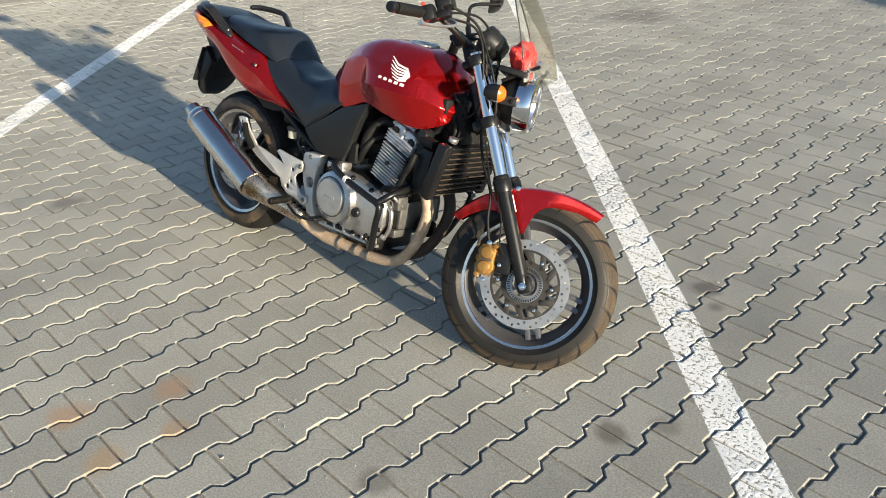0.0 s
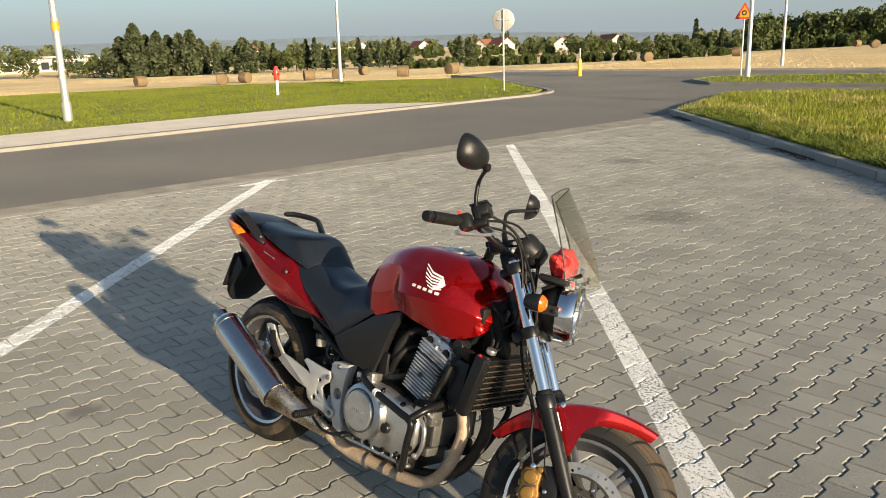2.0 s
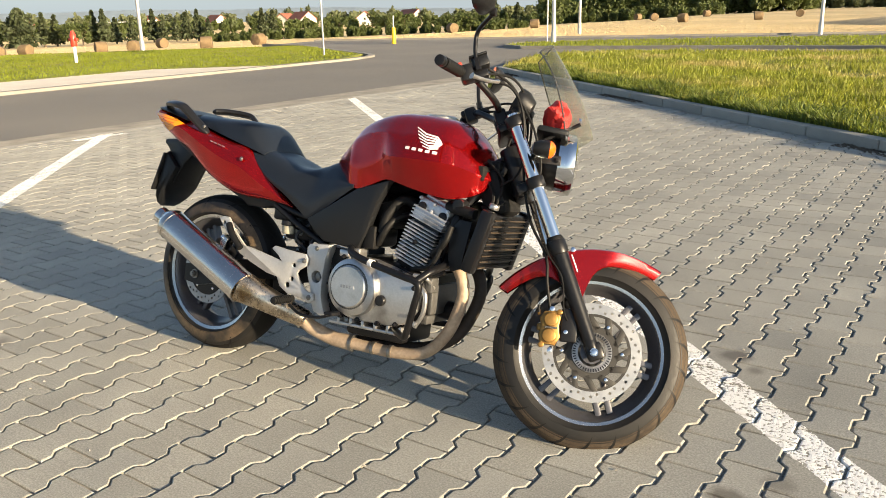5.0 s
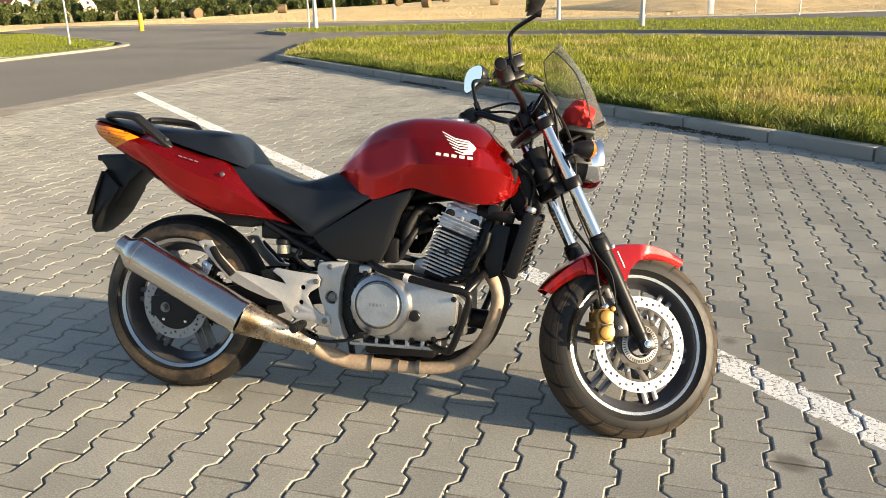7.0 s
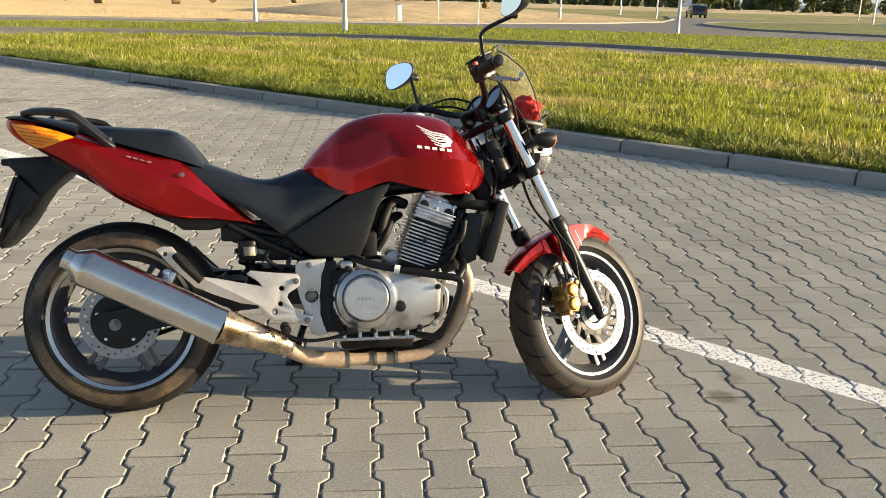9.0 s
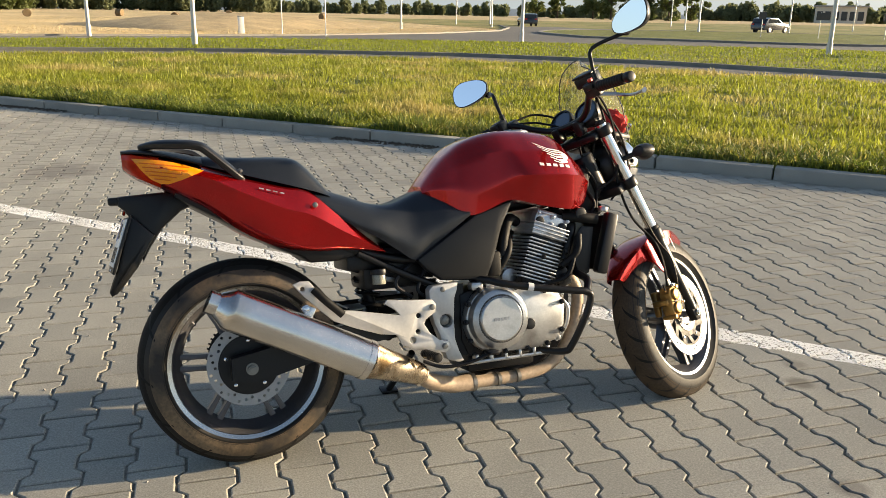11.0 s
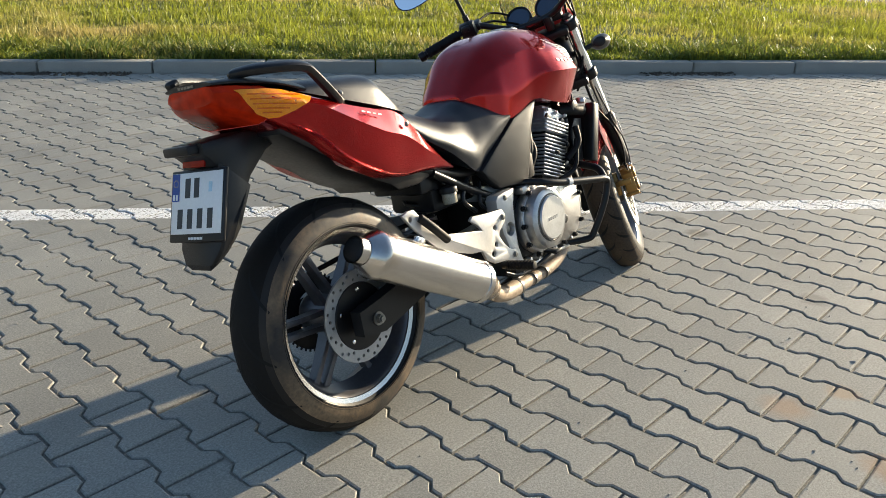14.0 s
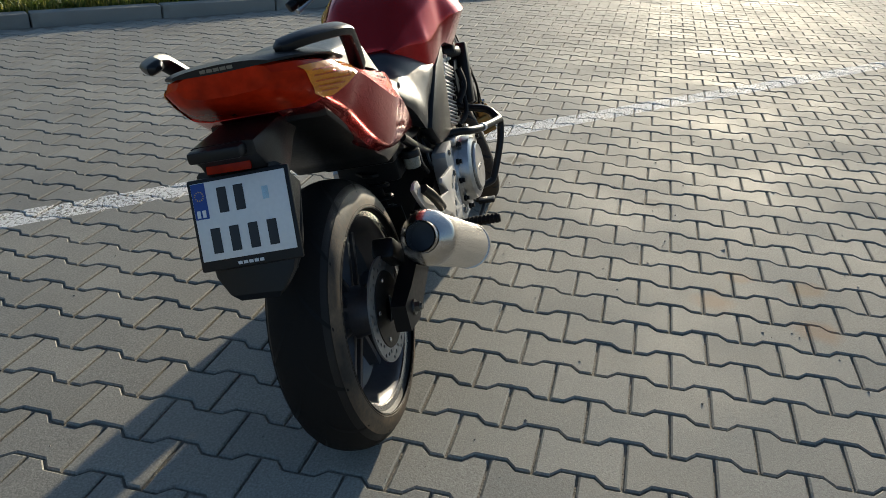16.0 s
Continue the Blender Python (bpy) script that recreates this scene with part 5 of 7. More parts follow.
for pts in ([(-0.03, -0.18, 0.165), (0.07, -0.12, 0.13), (0.09, -0.05, 0.02), (0.03, 0.02, -0.12)], [(-0.03, -0.17, 0.15), (0.05, -0.14, 0.10), (0.055, -0.13, 0.0), (0.0, -0.10, -0.14), (-0.07, -0.04, -0.16)],
            [(-0.04, 0.18, 0.165), (0.06, 0.13, 0.14), (0.09, 0.05, 0.05), (0.03, 0.0, -0.10)], [(-0.03, 0.16, 0.15), (0.04, 0.12, 0.11), (0.04, 0.02, 0.03), (-0.04, -0.02, -0.08)], [(0.06, -0.12, 0.09), (0.075, -0.13, -0.05), (0.05, -0.10, -0.18), (-0.03, -0.05, -0.22)]):
    fpart("cable", tube(pts, 0.004, 7), M_RUBBERB, hoses)

# handlebar and controls
bar = fpart("handlebar", tube([(-0.135, -0.355, 0.166), (-0.10, -0.26, 0.168), (-0.055, -0.18, 0.160), (-0.012, -0.11, 0.100), (0.0, -0.05, 0.072), (0.0, 0.05, 0.072), (-0.012, 0.11, 0.100), (-0.055, 0.18, 0.160), (-0.10, 0.26, 0.168), (-0.135, 0.355, 0.166)], 0.011, 12), M_SATIN)
for s in (-1, 1):
    fpart("bar_clamp", box(0.04, 0.03, 0.055, (0.0, s * 0.045, 0.05), 0.008), M_SATIN, bar)
    d = Vector((-0.135 + 0.10, s * (0.355 - 0.26), -0.002)).normalized()
    g0 = Vector((-0.092, s * 0.238, 0.168))
    fpart("grip", tube([g0 + d * (0.125 * k / 40) for k in range(41)], lambda t: 0.0178 if round(t * 40) % 4 in (1, 2) else 0.0166, 20, smooth=False), M_RUBBERB, bar, "ribbed rubber grip")
    fpart("bar_end", join(rod(g0 + d * 0.126, g0 + d * 0.134, 0.013, 0.013, 18), rod(g0 + d * 0.134, g0 + d * 0.156, 0.0175, 0.016, 20, 0.003)), M_SATIN, bar)
    fpart("switch_housing", join(box(0.042, 0.055, 0.052, (-0.072, s * 0.205, 0.164), 0.010), box(0.02, 0.03, 0.02, (-0.095, s * 0.208, 0.178), 0.005)), M_BLACKP, bar)
    fpart("lever", tube([(-0.020, s * 0.188, 0.134), (0.004, s * 0.222, 0.110), (0.004, s * 0.255, 0.094), (-0.030, s * 0.305, 0.092), (-0.064, s * 0.350, 0.098), (-0.072, s * 0.362, 0.100)], lambda t: 0.0080 - 0.0025 * math.sin(t * math.pi) + 0.002 * max(0.0, t - 0.9) * 10, 10, flat=0.7), M_CAST, bar, "polished brake lever" if s < 0 else "polished clutch lever")
    fpart("lever_bracket", box(0.055, 0.04, 0.026, (-0.035, s * 0.185, 0.155), 0.007), M_SATIN, bar)
fpart("fluid_reservoir", join(box(0.055, 0.075, 0.036, (-0.022, -0.170, 0.192), 0.008), box(0.058, 0.078, 0.007, (-0.022, -0.170, 0.213), 0.003)), M_BLACKP, bar)
fpart("kill_switch", box(0.014, 0.014, 0.012, (-0.084, -0.214, 0.196), 0.003), M_SIGNRED, bar, "red kill switch")


def mirror_bm(s, depth):
    pts = []
    for k in range(28):
        a = 2 * math.pi * k / 28
        r = 1.0 / (abs(math.cos(a)) ** 2.6 + abs(math.sin(a)) ** 2.6) ** (1 / 2.6)
        yy, zz = 0.077 * r * math.cos(a), 0.046 * r * math.sin(a)
        zz *= 1.0 + 0.22 * yy / 0.077
        pts.append((yy * s, zz))
    return pts


back_dir = Vector((-math.cos(RAKE), 0, math.sin(RAKE)))
for s in (-1, 1):
    c = Vector((0.02, -0.372, 0.312)) if s < 0 else Vector((0.055, 0.352, 0.318))
    nrm = (back_dir + Vector((0, -s * 0.22, 0.05))).normalized()
    side = Vector((0, 1, 0)) - nrm * nrm.y
    side.normalize()
    up_ = nrm.cross(side) * -1
    if up_.z < 0:
        up_ = -up_
    prof = mirror_bm(s, 0)
    def ring(scale, off):
        return [c + side * (y * scale) + up_ * (z * scale) + nrm * off for y, z in prof]
    shell = loft([ring(0.25, -0.044), ring(0.62, -0.036), ring(0.88, -0.020), ring(1.0, -0.003), ring(1.0, 0.002), ring(0.955, 0.002)])
    mir = fpart("mirror", shell, M_BLACKP, None, "black rear-view mirror on a bent stem")
    bmg = bmesh.new()
    bmg.faces.new([bmg.verts.new(q) for q in ring(0.95, 0.0032)])
    fpart("mirror_glass", bmg, M_MIRROR, mir, "mirror glass")
    root = Vector((-0.035, s * 0.205, 0.185))
    end = c - nrm * 0.035 - side * (s * 0.055) - up_ * 0.02
    fpart("stem", join(tube([root, root + Vector((0.012, s * 0.004, 0.05)), root + Vector((0.036, s * 0.018, 0.092)), end], 0.0065, 10), rod(root + Vector((0, 0, -0.02)), root + Vector((0.003, 0, 0.018)), 0.011, 0.010, 6, 0.001),
                       rod(end - nrm * 0.006, end + nrm * 0.012, 0.012, 0.012, 12, 0.002)), M_SATIN, mir)

# headlamp, dials, screen
HC = Vector((0.165, 0, -0.16))
hd = Vector((math.cos(RAKE), 0, -math.sin(RAKE)))
hm = Matrix.Translation(HC) @ hd.to_track_quat('Y', 'Z').to_matrix().to_4x4()
lamp = fpart("headlight", moved(lathe([(0.02, -0.125), (0.058, -0.112), (0.080, -0.080), (0.090, -0.040), (0.091, -0.012)], 40), hm), M_RAIL, None, "round black headlight with a chrome rim")
fpart("rim", moved(lathe([(0.088, -0.048), (0.095, -0.046), (0.098, -0.020), (0.098, -0.006), (0.094, 0.006), (0.086, 0.010), (0.084, -0.003), (0.088, -0.048)], 48), hm), M_CHROME, lamp, "chrome headlight rim")
fpart("glass", moved(lathe([(0.0, 0.022), (0.03, 0.0205), (0.06, 0.015), (0.086, 0.004)], 40), hm), M_CLEAR, lamp, "clear fluted headlight glass")
fpart("reflector", moved(lathe([(0.012, -0.07), (0.035, -0.062), (0.05, -0.050), (0.05, -0.046), (0.068, -0.034), (0.083, -0.004)], 16), hm), M_CHROME, lamp, "faceted chrome reflector")
fpart("bulb", moved(rod((0, -0.07, 0), (0, -0.03, 0), 0.010, 0.008, 12, 0.002), hm), M_LENS, lamp)
for s in (-1, 1):
    fpart("bracket", join(box(0.09, 0.006, 0.030, (0.085, s * 0.098, -0.135), 0.002, rot=(0, 26, 0)), bolt((0.115, s * 0.103, -0.15), 0.006, 0.004, (0, s, 0))), M_SATIN, lamp)
    ind = fpart("indicator", join(moved(lathe([(0.0, -0.050), (0.018, -0.044), (0.026, -0.026), (0.029, -0.004), (0.029, 0.004), (0, 0.004)], 24), Matrix.Translation((0.088, s * 0.178, -0.127)) @ hd.to_track_quat('Y', 'Z').to_matrix().to_4x4() @ Matrix.Diagonal((1.25, 1, 0.95, 1))),
                                  tube([(0.07, s * 0.155, -0.118), (0.06, s * 0.12, -0.118), (0.05, s * 0.09, -0.12)], 0.009, 10)), M_BLACKP, None, "turn signal with an amber lens")
    fpart("lens", moved(lathe([(0.0, 0.024), (0.014, 0.022), (0.024, 0.014), (0.0285, 0.0045)], 24), Matrix.Translation((0.088, s * 0.178, -0.127)) @ hd.to_track_quat('Y', 'Z').to_matrix().to_4x4() @ Matrix.Diagonal((1.25, 1, 0.95, 1))), M_AMBERF, ind, "amber lens")
dash = fpart("dashboard", join(box(0.05, 0.19, 0.03, (0.055, 0, 0.045), 0.010), box(0.035, 0.04, 0.03, (0.03, 0, 0.06), 0.006)), M_BLACKP)
dd = Vector((-0.62, 0, 0.78)).normalized()
for s in (-1, 1):
    dm = Matrix.Translation((0.065, s * 0.055, 0.078)) @ dd.to_track_quat('Y', 'Z').to_matrix().to_4x4()
    fpart("dial", moved(lathe([(0.0, -0.055), (0.03, -0.05), (0.046, -0.02), (0.048, 0.004), (0.046, 0.008), (0.041, 0.008), (0.041, 0.002)], 32), dm), M_BLACKP, dash, "round instrument dial")
    fpart("dial_face", moved(lathe([(0, 0.003), (0.0415, 0.003)], 28), dm), M_DIAL, dash)
fpart("cowl", join(box(0.10, 0.21, 0.022, (0.135, 0, -0.055), 0.010, rot=(0, 30, 0))), M_BLACKP, dash)
secs = []
for i in range(17):
    t = i / 16
    zc = 0.238 - 0.335 * t
    xc = 0.240 + 0.036 * math.sin(t * math.pi * 0.62) - 0.012 * t
    w = 0.044 + 0.070 * min(1, t * 2.8) ** 0.8 + 0.012 * t - 0.030 * max(0, t - 0.6) / 0.4
    row = []
    for q in range(15):
        s = -1 + 2 * q / 14
        zz = zc - 0.020 * (1 - t) ** 4 * abs(s) ** 3
        row.append((xc - (0.055 + 0.045 * t) * s * s, w * s, zz))
    secs.append(row + [(x - 0.003, y * 0.985, z) for x, y, z in row[::-1]])
screen = fpart("windscreen", loft(secs), M_SMOKE, None, "smoked transparent windscreen above the headlight")
edge_line = [Vector(sec[0]) for sec in secs[::-1]] + [Vector(q) for q in secs[0][1:14]] + [Vector(sec[14]) for sec in secs]
fpart("screen_edge", tube(edge_line, 0.0022, 6, smooth=False), M_EDGE, screen, "dark polished edge of the screen")
for s in (-1, 1):
    fpart("screen_bolt", bolt((0.222, s * 0.09, -0.05), 0.006, 0.004, (0.8, s * 0.5, 0)), M_CHROME, screen)
    fpart("screen_mount", rod((0.09, s * 0.07, -0.07), (0.222, s * 0.085, -0.06), 0.006, 0.006, 8), M_SATIN, screen)

# tank
TANK = [(0.572, [(0, 0.790), (0.05, 0.786), (0.070, 0.778), (0.075, 0.768), (0.066, 0.757), (0, 0.752)]),
        (0.600, [(0, 0.824), (0.058, 0.819), (0.092, 0.797), (0.102, 0.776), (0.094, 0.748), (0, 0.745)]),
        (0.640, [(0, 0.869), (0.070, 0.861), (0.112, 0.824), (0.126, 0.778), (0.120, 0.722), (0, 0.720)]),
        (0.676, [(0, 0.900), (0.084, 0.892), (0.134, 0.846), (0.148, 0.774), (0.142, 0.703), (0, 0.706)]),
        (0.712, [(0, 0.924), (0.090, 0.915), (0.146, 0.860), (0.156, 0.764), (0.148, 0.689), (0, 0.695)]),
        (0.765, [(0, 0.943), (0.096, 0.934), (0.160, 0.876), (0.166, 0.768), (0.152, 0.704), (0, 0.705)]),
        (0.815, [(0, 0.954), (0.098, 0.944), (0.170, 0.882), (0.176, 0.786), (0.157, 0.724), (0, 0.718)]),
        (0.850, [(0, 0.957), (0.098, 0.946), (0.180, 0.876), (0.196, 0.800), (0.162, 0.728), (0, 0.722)]),
        (0.885, [(0, 0.957), (0.097, 0.945), (0.184, 0.872), (0.210, 0.802), (0.163, 0.720), (0, 0.718)]),
        (0.940, [(0, 0.954), (0.093, 0.942), (0.184, 0.872), (0.216, 0.800), (0.160, 0.706), (0, 0.712)]),
        (1.032, [(0, 0.938), (0.083, 0.925), (0.172, 0.862), (0.205, 0.796), (0.150, 0.688), (0, 0.70)]),
        (1.090, [(0, 0.888), (0.070, 0.879), (0.138, 0.836), (0.172, 0.790), (0.130, 0.688), (0, 0.70)]),
        (1.140, [(0, 0.826), (0.048, 0.821), (0.098, 0.802), (0.126, 0.772), (0.095, 0.708), (0, 0.72)]),
        (1.172, [(0, 0.774), (0.032, 0.772), (0.060, 0.766), (0.068, 0.756), (0.055, 0.740), (0, 0.742)])]
tank_bm = body(TANK, 5, 6, corners=(2, 3, 4))
from mathutils.bvhtree import BVHTree
tank_tree = BVHTree.FromBMesh(tank_bm)
tank = part("fuel_tank", tank_bm, M_RED, bike, "glossy candy red fuel tank with hollow knee recesses", angle=40)


def on_tank(outline, s, lift=0.0012):
    """A thin decal of (x, z) points laid on one side of the tank."""
    bm = bmesh.new()
    vs = [bm.verts.new((x, 0, z)) for x, z in outline]
    fc = bm.faces.new(vs)
    bmesh.ops.triangulate(bm, faces=[fc])
    bmesh.ops.subdivide_edges(bm, edges=bm.edges[:], cuts=2, use_grid_fill=True)
    for v in bm.verts:
        hit = tank_tree.ray_cast(Vector((v.co.x, s * 1.0, v.co.z)), Vector((0, -s, 0)))[0]
        if hit is not None:
            v.co = hit + Vector((0, s * lift, lift * 0.7))
    return bm


for s in (-1, 1):
    wing = []
    for k in range(6):
        x0, z0 = 0.930 + 0.0100 * k, 0.906 - 0.0122 * k
        x1, z1 = 1.020 + 0.0030 * k, 0.876 - 0.0072 * k
        xm, zm = x0 + (x1 - x0) * 0.5, z0 + (z1 - z0) * 0.5 - 0.006
        wing.append(on_tank([(x0, z0), (xm, zm), (x1, z1), (x1 + 0.001, z1 - 0.0052), (xm + 0.001, zm - 0.0050), (x0 + 0.003, z0 - 0.0042)], s))
    wing.append(on_tank([(1.020, 0.874), (1.034, 0.864), (1.043, 0.852), (1.036, 0.842), (1.020, 0.836), (1.004, 0.8375), (1.026, 0.850)], s, 0.0015))
    part("tank_emblem", join(*wing), M_DECAL, tank, "white feathered wing emblem", kind="stuff")
    part("tank_lettering", join(*[on_tank([(0.925 + 0.0240 * k, 0.8385 - 0.0026 * k), (0.9405 + 0.0240 * k, 0.8368 - 0.0026 * k), (0.9405 + 0.0240 * k, 0.8278 - 0.0026 * k), (0.925 + 0.0240 * k, 0.8295 - 0.0026 * k)], s, 0.0014) for k in range(5)]), M_DECAL, tank, "row of white bars")
part("filler_cap", join(moved(lathe([(0, 0.0), (0.050, 0.0), (0.056, -0.004), (0.058, -0.012)], 36), Matrix.Translation((0.93, 0, 0.958)) @ Matrix.Rotation(radians(90), 4, 'X')), *[bolt((0.93 + 0.043 * math.cos(a), 0.043 * math.sin(a), 0.957), 0.003, 0.002, (0, 0, 1)) for a in (0, 1.05, 2.1, 3.14, 4.2, 5.2)],
                        box(0.04, 0.014, 0.004, (0.925, 0, 0.960), 0.001)), M_CAST, tank, "silver filler cap")
part("tank_label", moved(box(0.035, 0.05, 0.0015), Matrix.Translation((1.012, 0, 0.9375)) @ Matrix.Rotation(radians(17), 4, 'Y')), M_DECAL, tank, "white warning label")

# seats
SEAT = [(0.195, [(0, 0.806), (0.07, 0.803), (0.118, 0.790), (0.130, 0.783), (0.128, 0.779), (0, 0.775)]),
        (0.240, [(0, 0.804), (0.075, 0.801), (0.126, 0.780), (0.142, 0.758), (0.140, 0.746), (0, 0.745)]),
        (0.320, [(0, 0.776), (0.080, 0.774), (0.132, 0.746), (0.152, 0.704), (0.150, 0.688), (0, 0.69)]),
        (0.400, [(0, 0.746), (0.080, 0.745), (0.132, 0.716), (0.156, 0.670), (0.150, 0.642), (0, 0.65)]),
        (0.460, [(0, 0.741), (0.075, 0.740), (0.120, 0.712), (0.152, 0.646), (0.146, 0.600), (0, 0.62)]),
        (0.515, [(0, 0.757), (0.068, 0.752), (0.112, 0.712), (0.150, 0.630), (0.144, 0.566), (0, 0.62)]),
        (0.570, [(0, 0.777), (0.064, 0.772), (0.110, 0.732), (0.146, 0.660), (0.142, 0.602), (0, 0.64)]),
        (0.630, [(0, 0.778), (0.060, 0.772), (0.115, 0.735), (0.148, 0.688), (0.146, 0.642), (0, 0.66)]),
        (0.700, [(0, 0.730), (0.060, 0.728), (0.120, 0.712), (0.150, 0.700), (0.150, 0.690), (0, 0.69)])]
part("rider_seat", body(SEAT, 5, 4, corners=(4,)), M_VINYL, bike, "dipped black vinyl rider seat")
PSEAT = [(-0.135, [(0, 0.918), (0.05, 0.916), (0.078, 0.908), (0.086, 0.898), (0, 0.880)]),
         (-0.060, [(0, 0.912), (0.065, 0.909), (0.100, 0.896), (0.112, 0.876), (0, 0.850)]),
         (0.040, [(0, 0.904), (0.075, 0.902), (0.116, 0.884), (0.128, 0.846), (0, 0.820)]),
         (0.130, [(0, 0.902), (0.078, 0.899), (0.120, 0.876), (0.136, 0.820), (0, 0.800)]),
         (0.185, [(0, 0.890), (0.076, 0.887), (0.120, 0.862), (0.138, 0.804), (0, 0.790)]),
         (0.235, [(0, 0.842), (0.074, 0.838), (0.116, 0.818), (0.134, 0.788), (0, 0.778)]),
         (0.268, [(0, 0.796), (0.070, 0.794), (0.108, 0.786), (0.124, 0.776), (0, 0.765)])]
part("pillion_seat", body(PSEAT, 5, 5, corners=(3,)), M_VINYL, bike, "black vinyl pillion seat")

# tail
TAIL = [(-0.075, [(0, 0.880), (0.11, 0.875), (0.160, 0.862), (0.180, 0.842), (0.150, 0.780), (0.115, 0.752), (0, 0.752)]),
        (0.020, [(0, 0.845), (0.12, 0.842), (0.162, 0.832), (0.184, 0.795), (0.155, 0.710), (0.125, 0.682), (0, 0.70)]),
        (0.120, [(0, 0.815), (0.12, 0.814), (0.160, 0.806), (0.184, 0.750), (0.155, 0.655), (0.122, 0.634), (0, 0.66)]),
        (0.205, [(0, 0.780), (0.12, 0.792), (0.158, 0.784), (0.180, 0.722), (0.150, 0.630), (0.120, 0.618), (0, 0.64)]),
        (0.290, [(0, 0.70), (0.11, 0.718), (0.148, 0.712), (0.164, 0.672), (0.145, 0.622), (0.120, 0.614), (0, 0.62)]),
        (0.370, [(0, 0.635), (0.11, 0.648), (0.134, 0.644), (0.144, 0.630), (0.135, 0.610), (0.118, 0.605), (0, 0.61)]),
        (0.424, [(0, 0.600), (0.11, 0.603), (0.124, 0.602), (0.128, 0.600), (0.124, 0.597), (0.112, 0.596), (0, 0.597)])]
LAMP = [(-0.295, [(0, 0.930), (0.05, 0.928), (0.078, 0.922), (0.088, 0.910), (0.075, 0.893), (0.05, 0.886), (0, 0.884)]),
        (-0.265, [(0, 0.927), (0.08, 0.925), (0.118, 0.917), (0.130, 0.900), (0.108, 0.872), (0.075, 0.862), (0, 0.860)]),
        (-0.200, [(0, 0.918), (0.10, 0.914), (0.148, 0.902), (0.162, 0.880), (0.132, 0.838), (0.095, 0.826), (0, 0.826)]),
        (-0.130, [(0, 0.902), (0.11, 0.895), (0.158, 0.880), (0.176, 0.858), (0.145, 0.804), (0.108, 0.786), (0, 0.788)])]
lamp_tree = BVHTree.FromBMesh(body(LAMP + TAIL, 6, 4, corners=(2, 3, 5)))
tail = part("tail_fairing", body(LAMP[2:] + TAIL, 6, 5, corners=(2, 3, 5)), M_RED, bike, "glossy deep red tail fairing", angle=34)
TAIL_END = (-0.197, [(y * 0.985, z) for y, z in LAMP[2][1]])
tail_light = part("tail_light", body(LAMP[:2] + [TAIL_END], 8, 5, corners=(2, 3, 5)), M_REDLENS, bike, "wide dark red tail light with amber corners")


def on_side(tree, outline, s, lift, cuts=4):
    bm = bmesh.new()
    fc = bm.faces.new([bm.verts.new((x, 0, z)) for x, z in outline])
    bmesh.ops.triangulate(bm, faces=[fc])
    bmesh.ops.subdivide_edges(bm, edges=bm.edges[:], cuts=cuts, use_grid_fill=True)
    for v in bm.verts:
        hit = tree.ray_cast(Vector((v.co.x, s * 1.0, v.co.z)), Vector((0, -s, 0)))[0]
        v.co.y = (hit.y if hit is not None else s * 0.1) + s * lift
    return bm


for s in (-1, 1):
    lens = part("amber_lens", on_side(lamp_tree, [(-0.270, 0.908), (-0.20, 0.899), (-0.140, 0.886), (-0.088, 0.866), (-0.105, 0.858), (-0.145, 0.843), (-0.180, 0.834), (-0.200, 0.836), (-0.225, 0.850), (-0.248, 0.876)], s, 0.0030), M_AMBER, tail_light, "ribbed amber turn signal lens")
    part("lens_rib", join(*[on_side(lamp_tree, [(x0, z0), (x1, z1), (x1, z1 - 0.0028), (x0, z0 - 0.0028)], s, 0.0046, 2) for x0, z0, x1, z1 in
                            ((-0.252, 0.896, -0.125, 0.877), (-0.245, 0.885, -0.130, 0.867), (-0.238, 0.874, -0.145, 0.858), (-0.228, 0.863, -0.160, 0.851), (-0.216, 0.852, -0.176, 0.845))]), M_AMBERF, lens, kind="stuff")
# dark cap over the lamp, rails
CAP = [(-0.296, [(0, 0.938), (0.05, 0.936), (0.085, 0.931), (0.088, 0.926), (0, 0.924)]), (-0.25, [(0, 0.937), (0.09, 0.934), (0.126, 0.926), (0.128, 0.920), (0, 0.918)]),
       (-0.17, [(0, 0.930), (0.10, 0.925), (0.150, 0.910), (0.151, 0.904), (0, 0.902)]), (-0.09, [(0, 0.912), (0.10, 0.906), (0.150, 0.888), (0.152, 0.880), (0, 0.880)])]
cap = part("tail_cap", body(CAP, 5, 4, corners=(3,)), M_BLACKP, bike, "black tail cap")
part("cap_lettering", join(*[box(0.0015, 0.010, 0.0055, (-0.2965, 0.03 - 0.0125 * k, 0.931)) for k in range(5)]), M_DULL, cap, "row of dull grey bars")
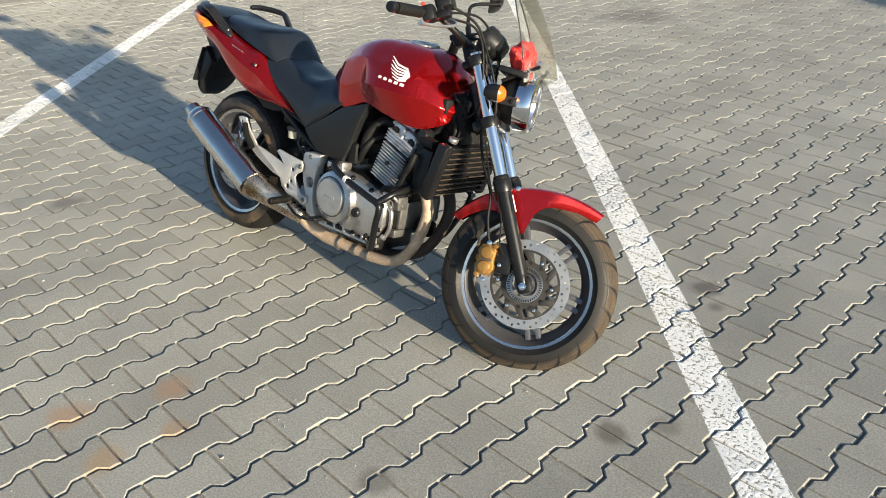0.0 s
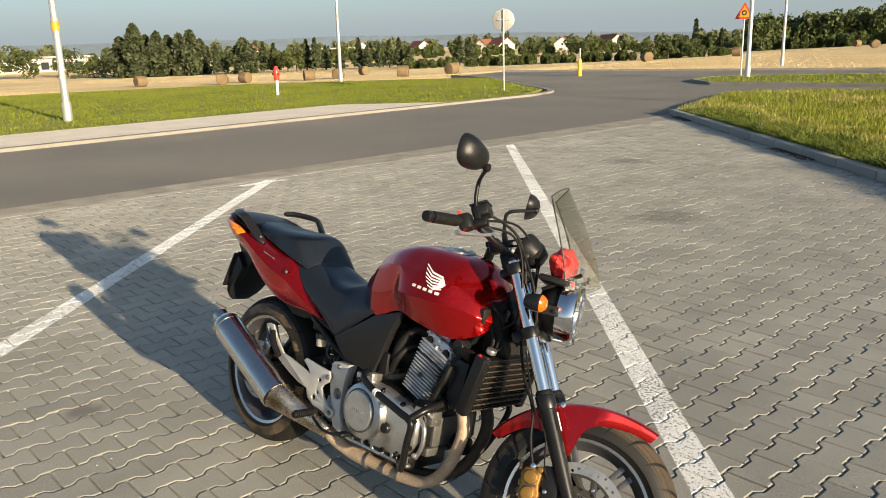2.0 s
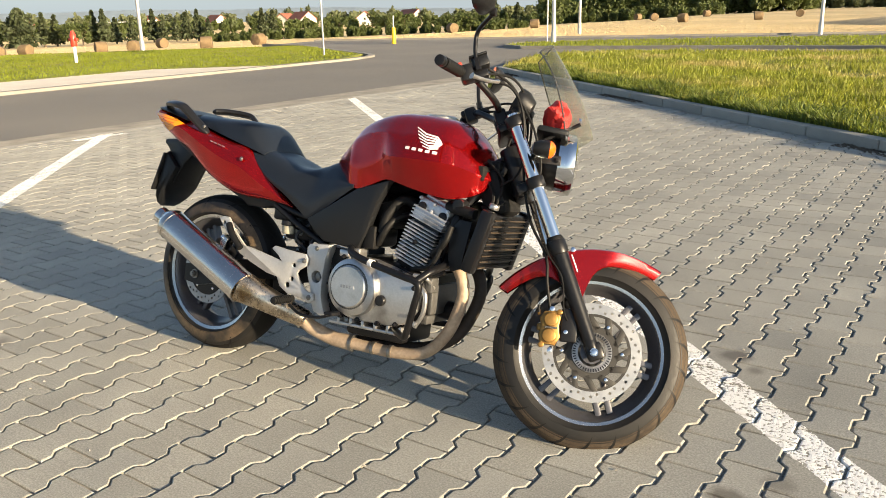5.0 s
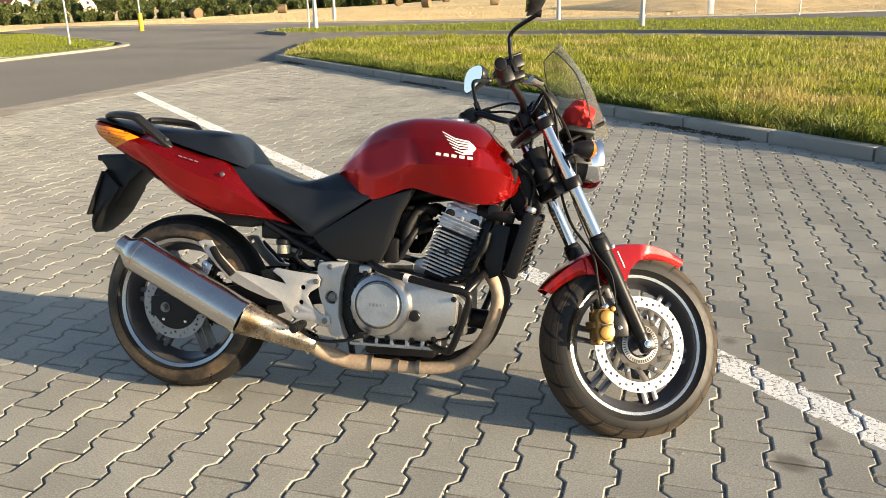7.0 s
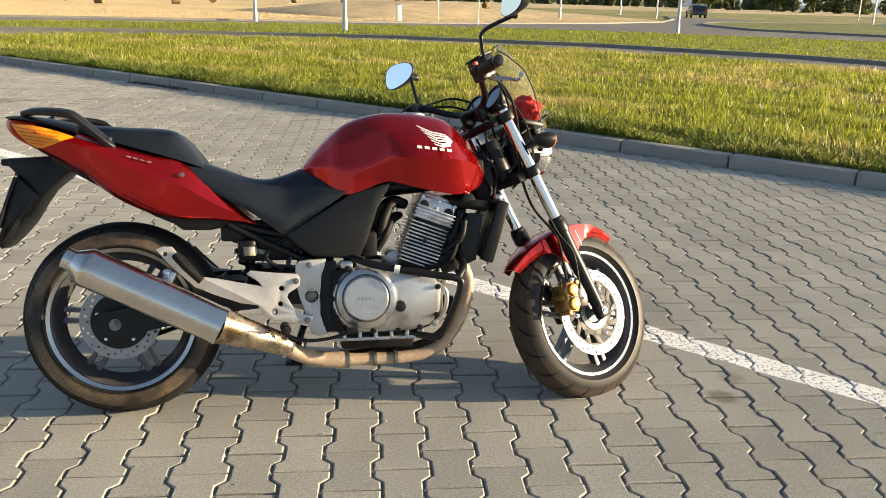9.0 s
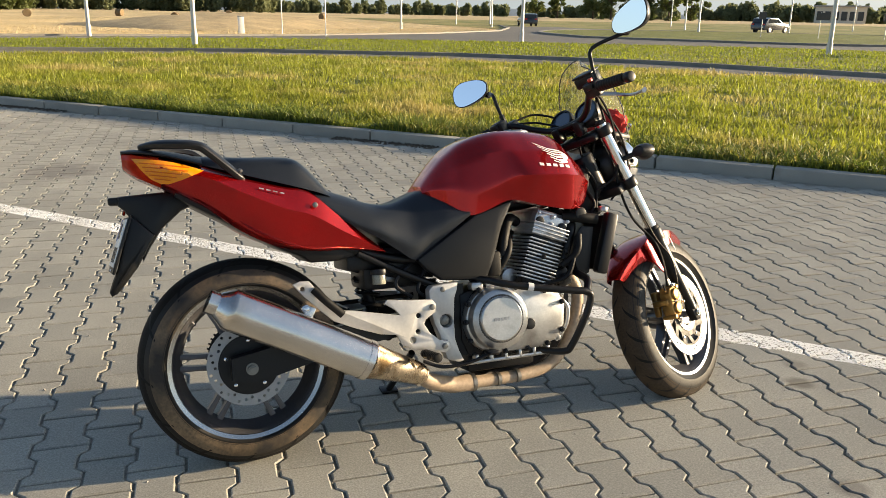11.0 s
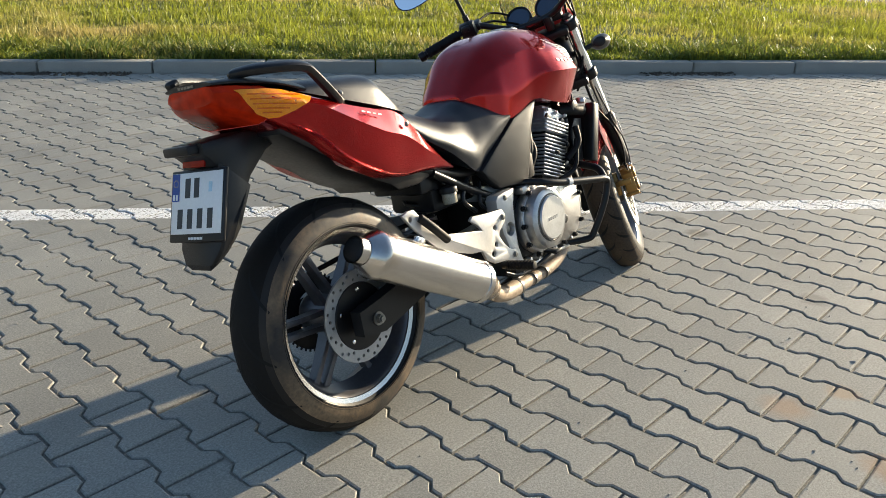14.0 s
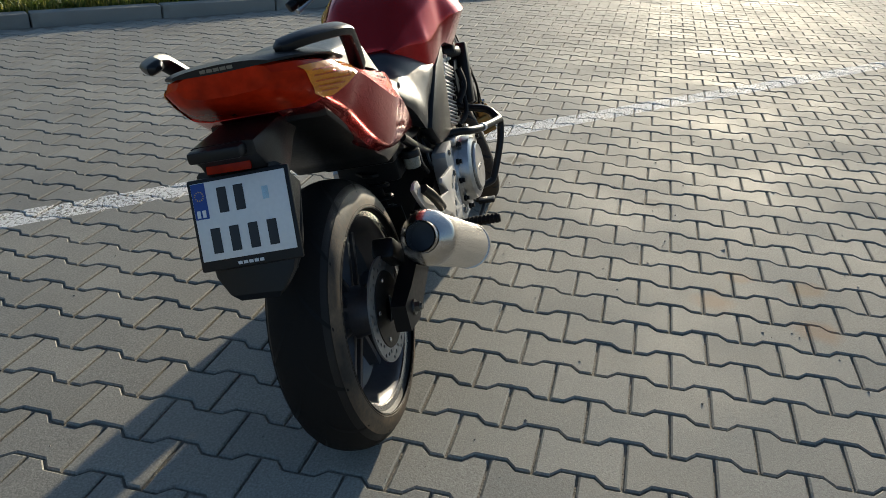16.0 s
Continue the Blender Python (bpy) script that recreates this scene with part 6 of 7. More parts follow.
def rail_bm(s):
    """A flat bar: up from the fairing, bent sharply back, with a free rounded rear end."""
    line = spline([(0.018, -0.160, 0.842), (0.004, -0.166, 0.854), (-0.036, -0.178, 0.890), (-0.078, -0.188, 0.926), (-0.098, -0.190, 0.938), (-0.140, -0.182, 0.945),
                   (-0.200, -0.155, 0.949), (-0.232, -0.128, 0.947), (-0.243, -0.112, 0.944)], 5)
    secs = []
    for i, q in enumerate(line):
        d = (line[min(i + 1, len(line) - 1)] - line[max(i - 1, 0)]).normalized()
        side = d.cross(Vector((0, -0.45, 1))).normalized()
        up_ = side.cross(d)
        t = i / (len(line) - 1)
        w = 0.0165 * min(1.0, 0.55 + 3 * t, 0.35 + 9 * (1 - t))
        h = 0.0105 * min(1.0, 0.6 + 3 * t, 0.4 + 8 * (1 - t))
        secs.append([q + side * (w * math.copysign(abs(math.cos(a)) ** 0.6, math.cos(a))) + up_ * (h * math.copysign(abs(math.sin(a)) ** 0.6, math.sin(a))) for a in (2 * math.pi * k / 14 for k in range(14))])
    bm = loft(secs)
    bmesh.ops.translate(bm, vec=(0, 0, -0.006), verts=bm.verts)
    if s < 0:
        bmesh.ops.scale(bm, vec=(1, -1, 1), verts=bm.verts)
        bmesh.ops.translate(bm, vec=(0, -0.006, 0.006), verts=bm.verts)
    return bm


for s in (1, -1):
    part("grab_rail", rail_bm(s), M_RAIL, bike, "flat black grab rail with a free rear end")
both(lambda: bolt((0.008, -0.174, 0.860), 0.006, 0.003, (0, -0.7, 0.7)), "rail_bolt", M_DULL, bike)
both(lambda: bolt((0.211, -0.176, 0.753), 0.006, 0.003), "fairing_screw", M_DULL, tail, "small dull fairing screw")
both(lambda: join(*[box(0.013, 0.0015, 0.0036, (0.062 + 0.019 * k, -0.1745, 0.808 - 0.0052 * k), rot=(0, 16, 0)) for k in range(4)]), "model_lettering", M_FIN, tail, "pale bars on the fairing")
part("under_tray", slab([(-0.165, 0.822), (0.0, 0.765), (0.12, 0.690), (0.33, 0.63), (0.33, 0.592), (0.28, 0.582), (0.20, 0.584), (0.175, 0.604), (0.12, 0.628), (0.02, 0.686), (-0.075, 0.743), (-0.165, 0.797)], -0.119, 0.119, 0.008), M_SATIN, bike, "black under-tail tray")

# the tail stands a little askew on its subframe
for ob in [o for o in bike.children_recursive if o.name.split(".")[0] in ("tail_fairing", "tail_light", "tail_cap", "pillion_seat", "fairing_screw", "model_lettering", "under_tray", "amber_lens", "lens_rib", "cap_lettering")]:
    for v in ob.data.vertices:
        v.co.y -= 0.028 * max(0.0, min((0.2 - v.co.x) / 0.42, 1.1))

# rear mudguard with plate
def tapered(bm):
    for v in bm.verts:
        k = max(0.0, min((0.612 - v.co.z) / 0.075, 1.0))
        v.co.y *= 1 - 0.50 * k * k
    return bm


mud = part("rear_mudguard", join(slab([(-0.315, 0.812), (-0.19, 0.818), (-0.085, 0.790), (-0.150, 0.762), (-0.205, 0.715), (-0.240, 0.665), (-0.262, 0.625), (-0.285, 0.745), (-0.300, 0.770), (-0.315, 0.785)], -0.062, 0.062, 0.010),
                                tapered(slab([(-0.285, 0.760), (-0.225, 0.700), (-0.278, 0.612), (-0.296, 0.590), (-0.316, 0.565), (-0.336, 0.542), (-0.352, 0.534), (-0.358, 0.548), (-0.346, 0.580), (-0.332, 0.610)], -0.086, 0.086, 0.012))), M_BLACKP, bike, "black plastic rear mudguard")
part("plate_lamp", box(0.06, 0.10, 0.022, (-0.312, 0.005, 0.800), 0.006), M_BLACKP, mud)
part("rear_reflector", box(0.006, 0.085, 0.030, (-0.300, 0.005, 0.773), 0.002, rot=(0, 18, 0)), M_REDLENS, mud, "small red reflector")
PM = Matrix.Translation((-0.322, -0.004, 0.676)) @ Matrix.Rotation(radians(5), 4, 'Z') @ Matrix.Rotation(radians(20), 4, 'Y') @ Matrix.Scale(0.92, 4)
plate = part("plate_holder", moved(box(0.010, 0.206, 0.178, bevel=0.004), PM), M_BLACKP, mud, "black plate holder")
part("number_plate", moved(box(0.0022, 0.190, 0.150, (-0.0062, 0, 0.006), 0.0008), PM), M_PLATE, plate, "white number plate with dark bars")
part("plate_band", moved(box(0.0022, 0.028, 0.068, (-0.0070, 0.080, 0.046)), PM), M_BLUE, plate, "blue plate band")
for y, z in ((0.034, 0.043), (0.0, 0.043), (0.060, -0.032), (0.022, -0.032), (-0.016, -0.032), (-0.054, -0.032)):
    part("plate_bar", moved(box(0.002, 0.019, 0.048, (-0.0072, y, z)), PM), M_INK, plate)
part("holder_lettering", moved(join(*[box(0.002, 0.008, 0.006, (-0.0056, 0.022 - 0.011 * k, -0.080)) for k in range(5)]), PM), M_DECAL, plate, "small pale bars")
part("band_lettering", moved(join(box(0.002, 0.007, 0.014, (-0.0079, 0.086, 0.022)), box(0.002, 0.007, 0.014, (-0.0079, 0.075, 0.022))), PM), M_PLATE, plate, "two small white bars")
part("band_star", moved(join(*[rod((-0.0079, 0.080 + 0.0085 * math.cos(a), 0.056 + 0.0085 * math.sin(a)), (-0.0084, 0.080 + 0.0085 * math.cos(a), 0.056 + 0.0085 * math.sin(a)), 0.0012, 0.0012, 5) for a in (2 * math.pi * k / 12 for k in range(12))]), PM), M_SIGNYEL, plate, "ring of tiny yellow stars", kind="stuff")
part("plate_sticker", moved(box(0.002, 0.012, 0.024, (-0.0072, -0.052, 0.043)), PM), mat("hologram_sticker", (0.45, 0.62, 0.72), 0.3, vary=0.2, scale=60), plate, "pale blue sticker")

# frame, swingarm, footrests
part("frame", join(tube([(1.20, 0, 0.82), (1.05, 0, 0.74), (0.80, 0, 0.70), (0.62, 0, 0.62), (0.585, 0, 0.50)], 0.030, 12),
                                *[tube([(1.20, s * 0.02, 0.80), (1.10, s * 0.06, 0.68), (1.08, s * 0.10, 0.62), (1.045, s * 0.10, 0.52)], 0.016, 10) for s in (-1, 1)],
                                *[tube([(0.60, s * 0.09, 0.56), (0.45, s * 0.105, 0.575), (0.25, s * 0.11, 0.64), (0.02, s * 0.10, 0.74)], 0.014, 10) for s in (-1, 1)],
                                *[tube([(0.60, s * 0.115, 0.47), (0.46, s * 0.118, 0.535), (0.34, s * 0.118, 0.60)], 0.012, 10) for s in (-1, 1)]), M_SATIN, bike, "black tubular steel frame")
PIV = [(0.541, 0.470), (0.552, 0.482), (0.586, 0.486), (0.636, 0.488), (0.632, 0.465), (0.622, 0.44), (0.616, 0.38), (0.616, 0.31), (0.626, 0.275), (0.640, 0.243), (0.622, 0.240), (0.588, 0.252), (0.576, 0.283), (0.567, 0.33), (0.553, 0.365), (0.541, 0.416)]
both(lambda: join(slab(PIV, -0.168, -0.126, 0.003, holes=((0.590, 0.372, 0.021),))), "pivot_plate", M_BRKT, bike, "silver swingarm pivot plate", 25)
for ob in both(lambda: join(bolt((0.590, -0.150, 0.372), 0.012, 0.004), bolt((0.584, -0.168, 0.470), 0.0065, 0.003), bolt((0.575, -0.180, 0.298), 0.007, 0.003), bolt((0.543, -0.180, 0.422), 0.007, 0.003)), "plate_bolt", M_DULL, bike):
    ob["kind"] = "stuff"
ARM = [(0.128, 0.530), (0.150, 0.538), (0.176, 0.536), (0.205, 0.495), (0.262, 0.442), (0.300, 0.437), (0.380, 0.420), (0.440, 0.408), (0.425, 0.425), (0.392, 0.448), (0.405, 0.458), (0.470, 0.450), (0.545, 0.444), (0.556, 0.428),
       (0.552, 0.405), (0.520, 0.385), (0.514, 0.372), (0.530, 0.345), (0.560, 0.318), (0.590, 0.312), (0.594, 0.290), (0.575, 0.278), (0.530, 0.292), (0.478, 0.298), (0.440, 0.318), (0.425, 0.350), (0.375, 0.358), (0.300, 0.385), (0.240, 0.412), (0.205, 0.445), (0.160, 0.490)]
both(lambda: slab(ARM, -0.180, -0.170, 0.002, holes=((0.498, 0.400, 0.008), (0.493, 0.352, 0.008), (0.155, 0.515, 0.007), (0.475, 0.328, 0.010))), "footrest_hanger", M_BRKT, bike, "silver cast footrest hanger", 25)
both(lambda: tube([(0.185, -0.186, 0.512), (0.215, -0.198, 0.478), (0.262, -0.200, 0.432)], 0.012, 12, flat=1.0), "pillion_peg", M_RUBBERB, bike, "folded black rubber pillion footrest")
both(lambda: join(rod((0.160, -0.186, 0.458), (0.160, -0.150, 0.458), 0.013, 0.013, 14, 0.002), bolt((0.160, -0.186, 0.458), 0.009, 0.004)), "exhaust_mount", M_CHROME, bike)
both(lambda: join(rod((0.505, -0.182, 0.285), (0.512, -0.29, 0.285), 0.012, 0.012, 14, 0.002), *[rod((0.506 + 0.001 * k, -0.20 - 0.011 * k, 0.285), (0.506 + 0.001 * k, -0.206 - 0.011 * k, 0.285), 0.0145, 0.0145, 14) for k in range(8)]), "rider_peg", M_RUBBERB, bike, "ribbed black rider footrest")
part("brake_pedal", join(tube([(0.500, -0.190, 0.262), (0.560, -0.196, 0.238), (0.640, -0.205, 0.242), (0.705, -0.215, 0.262)], 0.0055, 10), box(0.035, 0.05, 0.012, (0.712, -0.222, 0.268), 0.004)), M_SATIN, bike, "dark brake pedal")
both(lambda: loft([[(-0.055, -0.155, 0.272), (-0.055, -0.155, 0.335), (-0.055, -0.120, 0.335), (-0.055, -0.120, 0.272)], [(0.02, -0.156, 0.262), (0.02, -0.156, 0.348), (0.02, -0.115, 0.348), (0.02, -0.115, 0.262)],
                   [(0.30, -0.145, 0.325), (0.30, -0.145, 0.398), (0.30, -0.105, 0.398), (0.30, -0.105, 0.325)], [(0.57, -0.120, 0.345), (0.57, -0.120, 0.410), (0.57, -0.08, 0.410), (0.57, -0.08, 0.345)]]), "swingarm", M_SATIN, bike, "black swingarm")
both(lambda: join(rod((0, -0.155, 0.302), (0, -0.159, 0.302), 0.0175, 0.0175, 24), rod((0, -0.158, 0.302), (0, -0.170, 0.302), 0.0125, 0.0125, 6), rod((0, -0.168, 0.302), (0, -0.175, 0.302), 0.0075, 0.0075, 14)), "axle_nut", M_DULL, bike)
part("rear_caliper", join(box(0.085, 0.055, 0.05, (0.085, -0.098, 0.405), 0.010, rot=(0, 40, 0))), M_SATIN, bike)
part("chain", join(tube([(0.0, 0.091, 0.405), (0.3, 0.088, 0.43), (0.57, 0.085, 0.435)], 0.008, 6), tube([(0.0, 0.091, 0.206), (0.3, 0.088, 0.30), (0.57, 0.085, 0.355)], 0.008, 6)), M_SATIN, bike)
part("shock_absorber", join(rod((0.36, 0, 0.62), (0.42, 0, 0.33), 0.018, 0.018, 14), tube([(0.36 + 0.06 * (k / 60) + 0.034 * math.cos(k * 0.7), 0.034 * math.sin(k * 0.7), 0.60 - 0.24 * k / 60) for k in range(61)], 0.006, 6, smooth=False)), M_SATIN, bike, "coil spring shock absorber")
part("inner_mudguard", loft([[(0.335 * math.cos(a), y, 0.305 + 0.335 * math.sin(a)) for y in (-0.085, 0.085)] + [(0.328 * math.cos(a), y, 0.305 + 0.328 * math.sin(a)) for y in (0.085, -0.085)] for a in (radians(x) for x in range(-5, 27, 4))]), M_BLACKP, bike, "black inner mudguard")
part("electrics_box", join(box(0.20, 0.17, 0.13, (0.46, 0.0, 0.545), 0.015), box(0.10, 0.19, 0.06, (0.36, 0, 0.575), 0.01), tube([(0.52, -0.10, 0.56), (0.45, -0.12, 0.50), (0.50, -0.12, 0.45)], 0.007, 8), tube([(0.55, -0.11, 0.53), (0.52, -0.125, 0.47), (0.56, -0.12, 0.44)], 0.006, 8)), M_BLACKP, bike)
res = part("brake_reservoir", rod((0.402, -0.112, 0.500), (0.402, -0.112, 0.530), 0.021, 0.022, 20, 0.003), mat("cloudy_plastic", (0.30, 0.29, 0.23), 0.3, vary=0.15, scale=20), bike, "cloudy plastic brake fluid reservoir")
part("lid", rod((0.402, -0.112, 0.530), (0.402, -0.112, 0.548), 0.0265, 0.0255, 20, 0.003), M_BLACKP, res, "black lid")
part("reservoir_bracket", box(0.06, 0.006, 0.016, (0.432, -0.100, 0.512), 0.002, rot=(0, 15, 0)), M_DULL, res)
both(lambda: slab([(0.514, 0.566), (0.545, 0.530), (0.592, 0.496), (0.70, 0.486), (0.742, 0.486), (0.770, 0.545), (0.805, 0.648), (0.852, 0.732), (0.790, 0.712), (0.715, 0.690)], -0.157, -0.118, 0.012), "side_panel", M_BLACKP, bike, "matt black side panel")

# engine
eng = part("engine", (slab([(0.648, 0.300), (0.652, 0.445), (0.70, 0.46), (0.82, 0.462), (0.99, 0.430), (1.005, 0.39), (1.005, 0.31), (0.97, 0.258), (0.90, 0.235), (0.67, 0.245)], -0.135, 0.135, 0.012)), M_SATIN, bike, "dark engine block")
part("sump", box(0.24, 0.19, 0.07, (0.80, 0, 0.218), 0.015), M_SATIN, eng, "dark oil sump")
# thin black plates added to give the shaded gap beside the pivot plate
for s in (-1, 1):
    part("frame_plate", slab([(0.606, 0.25), (0.60, 0.48), (0.668, 0.478), (0.672, 0.25)], s * 0.128, s * 0.122), M_SATIN, eng, "black plate standing in for the shaded gap")
cover = part("clutch_cover", join(slab([(0.760 + 0.109 * math.cos(radians(a)), 0.358 + 0.109 * math.sin(radians(a))) for a in range(265, 75, -19)] + [(0.83, 0.462), (0.90, 0.445), (0.985, 0.420), (1.003, 0.38), (0.998, 0.315), (0.965, 0.268), (0.90, 0.250)], -0.172, -0.130, 0.014),
                                  lathe([(0, -0.030), (0.082, -0.030), (0.094, -0.022), (0.099, -0.004), (0.100, 0.02)], 48, Matrix.Translation((0.760, -0.175, 0.362)))), M_CAST, eng, "polished round clutch cover")
part("cover_disc", lathe([(0, -0.010), (0.066, -0.010), (0.070, -0.006), (0.070, 0.004)], 48, Matrix.Translation((0.758, -0.204, 0.364))), M_CAST, eng, "brushed round cover plate")
part("cover_lettering", join(*[box(0.0075, 0.0015, 0.010, (0.734 + 0.0115 * k, -0.2148, 0.364)) for k in range(5)]), M_FIN, eng, "row of raised bars")
part("cover_ring", lathe([(0.071, -0.2055), (0.073, -0.2065), (0.076, -0.2058), (0.076, -0.203), (0.071, -0.203), (0.071, -0.2055)], 48, Matrix.Translation((0.758, 0, 0.364))), M_BLOCK, eng)
part("oil_plug", rod((0.868, -0.170, 0.332), (0.868, -0.186, 0.332), 0.019, 0.017, 20, 0.003), M_BLACKP, eng, "black oil filler plug")
part("alternator_cover", lathe([(0, -0.03), (0.09, -0.03), (0.10, -0.018), (0.105, 0.02)], 40, Matrix.Translation((0.80, 0.155, 0.36)) @ Matrix.Rotation(math.pi, 4, 'Z')), M_CAST, eng)
part("case_bolt", join(*[bolt((x, -0.166, z), 0.0065, 0.008) for x, z in ((0.664, 0.30), (0.653, 0.36), (0.664, 0.415), (0.703, 0.456), (0.83, 0.452), (0.93, 0.432), (0.99, 0.39), (0.985, 0.30), (0.93, 0.262), (0.86, 0.254), (0.78, 0.255), (0.71, 0.257))]), M_SATIN, eng, kind="stuff")
part("case_rib", join(*[box(0.012, 0.03, 0.03, (x, -0.14, 0.238), 0.003) for x in (0.69, 0.74, 0.79, 0.84, 0.89, 0.94)], box(0.32, 0.02, 0.012, (0.81, -0.145, 0.228), 0.004)), M_CAST, eng)
up = Vector((0.34, 0, 0.94)).normalized()
fw = Vector((up.z, 0, -up.x))
base = Vector((0.925, 0, 0.44))


def fin_plate(h, lx, ly, t, off=0.0):
    c = base + up * h + fw * off
    m = Matrix(((fw.x, 0, up.x, c.x), (0, 1, 0, 0), (fw.z, 0, up.z, c.z), (0, 0, 0, 1)))
    return moved(box(lx, ly, t, bevel=min(t * 0.3, 0.006)), m)


part("cylinder", fin_plate(0.085, 0.104, 0.232, 0.17), M_SATIN, eng, "dark cylinder block between the fins")
for k in range(12):
    part("cooling_fin", fin_plate(0.022 + 0.0118 * k, 0.126, 0.256, 0.0048, -0.004), M_FIN, eng)
for k in range(4):
    part("cooling_fin", fin_plate(0.170 + 0.0118 * k, 0.134, 0.262, 0.0048), M_FIN, eng)
part("cylinder_head", join(fin_plate(0.185, 0.126, 0.248, 0.040), fin_plate(0.222, 0.122, 0.230, 0.040), fin_plate(0.246, 0.104, 0.20, 0.016), *[bolt(tuple(base + up * h + fw * o + Vector((0, -0.116, 0))), 0.005, 0.006) for h, o in ((0.236, -0.055), (0.236, 0.0), (0.236, 0.055), (0.212, 0.0))]), M_FIN, eng, "silver cylinder head")
for o in (-0.042, 0.042):
    part("head_cap", rod(base + up * 0.212 + fw * o + Vector((0, -0.122, 0)), base + up * 0.212 + fw * o + Vector((0, -0.100, 0)), 0.015, 0.015, 18, 0.003), M_SATIN, eng)
part("fin_bolt", join(bolt(tuple(base + up * 0.10 + fw * -0.005 + Vector((0, -0.132, 0))), 0.006, 0.006), bolt(tuple(base + up * 0.14 + fw * 0.078 + Vector((0, -0.115, 0))), 0.009, 0.006)), M_SATIN, eng, kind="stuff")
part("carburettor", join(box(0.07, 0.22, 0.08, (0.815, 0, 0.615), 0.014, rot=(0, -20, 0)), *[tube([(0.90, s * 0.055, 0.655), (0.86, s * 0.085, 0.665), (0.825, s * 0.115, 0.61), (0.812, s * 0.118, 0.55)], 0.017, 12) for s in (-1, 1)],
                         *[tube([(0.885, s * 0.04, 0.62), (0.85, s * 0.10, 0.60), (0.83, s * 0.128, 0.56), (0.80, s * 0.12, 0.51)], 0.012, 10) for s in (-1, 1)], box(0.05, 0.04, 0.08, (0.775, -0.125, 0.53), 0.01), box(0.045, 0.03, 0.05, (0.79, 0.12, 0.53), 0.01)), M_RUBBERB, eng, "black carburettors and rubber hoses")
part("air_box", join(box(0.20, 0.17, 0.12, (0.70, 0, 0.62), 0.02), box(0.10, 0.18, 0.08, (0.70, 0, 0.53), 0.02)), M_BLACKP, eng)
part("starter", join(rod((0.86, -0.07, 0.475), (0.86, 0.09, 0.475), 0.030, 0.030, 18, 0.004), box(0.03, 0.05, 0.03, (0.745, -0.14, 0.475), 0.006), box(0.04, 0.04, 0.025, (0.70, -0.15, 0.468), 0.006)), M_CAST, eng)
part("coolant_hose", join(tube([(1.05, -0.10, 0.662), (1.10, -0.125, 0.655), (1.16, -0.13, 0.645)], 0.018, 12), tube([(1.02, -0.13, 0.50), (1.07, -0.15, 0.545), (1.085, -0.14, 0.60)], 0.011, 10), tube([(0.95, -0.135, 0.445), (1.03, -0.15, 0.47), (1.07, -0.145, 0.56)], 0.008, 8), tube([(0.97, 0.0, 0.45), (1.06, 0.04, 0.50), (1.13, 0.08, 0.50)], 0.016, 10)), M_RUBBERB, eng)
part("front_block", join(box(0.05, 0.20, 0.16, (1.03, 0, 0.53), 0.01, rot=(0, 20, 0)), box(0.06, 0.16, 0.13, (1.06, 0.02, 0.62), 0.01)), M_SATIN, eng)
part("front_cover", join(box(0.02, 0.20, 0.10, (1.008, 0, 0.35), 0.006), box(0.03, 0.05, 0.05, (1.01, -0.10, 0.40), 0.006), box(0.025, 0.06, 0.03, (1.005, -0.09, 0.285), 0.005)), M_BLOCK, eng)
part("oil_pipe", join(tube([(0.99, -0.145, 0.40), (1.02, -0.15, 0.37), (1.015, -0.145, 0.31), (0.98, -0.13, 0.26)], 0.008, 10), tube([(0.97, -0.15, 0.43), (1.01, -0.14, 0.425), (1.02, -0.10, 0.39)], 0.007, 10), bolt((1.0, -0.15, 0.415), 0.007, 0.006), bolt((0.985, -0.14, 0.27), 0.007, 0.006)), M_CAST, eng)
part("engine_mount", join(box(0.05, 0.02, 0.06, (1.03, -0.11, 0.46), 0.005, rot=(0, -20, 0)), bolt((1.035, -0.12, 0.465), 0.008, 0.005)), M_SATIN, eng)
part("oil_filter", rod((0.985, 0.02, 0.31), (1.07, 0.02, 0.305), 0.033, 0.033, 22, 0.006), M_SATIN, eng)

# radiator
ru = Vector((0.055, 0, 0.185)).normalized()
rf = Vector((ru.z, 0, -ru.x))
rc = Vector((1.185, 0, 0.563))


def rad(bm):
    return moved(bm, Matrix(((rf.x, 0, ru.x, rc.x), (0, 1, 0, rc.y), (rf.z, 0, ru.z, rc.z), (0, 0, 0, 1))))


radiator = part("radiator", rad(box(0.026, 0.250, 0.185, bevel=0.003)), M_SATIN, bike, "black radiator with a ribbed guard")
for s in (-1, 1):
    part("side_tank", rad(box(0.042, 0.038, 0.205, (0, s * 0.140, 0), 0.008)), M_SATIN, radiator)
part("core_fin", rad(join(*[box(0.004, 0.248, 0.0022, (0.0145, 0, -0.086 + 0.0086 * k)) for k in range(21)])), M_SATIN, radiator, kind="stuff")
# brown in the slat colour stands in for bronze glints on black
part("guard_slat", rad(join(*[box(0.005, 0.26, 0.003, (0.024, 0, -0.08 + 0.020 * k), 0.001, rot=(0, 25, 0)) for k in range(9)])), mat("bronze_glint_slat", (0.07, 0.052, 0.035), 0.5, metal=0.4, vary=0.25, scale=20), radiator, "black guard slats tinted for bronze glints")
part("radiator_cap", rad(rod((-0.01, -0.10, 0.105), (-0.01, -0.10, 0.122), 0.017, 0.017, 16, 0.003)), M_CAST, radiator)
